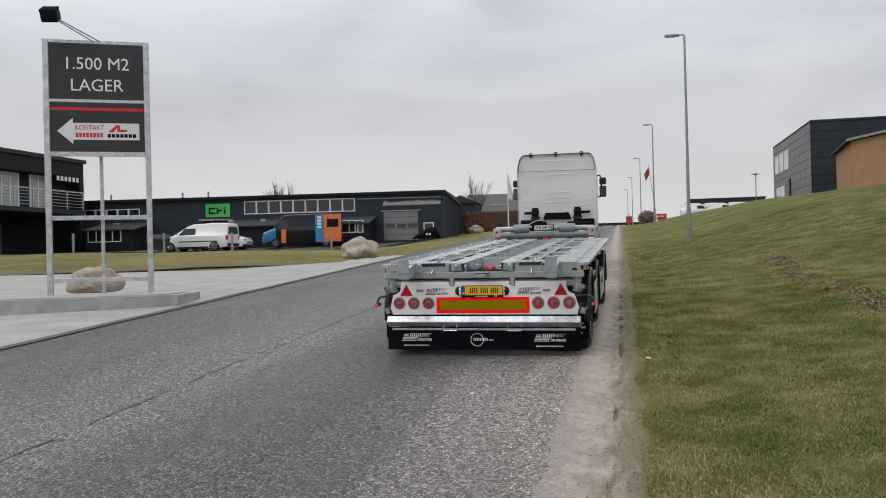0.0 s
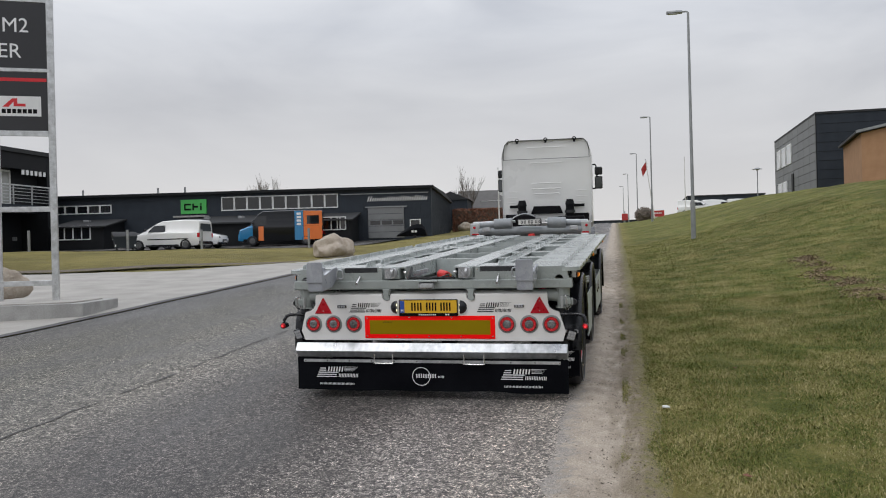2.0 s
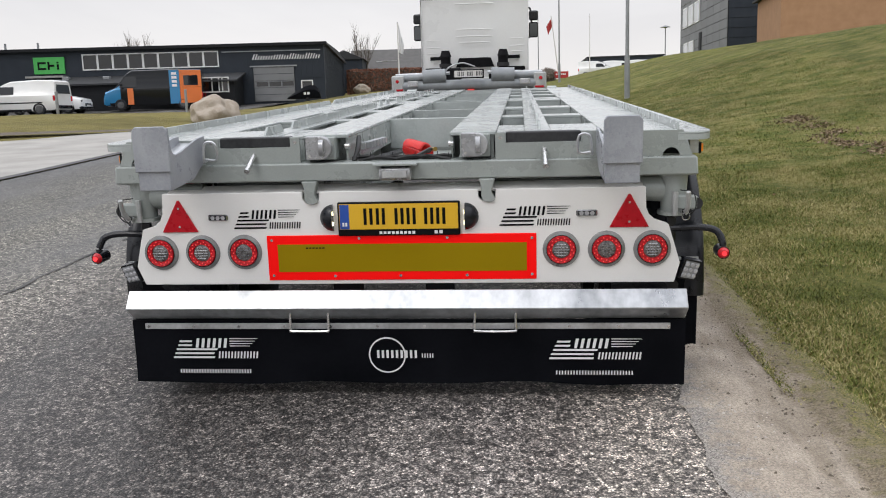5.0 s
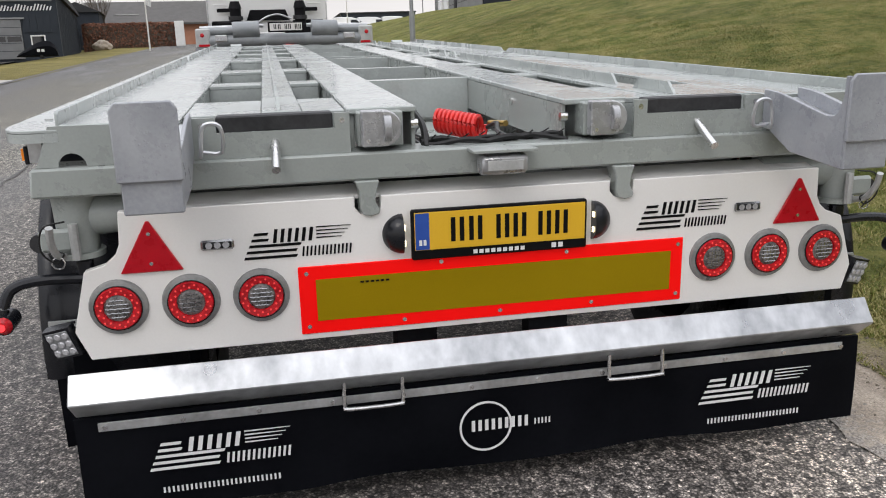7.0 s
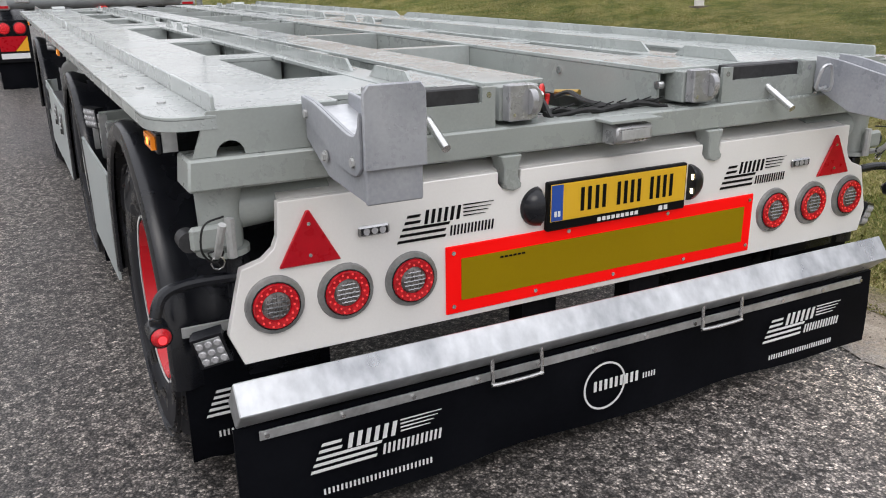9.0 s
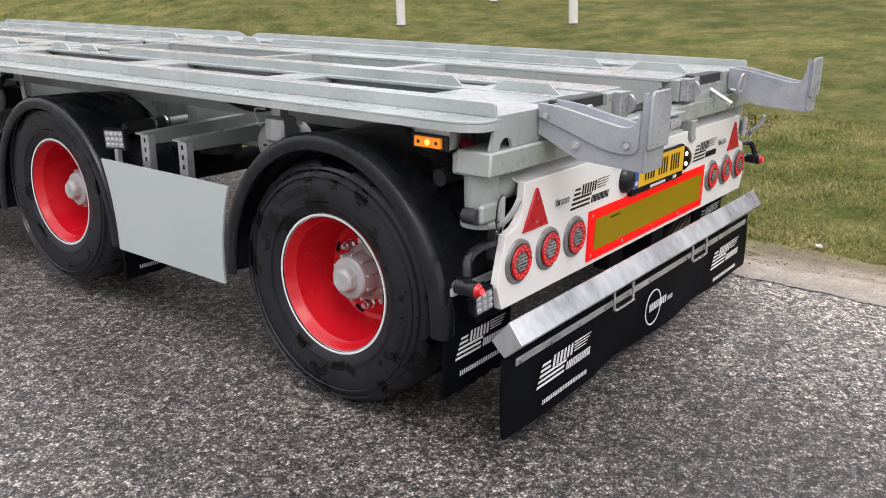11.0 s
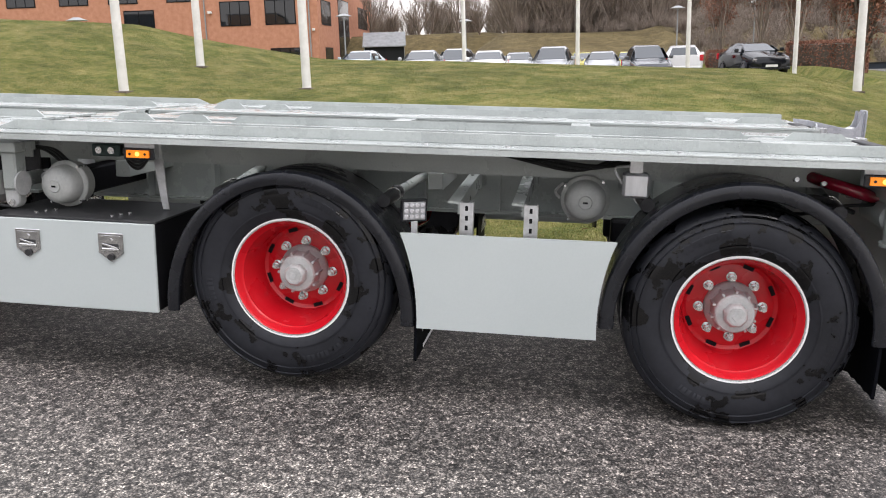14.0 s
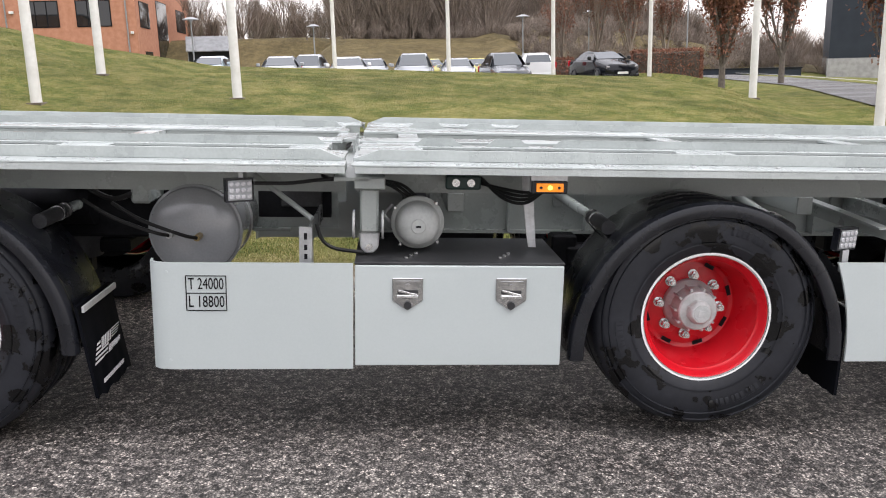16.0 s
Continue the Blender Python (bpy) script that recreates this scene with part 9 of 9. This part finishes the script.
part("wall", box(B(), 0, 11, 0, 8, -1, 1.9), CLAD_DARK, far2, "", False)
part("roof", box(B(), -0.1, 11.1, -0.1, 8.1, 1.9005, 2.05), ROOF_FELT, far2, "", False)
for k in range(4):
    part("window", box(B(), 0.6 + 2.6 * k, 2.4 + 2.6 * k, -0.05, -0.001, 0.7, 1.5), FRAME_WHITE, far2)
for x, y, yaw in ((9.6, 96, 80), (12.4, 97, 95), (15.2, 96.5, 90)):
    car("van", "white van parked at the top of the bank", pose(x, y, ground_z(x, y) + 0.02, 0, 0, yaw), P_WHITE, "van", "white vans on the skyline")

def dark_window(parent, u, z, w, h, side=False, panes=0):
    """A black-framed window in the front (facing -x, along y) or the side (facing -y, along x)."""
    if side:
        f = part("window", box(B(), u, u + w, -0.05, -0.001, z, z + h), CHASSIS_BLACK, parent, "", False)
    else:
        f = part("window", box(B(), -0.05, -0.001, u, u + w, z, z + h), CHASSIS_BLACK, parent, "", False)
    n = panes or max(1, round(w / 1.2))
    for k in range(n):
        a, b = u + 0.1 + (w - 0.1) * k / n, u + (w - 0.1) * (k + 1) / n
        if side:
            part("pane", box(B(), a, b, -0.056, -0.0505, z + 0.1, z + h - 0.1), DARK_GLASS, f, "", False)
        else:
            part("pane", box(B(), -0.056, -0.0505, a, b, z + 0.1, z + h - 0.1), DARK_GLASS, f, "", False)


brick = thing("brick_office", "red brick office with dark framed windows and a downpipe", "building", pose(82.5, 28.55, 0.0, 0, 0, 4))
part("wall", box(B(), 0, 33.5, 0, 40, -3, 14), BRICK_RED, brick, "", False)
part("roof", box(B(), -0.5, 34, -0.5, 40.5, 14.0005, 14.3), ROOF_FELT, brick, "", False)
for u in (2.35, 7.25):
    dark_window(brick, u, 6.25, 3.3, 2.55)
for u in (13.0, 19.5, 25.0, 31.0):
    dark_window(brick, u, 8.9, 3.3, 2.2)
dark_window(brick, 2.1, 3.0, 3.2, 0.85)
dark_window(brick, 17.8, 2.0, 3.4, 6.2, False, 2)
for u in (0.9, 12.2):
    part("downpipe", rod(B(), (-0.09, u, -2), (-0.09, u, 13.9), 0.08, seg=8), POLE_GREY, brick)
dark_window(brick, 1.6, 6.2, 4.6, 2.6, True, 2)
dark_window(brick, 10.2, -1.0, 6.0, 10.5, True, 3)
dark_window(brick, 22.5, 6.6, 6.5, 2.7, True, 2)
dark_window(brick, 2.8, 2.4, 3.6, 1.45, True, 2)
part("wall_lamp", box(B(), -0.3, -0.001, 0.35, 0.6, 5.5, 5.75, 0.02), FRAME_WHITE, brick)
part("wall_lamp", box(B(), -0.3, -0.001, 11.4, 11.8, 7.6, 7.85, 0.02), FRAME_WHITE, brick)
SHED_ROOF = material("weathered_sheet_roof", (0.17, 0.175, 0.18), (0.26, 0.265, 0.27), rough=0.6, scale=2, fine=30, bump=0.1, spec=0.3)
shed = thing("bicycle_shed", "open shelter with a pale ribbed metal roof", "shelter", pose(88.0, 22.9, 2.0, 0, 0, -78))
part("roof", prism(B(), [(-0.4, 1.72), (2.6, 3.32), (2.6, 3.42), (-0.4, 1.82)], "x", -2.3, 2.5), SHED_ROOF, shed)
for k in range(6):
    part("roof_rib", prism(B(), [(-0.4, 1.825), (2.6, 3.425), (2.6, 3.49), (-0.4, 1.89)], "x", -2.2 + 0.9 * k, -2.12 + 0.9 * k), SHED_ROOF, shed)
part("front_wall", box(B(), -2.1, 2.3, 0.0, 0.1, -2.5, 1.78), CLAD_BLACK, shed)
for x in (-2.1, 2.3):
    part("side_wall", prism(B(), [(0.0, -2.5), (0.0, 1.85), (2.4, 3.1), (2.4, -2.5)], "x", x - 0.05, x + 0.05), POLE_GREY, shed)
block = thing("dark_warehouse", "tall dark grey warehouse with a pale plinth beyond the side road", "building", pose(48.7, -24.6, 0.0, 0, 0, -116))
part("wall", box(B(), 0, 30, 0, 12, 1.4, 9.5), CLAD_DARK, block, "", False)
part("plinth", box(B(), -0.02, 30.1, -0.03, 12.03, -2, 1.3995), CONCRETE_WALL, block, "", False)
part("roof", box(B(), -0.1, 30.1, -0.1, 12.1, 9.5005, 9.7), ROOF_FELT, block, "", False)
low = thing("low_wall", "dark low garden wall beyond the side road", "wall", pose(46.6, -12.5, 0.3, 0, 0, -108))
part("wall", box(B(), 0, 8.4, 0, 0.4, -1, 0.62), CLAD_DARK, low, "", False)
part("coping", box(B(), -0.05, 8.45, -0.05, 0.45, 0.621, 0.69), CLAD_BLACK, low, "", False)

# parked cars behind the lawn, noses to the road
CARS = ((38.1, 12.4, P_PALE, "hatch", "pale blue"), (34.9, 8.6, P_SILVER, "hatch", "silver"), (41.0, 7.9, P_SILVER, "suv", "silver"), (36.3, 5.6, P_WHITE, "hatch", "white"), (42.4, 4.6, P_SILVER, "hatch", "silver"),
        (35.5, 2.5, P_SILVER, "suv", "silver"), (48.5, 1.1, P_YELLOW, "hatch", "yellow"), (39.5, 0.15, P_SILVER, "hatch", "silver"), (48.4, -1.7, P_YELLOW, "hatch", "yellow"), (35.4, -1.75, P_GREY, "suv", "dark grey"))
for k, (x, y, paint, kind, word) in enumerate(CARS):
    car("car", word + " car parked nose-on behind the lawn", parked(x, y, -90 + 5 * math.sin(k * 2.3)), paint, kind, "cars in the car park")
car("car", "white estate car parked tail-on behind the lawn", parked(38.2, -3.65, 85), P_WHITE, "wagon", "cars in the car park")
car("car", "black hatchback parked beside the hedge", parked(34.4, -6.2, -80), P_BLACK, "low", "cars in the car park")


# ---- trees and hedges ----
def limb(bm, p, d, length, r, depth, rng, twigs, spread=0.55, up=0.25):
    """A tapering branch with side branches; gathers the twig ends."""
    n = 3
    pts = [p.copy()]
    for k in range(n):
        d = (d + Vector((rng.uniform(-1, 1), rng.uniform(-1, 1), rng.uniform(-0.4, 1))) * 0.14).normalized()
        p = p + d * length / n
        pts.append(p.copy())
    seg = 6 if depth > 2 else 4 if depth > 0 else 3
    rings = []
    for k, q in enumerate(pts):
        dd = (pts[min(k + 1, n)] - pts[max(k - 1, 0)]).normalized()
        s = dd.cross(Vector((0.3, 0.2, 1)) if abs(dd.z) < 0.95 else Vector((1, 0, 0))).normalized()
        u = s.cross(dd)
        rr = r * (1 - 0.5 * k / n)
        rings.append([bm.verts.new(q + rr * (math.cos(a) * s + math.sin(a) * u)) for a in (2 * math.pi * j / seg for j in range(seg))])
    for a, b in zip(rings, rings[1:]):
        for j in range(seg):
            bm.faces.new((a[j - 1], a[j], b[j], b[j - 1]))
    twigs.extend(pts[1:])
    if depth > 0:
        for k in range(rng.randint(3, 4) if depth > 1 else 4):
            t = rng.uniform(0.35, 1.0)
            q = pts[0].lerp(pts[-1], t) if t < 0.99 else pts[-1]
            nd = (d + Vector((rng.uniform(-1, 1), rng.uniform(-1, 1), rng.uniform(-0.3, 1) + up)) * spread).normalized()
            limb(bm, q, nd, length * rng.uniform(0.55, 0.8), r * 0.52, depth - 1, rng, twigs, spread, up)


def tree(name, label, x, y, h, leafy=0, seed=1, depth=4, trunk=0.25, spread=0.6, up=0.35, z=None, bark=BARK):
    rng = random.Random(seed)
    ob = thing(name, label, "tree", pose(x, y, ground_z(x, y) - 0.05 if z is None else z))
    bm = B()
    twigs = []
    th = h * trunk
    rod(bm, (0, 0, -0.2), (0, 0, th), h * 0.018, h * 0.014, seg=9)
    for k in range(6):
        a = 2 * math.pi * k / 6 + rng.uniform(-0.4, 0.4)
        limb(bm, Vector((0, 0, th * (0.75 + 0.05 * k))), Vector((math.cos(a) * spread, math.sin(a) * spread, 1.0)).normalized(), h * 0.30, h * 0.009, depth - 1, rng, twigs, spread, up)
    limb(bm, Vector((0, 0, th)), Vector((0, 0, 1)), h * 0.36, h * 0.011, depth - 1, rng, twigs, spread, up)
    part("trunk", bm, bark, ob, "trunk and bare limbs")
    if leafy:
        verts, faces = [], []
        for k in range(leafy):
            q = rng.choice(twigs) + Vector((rng.gauss(0, 0.16), rng.gauss(0, 0.16), rng.gauss(0, 0.16)))
            s = rng.uniform(0.035, 0.075)
            a, b = Vector((rng.gauss(0, 1), rng.gauss(0, 1), rng.gauss(0, 1))).normalized(), Vector((rng.gauss(0, 1), rng.gauss(0, 1), rng.gauss(0, 1))).normalized()
            i = len(verts)
            verts += [q - a * s, q + b * s * 0.6, q + a * s, q - b * s * 0.6]
            faces.append((i, i + 1, i + 2, i + 3))
        me = bpy.data.meshes.new("crown")
        me.from_pydata([tuple(v) for v in verts], [], faces)
        me.materials.append(DEAD_LEAF)
        o = new("crown", me)
        o.parent = ob
        tagged(o, "thin crown of dry brown leaves")
    return ob


tree("tree", "upright hornbeam with dry brown leaves on the lawn edge", 21.9, -6.85, 6.8, 48000, 3, 4, 0.13, 0.24, 0.9)
tree("tree", "thin hornbeam with few brown leaves beyond the side road", 27.4, -11.4, 7.0, 16000, 4, 4, 0.16, 0.32, 0.8)
tree("tree", "hornbeam with brown leaves beside the side road", 15.4, -8.3, 5.6, 20000, 5, 4, 0.16, 0.28, 0.8)
tree("tree", "brown-leaved hornbeam behind the car park", 46, -10.8, 7.0, 4500, 6, 4, 0.16, 0.3, 0.8, None, TWIG)
tree("tree", "brown-leaved hornbeam behind the parked cars", 46, -8.8, 7.5, 4500, 7, 4, 0.16, 0.3, 0.8, None, TWIG)
tree("tree", "slim brown-leaved hornbeam behind the clipped hedge", 46, -13.0, 7.0, 5000, 11, 4, 0.16, 0.2, 0.9, None, TWIG)
tree("tree", "brown-leaved hornbeam beside the white estate car", 46, -6.7, 7.0, 3500, 12, 4, 0.16, 0.3, 0.8, None, TWIG)
tree("tree", "bare winter tree behind the dark hall", -35.9, 74.1, 8.2, 0, 8, 4, 0.12, 0.55, 0.4)
tree("tree", "bare winter tree behind the brick house", -14.0, 74.0, 6.8, 0, 9, 4, 0.12, 0.55, 0.5)
tree("tree", "slender bare tree beside the brick house", -11.2, 82, 5.6, 0, 10, 3, 0.12, 0.45, 0.7)
def leaf_heap(name, label, category, x0, x1, y0, y1, z0, z1, n, size, seed, material, m, ball=False):
    """A clipped hedge or bush: many leaves round a dark twiggy core."""
    rng = random.Random(seed)
    ob = thing(name, label, category, m)
    core = B()
    if ball:
        bmesh.ops.create_icosphere(core, subdivisions=3, radius=0.5)
        for v in core.verts:
            v.co *= 0.86 + 0.3 * noise.noise(v.co * 4)
            v.co = Vector(((x0 + x1) / 2 + v.co.x * (x1 - x0), (y0 + y1) / 2 + v.co.y * (y1 - y0), (z0 + z1) / 2 + v.co.z * (z1 - z0)))
    else:
        box(core, x0 + 0.08, x1 - 0.08, y0 + 0.08, y1 - 0.08, z0, z1 - 0.08, 0.05)
    part("core", core, BARK, ob)
    verts, faces = [], []
    for k in range(n):
        if ball:
            d = Vector((rng.gauss(0, 1), rng.gauss(0, 1), rng.gauss(0, 1))).normalized() * rng.uniform(0.40, 0.54)
            q = Vector(((x0 + x1) / 2 + d.x * (x1 - x0), (y0 + y1) / 2 + d.y * (y1 - y0), max(z0, (z0 + z1) / 2 + d.z * (z1 - z0))))
        else:
            q = Vector((rng.uniform(x0, x1), rng.uniform(y0, y1), rng.uniform(z0, z1)))
            side = rng.randrange(5)
            jitter = rng.gauss(0, 0.035)
            if side < 2:
                q.y = (y0, y1)[side] + jitter
            elif side < 4:
                q.x = (x0, x1)[side - 2] + jitter
            else:
                q.z = z1 + jitter
        s = rng.uniform(0.6, 1.3) * size
        a, b = Vector((rng.gauss(0, 1), rng.gauss(0, 1), rng.gauss(0, 1))).normalized(), Vector((rng.gauss(0, 1), rng.gauss(0, 1), rng.gauss(0, 1))).normalized()
        i = len(verts)
        verts += [q - a * s, q + b * s * 0.6, q + a * s, q - b * s * 0.6]
        faces.append((i, i + 1, i + 2, i + 3))
    me = bpy.data.meshes.new("leaves")
    me.from_pydata([tuple(v) for v in verts], [], faces)
    me.materials.append(material)
    o = new("leaves", me)
    o.parent = ob
    return ob


leaf_heap("hedge", "clipped beech hedge with red-brown leaves by the car park", "hedge", 0, 1.0, -3.2, 0, -0.4, 1.2, 9000, 0.05, 1, DEAD_LEAF, pose(35.6, -7.9, 0.85, 0, 0, -20))
leaf_heap("hedge", "low clipped brown hedge behind the black car", "hedge", 0, 0.8, -1.0, 0, -0.4, 1.0, 3000, 0.05, 5, DEAD_LEAF, pose(40.0, -5.05, ground_z(40, -5.5), 0, 0, -12))
leaf_heap("hedge", "long red-brown hedge beside the far house", "hedge", 0, 6.5, 0, 1.2, -0.3, 1.7, 12000, 0.09, 2, DEAD_LEAF, pose(-13.6, 65, ground_z(-11, 65), 0, 0, 4))
leaf_heap("bush", "rounded bare brown bush at the roadside", "bush", -0.85, 0.85, -0.8, 0.8, -0.2, 1.2, 1500, 0.07, 3, TWIG, pose(3.0, 72.5, ground_z(3.0, 72.5)), True)


def woods(name, label, places, seed, material, conifer=0.0, shrub=False):
    """Far bare woods: thin trunks and a haze of twigs, as stuff."""
    rng = random.Random(seed)
    verts, faces = [], []

    def sliver(p, q, w):
        i = len(verts)
        side = (q - p).cross(Vector((rng.gauss(0, 1), rng.gauss(0, 1), 0.3)))
        side = side.normalized() * w if side.length > 1e-6 else Vector((w, 0, 0))
        verts.extend([p - side, p + side, q])
        faces.append((i, i + 1, i + 2))

    for x, y, h in places:
        base = Vector((x, y, ground_z(x, y) - 0.3))
        if rng.random() < conifer:
            sliver(base, base + Vector((0, 0, h)), 0.16)
            for k in range(260):
                t = rng.uniform(0.12, 1.0)
                a, l = rng.uniform(0, 6.283), (1 - t) * h * 0.22 + 0.15
                p = base + Vector((0, 0, h * t))
                sliver(p, p + Vector((math.cos(a) * l, math.sin(a) * l, rng.uniform(-0.35, 0.15))), rng.uniform(0.10, 0.22))
        elif shrub:
            for k in range(20):
                a, lean = rng.uniform(0, 6.283), rng.random() ** 0.6 * 0.75
                d = Vector((math.cos(a) * lean, math.sin(a) * lean, 1)).normalized()
                l = h * rng.uniform(0.45, 0.85)
                sliver(base, base + d * l, 0.03)
                for j in range(8):
                    p = base + d * l * rng.uniform(0.25, 1.0)
                    e = (d + Vector((rng.gauss(0, 0.45), rng.gauss(0, 0.45), rng.gauss(0.1, 0.3)))).normalized()
                    m = h * rng.uniform(0.12, 0.32)
                    sliver(p, p + e * m, 0.014)
                    for i in range(7):
                        q = p + e * m * rng.uniform(0.2, 1.0)
                        f = (e + Vector((rng.gauss(0, 0.6), rng.gauss(0, 0.6), rng.gauss(0.1, 0.45)))).normalized()
                        sliver(q, q + f * h * rng.uniform(0.04, 0.12), 0.008)
        else:
            for k in range(3):
                p = base + Vector((rng.uniform(-0.5, 0.5), rng.uniform(-0.5, 0.5), 0))
                sliver(p, p + Vector((rng.uniform(-0.8, 0.8), rng.uniform(-0.8, 0.8), h * rng.uniform(0.8, 1.0))), 0.045)
            for k in range(620):
                t = rng.betavariate(1.5, 1.4)
                a, l = rng.uniform(0, 6.283), rng.uniform(0.6, 1.9)
                rr = h * 0.26 * math.sin(min(1, 0.12 + t * 1.05) * math.pi * 0.8) * rng.random() ** 0.5
                p = base + Vector((math.cos(a) * rr, math.sin(a) * rr, h * (0.02 + 0.92 * t)))
                sliver(p, p + Vector((math.cos(a) * l * 0.55, math.sin(a) * l * 0.55, l)), rng.uniform(0.014, 0.045))
    me = bpy.data.meshes.new(name)
    me.from_pydata([tuple(v) for v in verts], [], faces)
    me.materials.append(material)
    return tagged(new(name, me), label, "trees", "", "stuff")


rng = random.Random(77)
woods("woods", "dense brown bare winter woods behind the car park", [(rng.uniform(68, 100), rng.uniform(-6, 7.5), rng.uniform(7.0, 11.0)) for k in range(110)], 5, TWIG)
thin = []
for k in range(150):
    y = -4 - 48 * rng.random()
    thin.append((rng.uniform(76, 112), y, (7.5 + 0.07 * y) * rng.uniform(0.55, 1.15)))
woods("woods", "thin bare winter trees beyond the side road", thin, 16, TWIG)
woods("woods", "dark conifers among the far winter woods", [(rng.uniform(90, 112), rng.uniform(-30, -4), rng.uniform(6.0, 9.0)) for k in range(16)], 6, PINE, 1.0)
woods("woods", "distant bare trees behind the shelter", [(rng.uniform(112, 130), rng.uniform(4, 44), rng.uniform(3.0, 5.5)) for k in range(50)], 15, TWIG)
woods("woods", "thin line of far trees beyond the road", [(rng.uniform(-60, -8), rng.uniform(110, 150), rng.uniform(2.5, 5)) for k in range(24)], 7, PINE, 0.4)
for k, (x, y, h) in enumerate(((101, 27.4, 9.5), (103, 21.6, 9.0), (104, 20.0, 8.0), (102, 16.4, 9.0), (99, 13.4, 6.5), (100, 10.5, 8.0))):
    tree("tree", "broad bare winter tree beyond the shelter", x, y, h, 0, 40 + k, 5, 0.06, 0.75, 0.25, None, TWIG)
woods("undergrowth", "tangle of bare undergrowth at the foot of the woods", [(rng.uniform(64, 74), rng.uniform(-50, 6), rng.uniform(1.2, 2.4)) for k in range(170)], 9, TWIG, 0.0, True)
woods("undergrowth", "bare brown scrub on the bank beside the woods", [(rng.uniform(51, 66), rng.uniform(-26, -5), rng.uniform(1.2, 2.3)) for k in range(150)], 19, TWIG, 0.0, True)

# small scraps on the verge
tagged(part("litter", bevel(prism(B(), [(-0.032, -0.012), (-0.01, -0.022), (0.03, -0.014), (0.024, 0.012), (0.0, 0.018), (-0.024, 0.01)], "z", 0.0, 0.010), 0.004), FRAME_WHITE, None, m=pose(1.92, -0.262, ground_z(1.92, -0.262) + 0.02, 8, 5, 20)), "crumpled white paper scrap on the verge", "litter")
for k, (x, y) in enumerate(((2.3, -1.9), (3.6, 2.6), (2.6, 1.2), (4.8, 3.6), (2.1, -2.6), (3.0, 5.0))):
    tagged(part("leaf", loft(B(), [[(-0.03, 0, 0), (0, 0.018, 0.006), (0.03, 0, 0.0), (0, -0.018, 0.004)], [(-0.03, 0, 0.002), (0, 0.018, 0.008), (0.03, 0, 0.002), (0, -0.018, 0.006)]]), DEAD_LEAF, None, m=pose(x, y, ground_z(x, y) + 0.025, 10, 8, 50 * k)), "dead brown leaf lying on the grass", "leaf", "leaves on the verge")
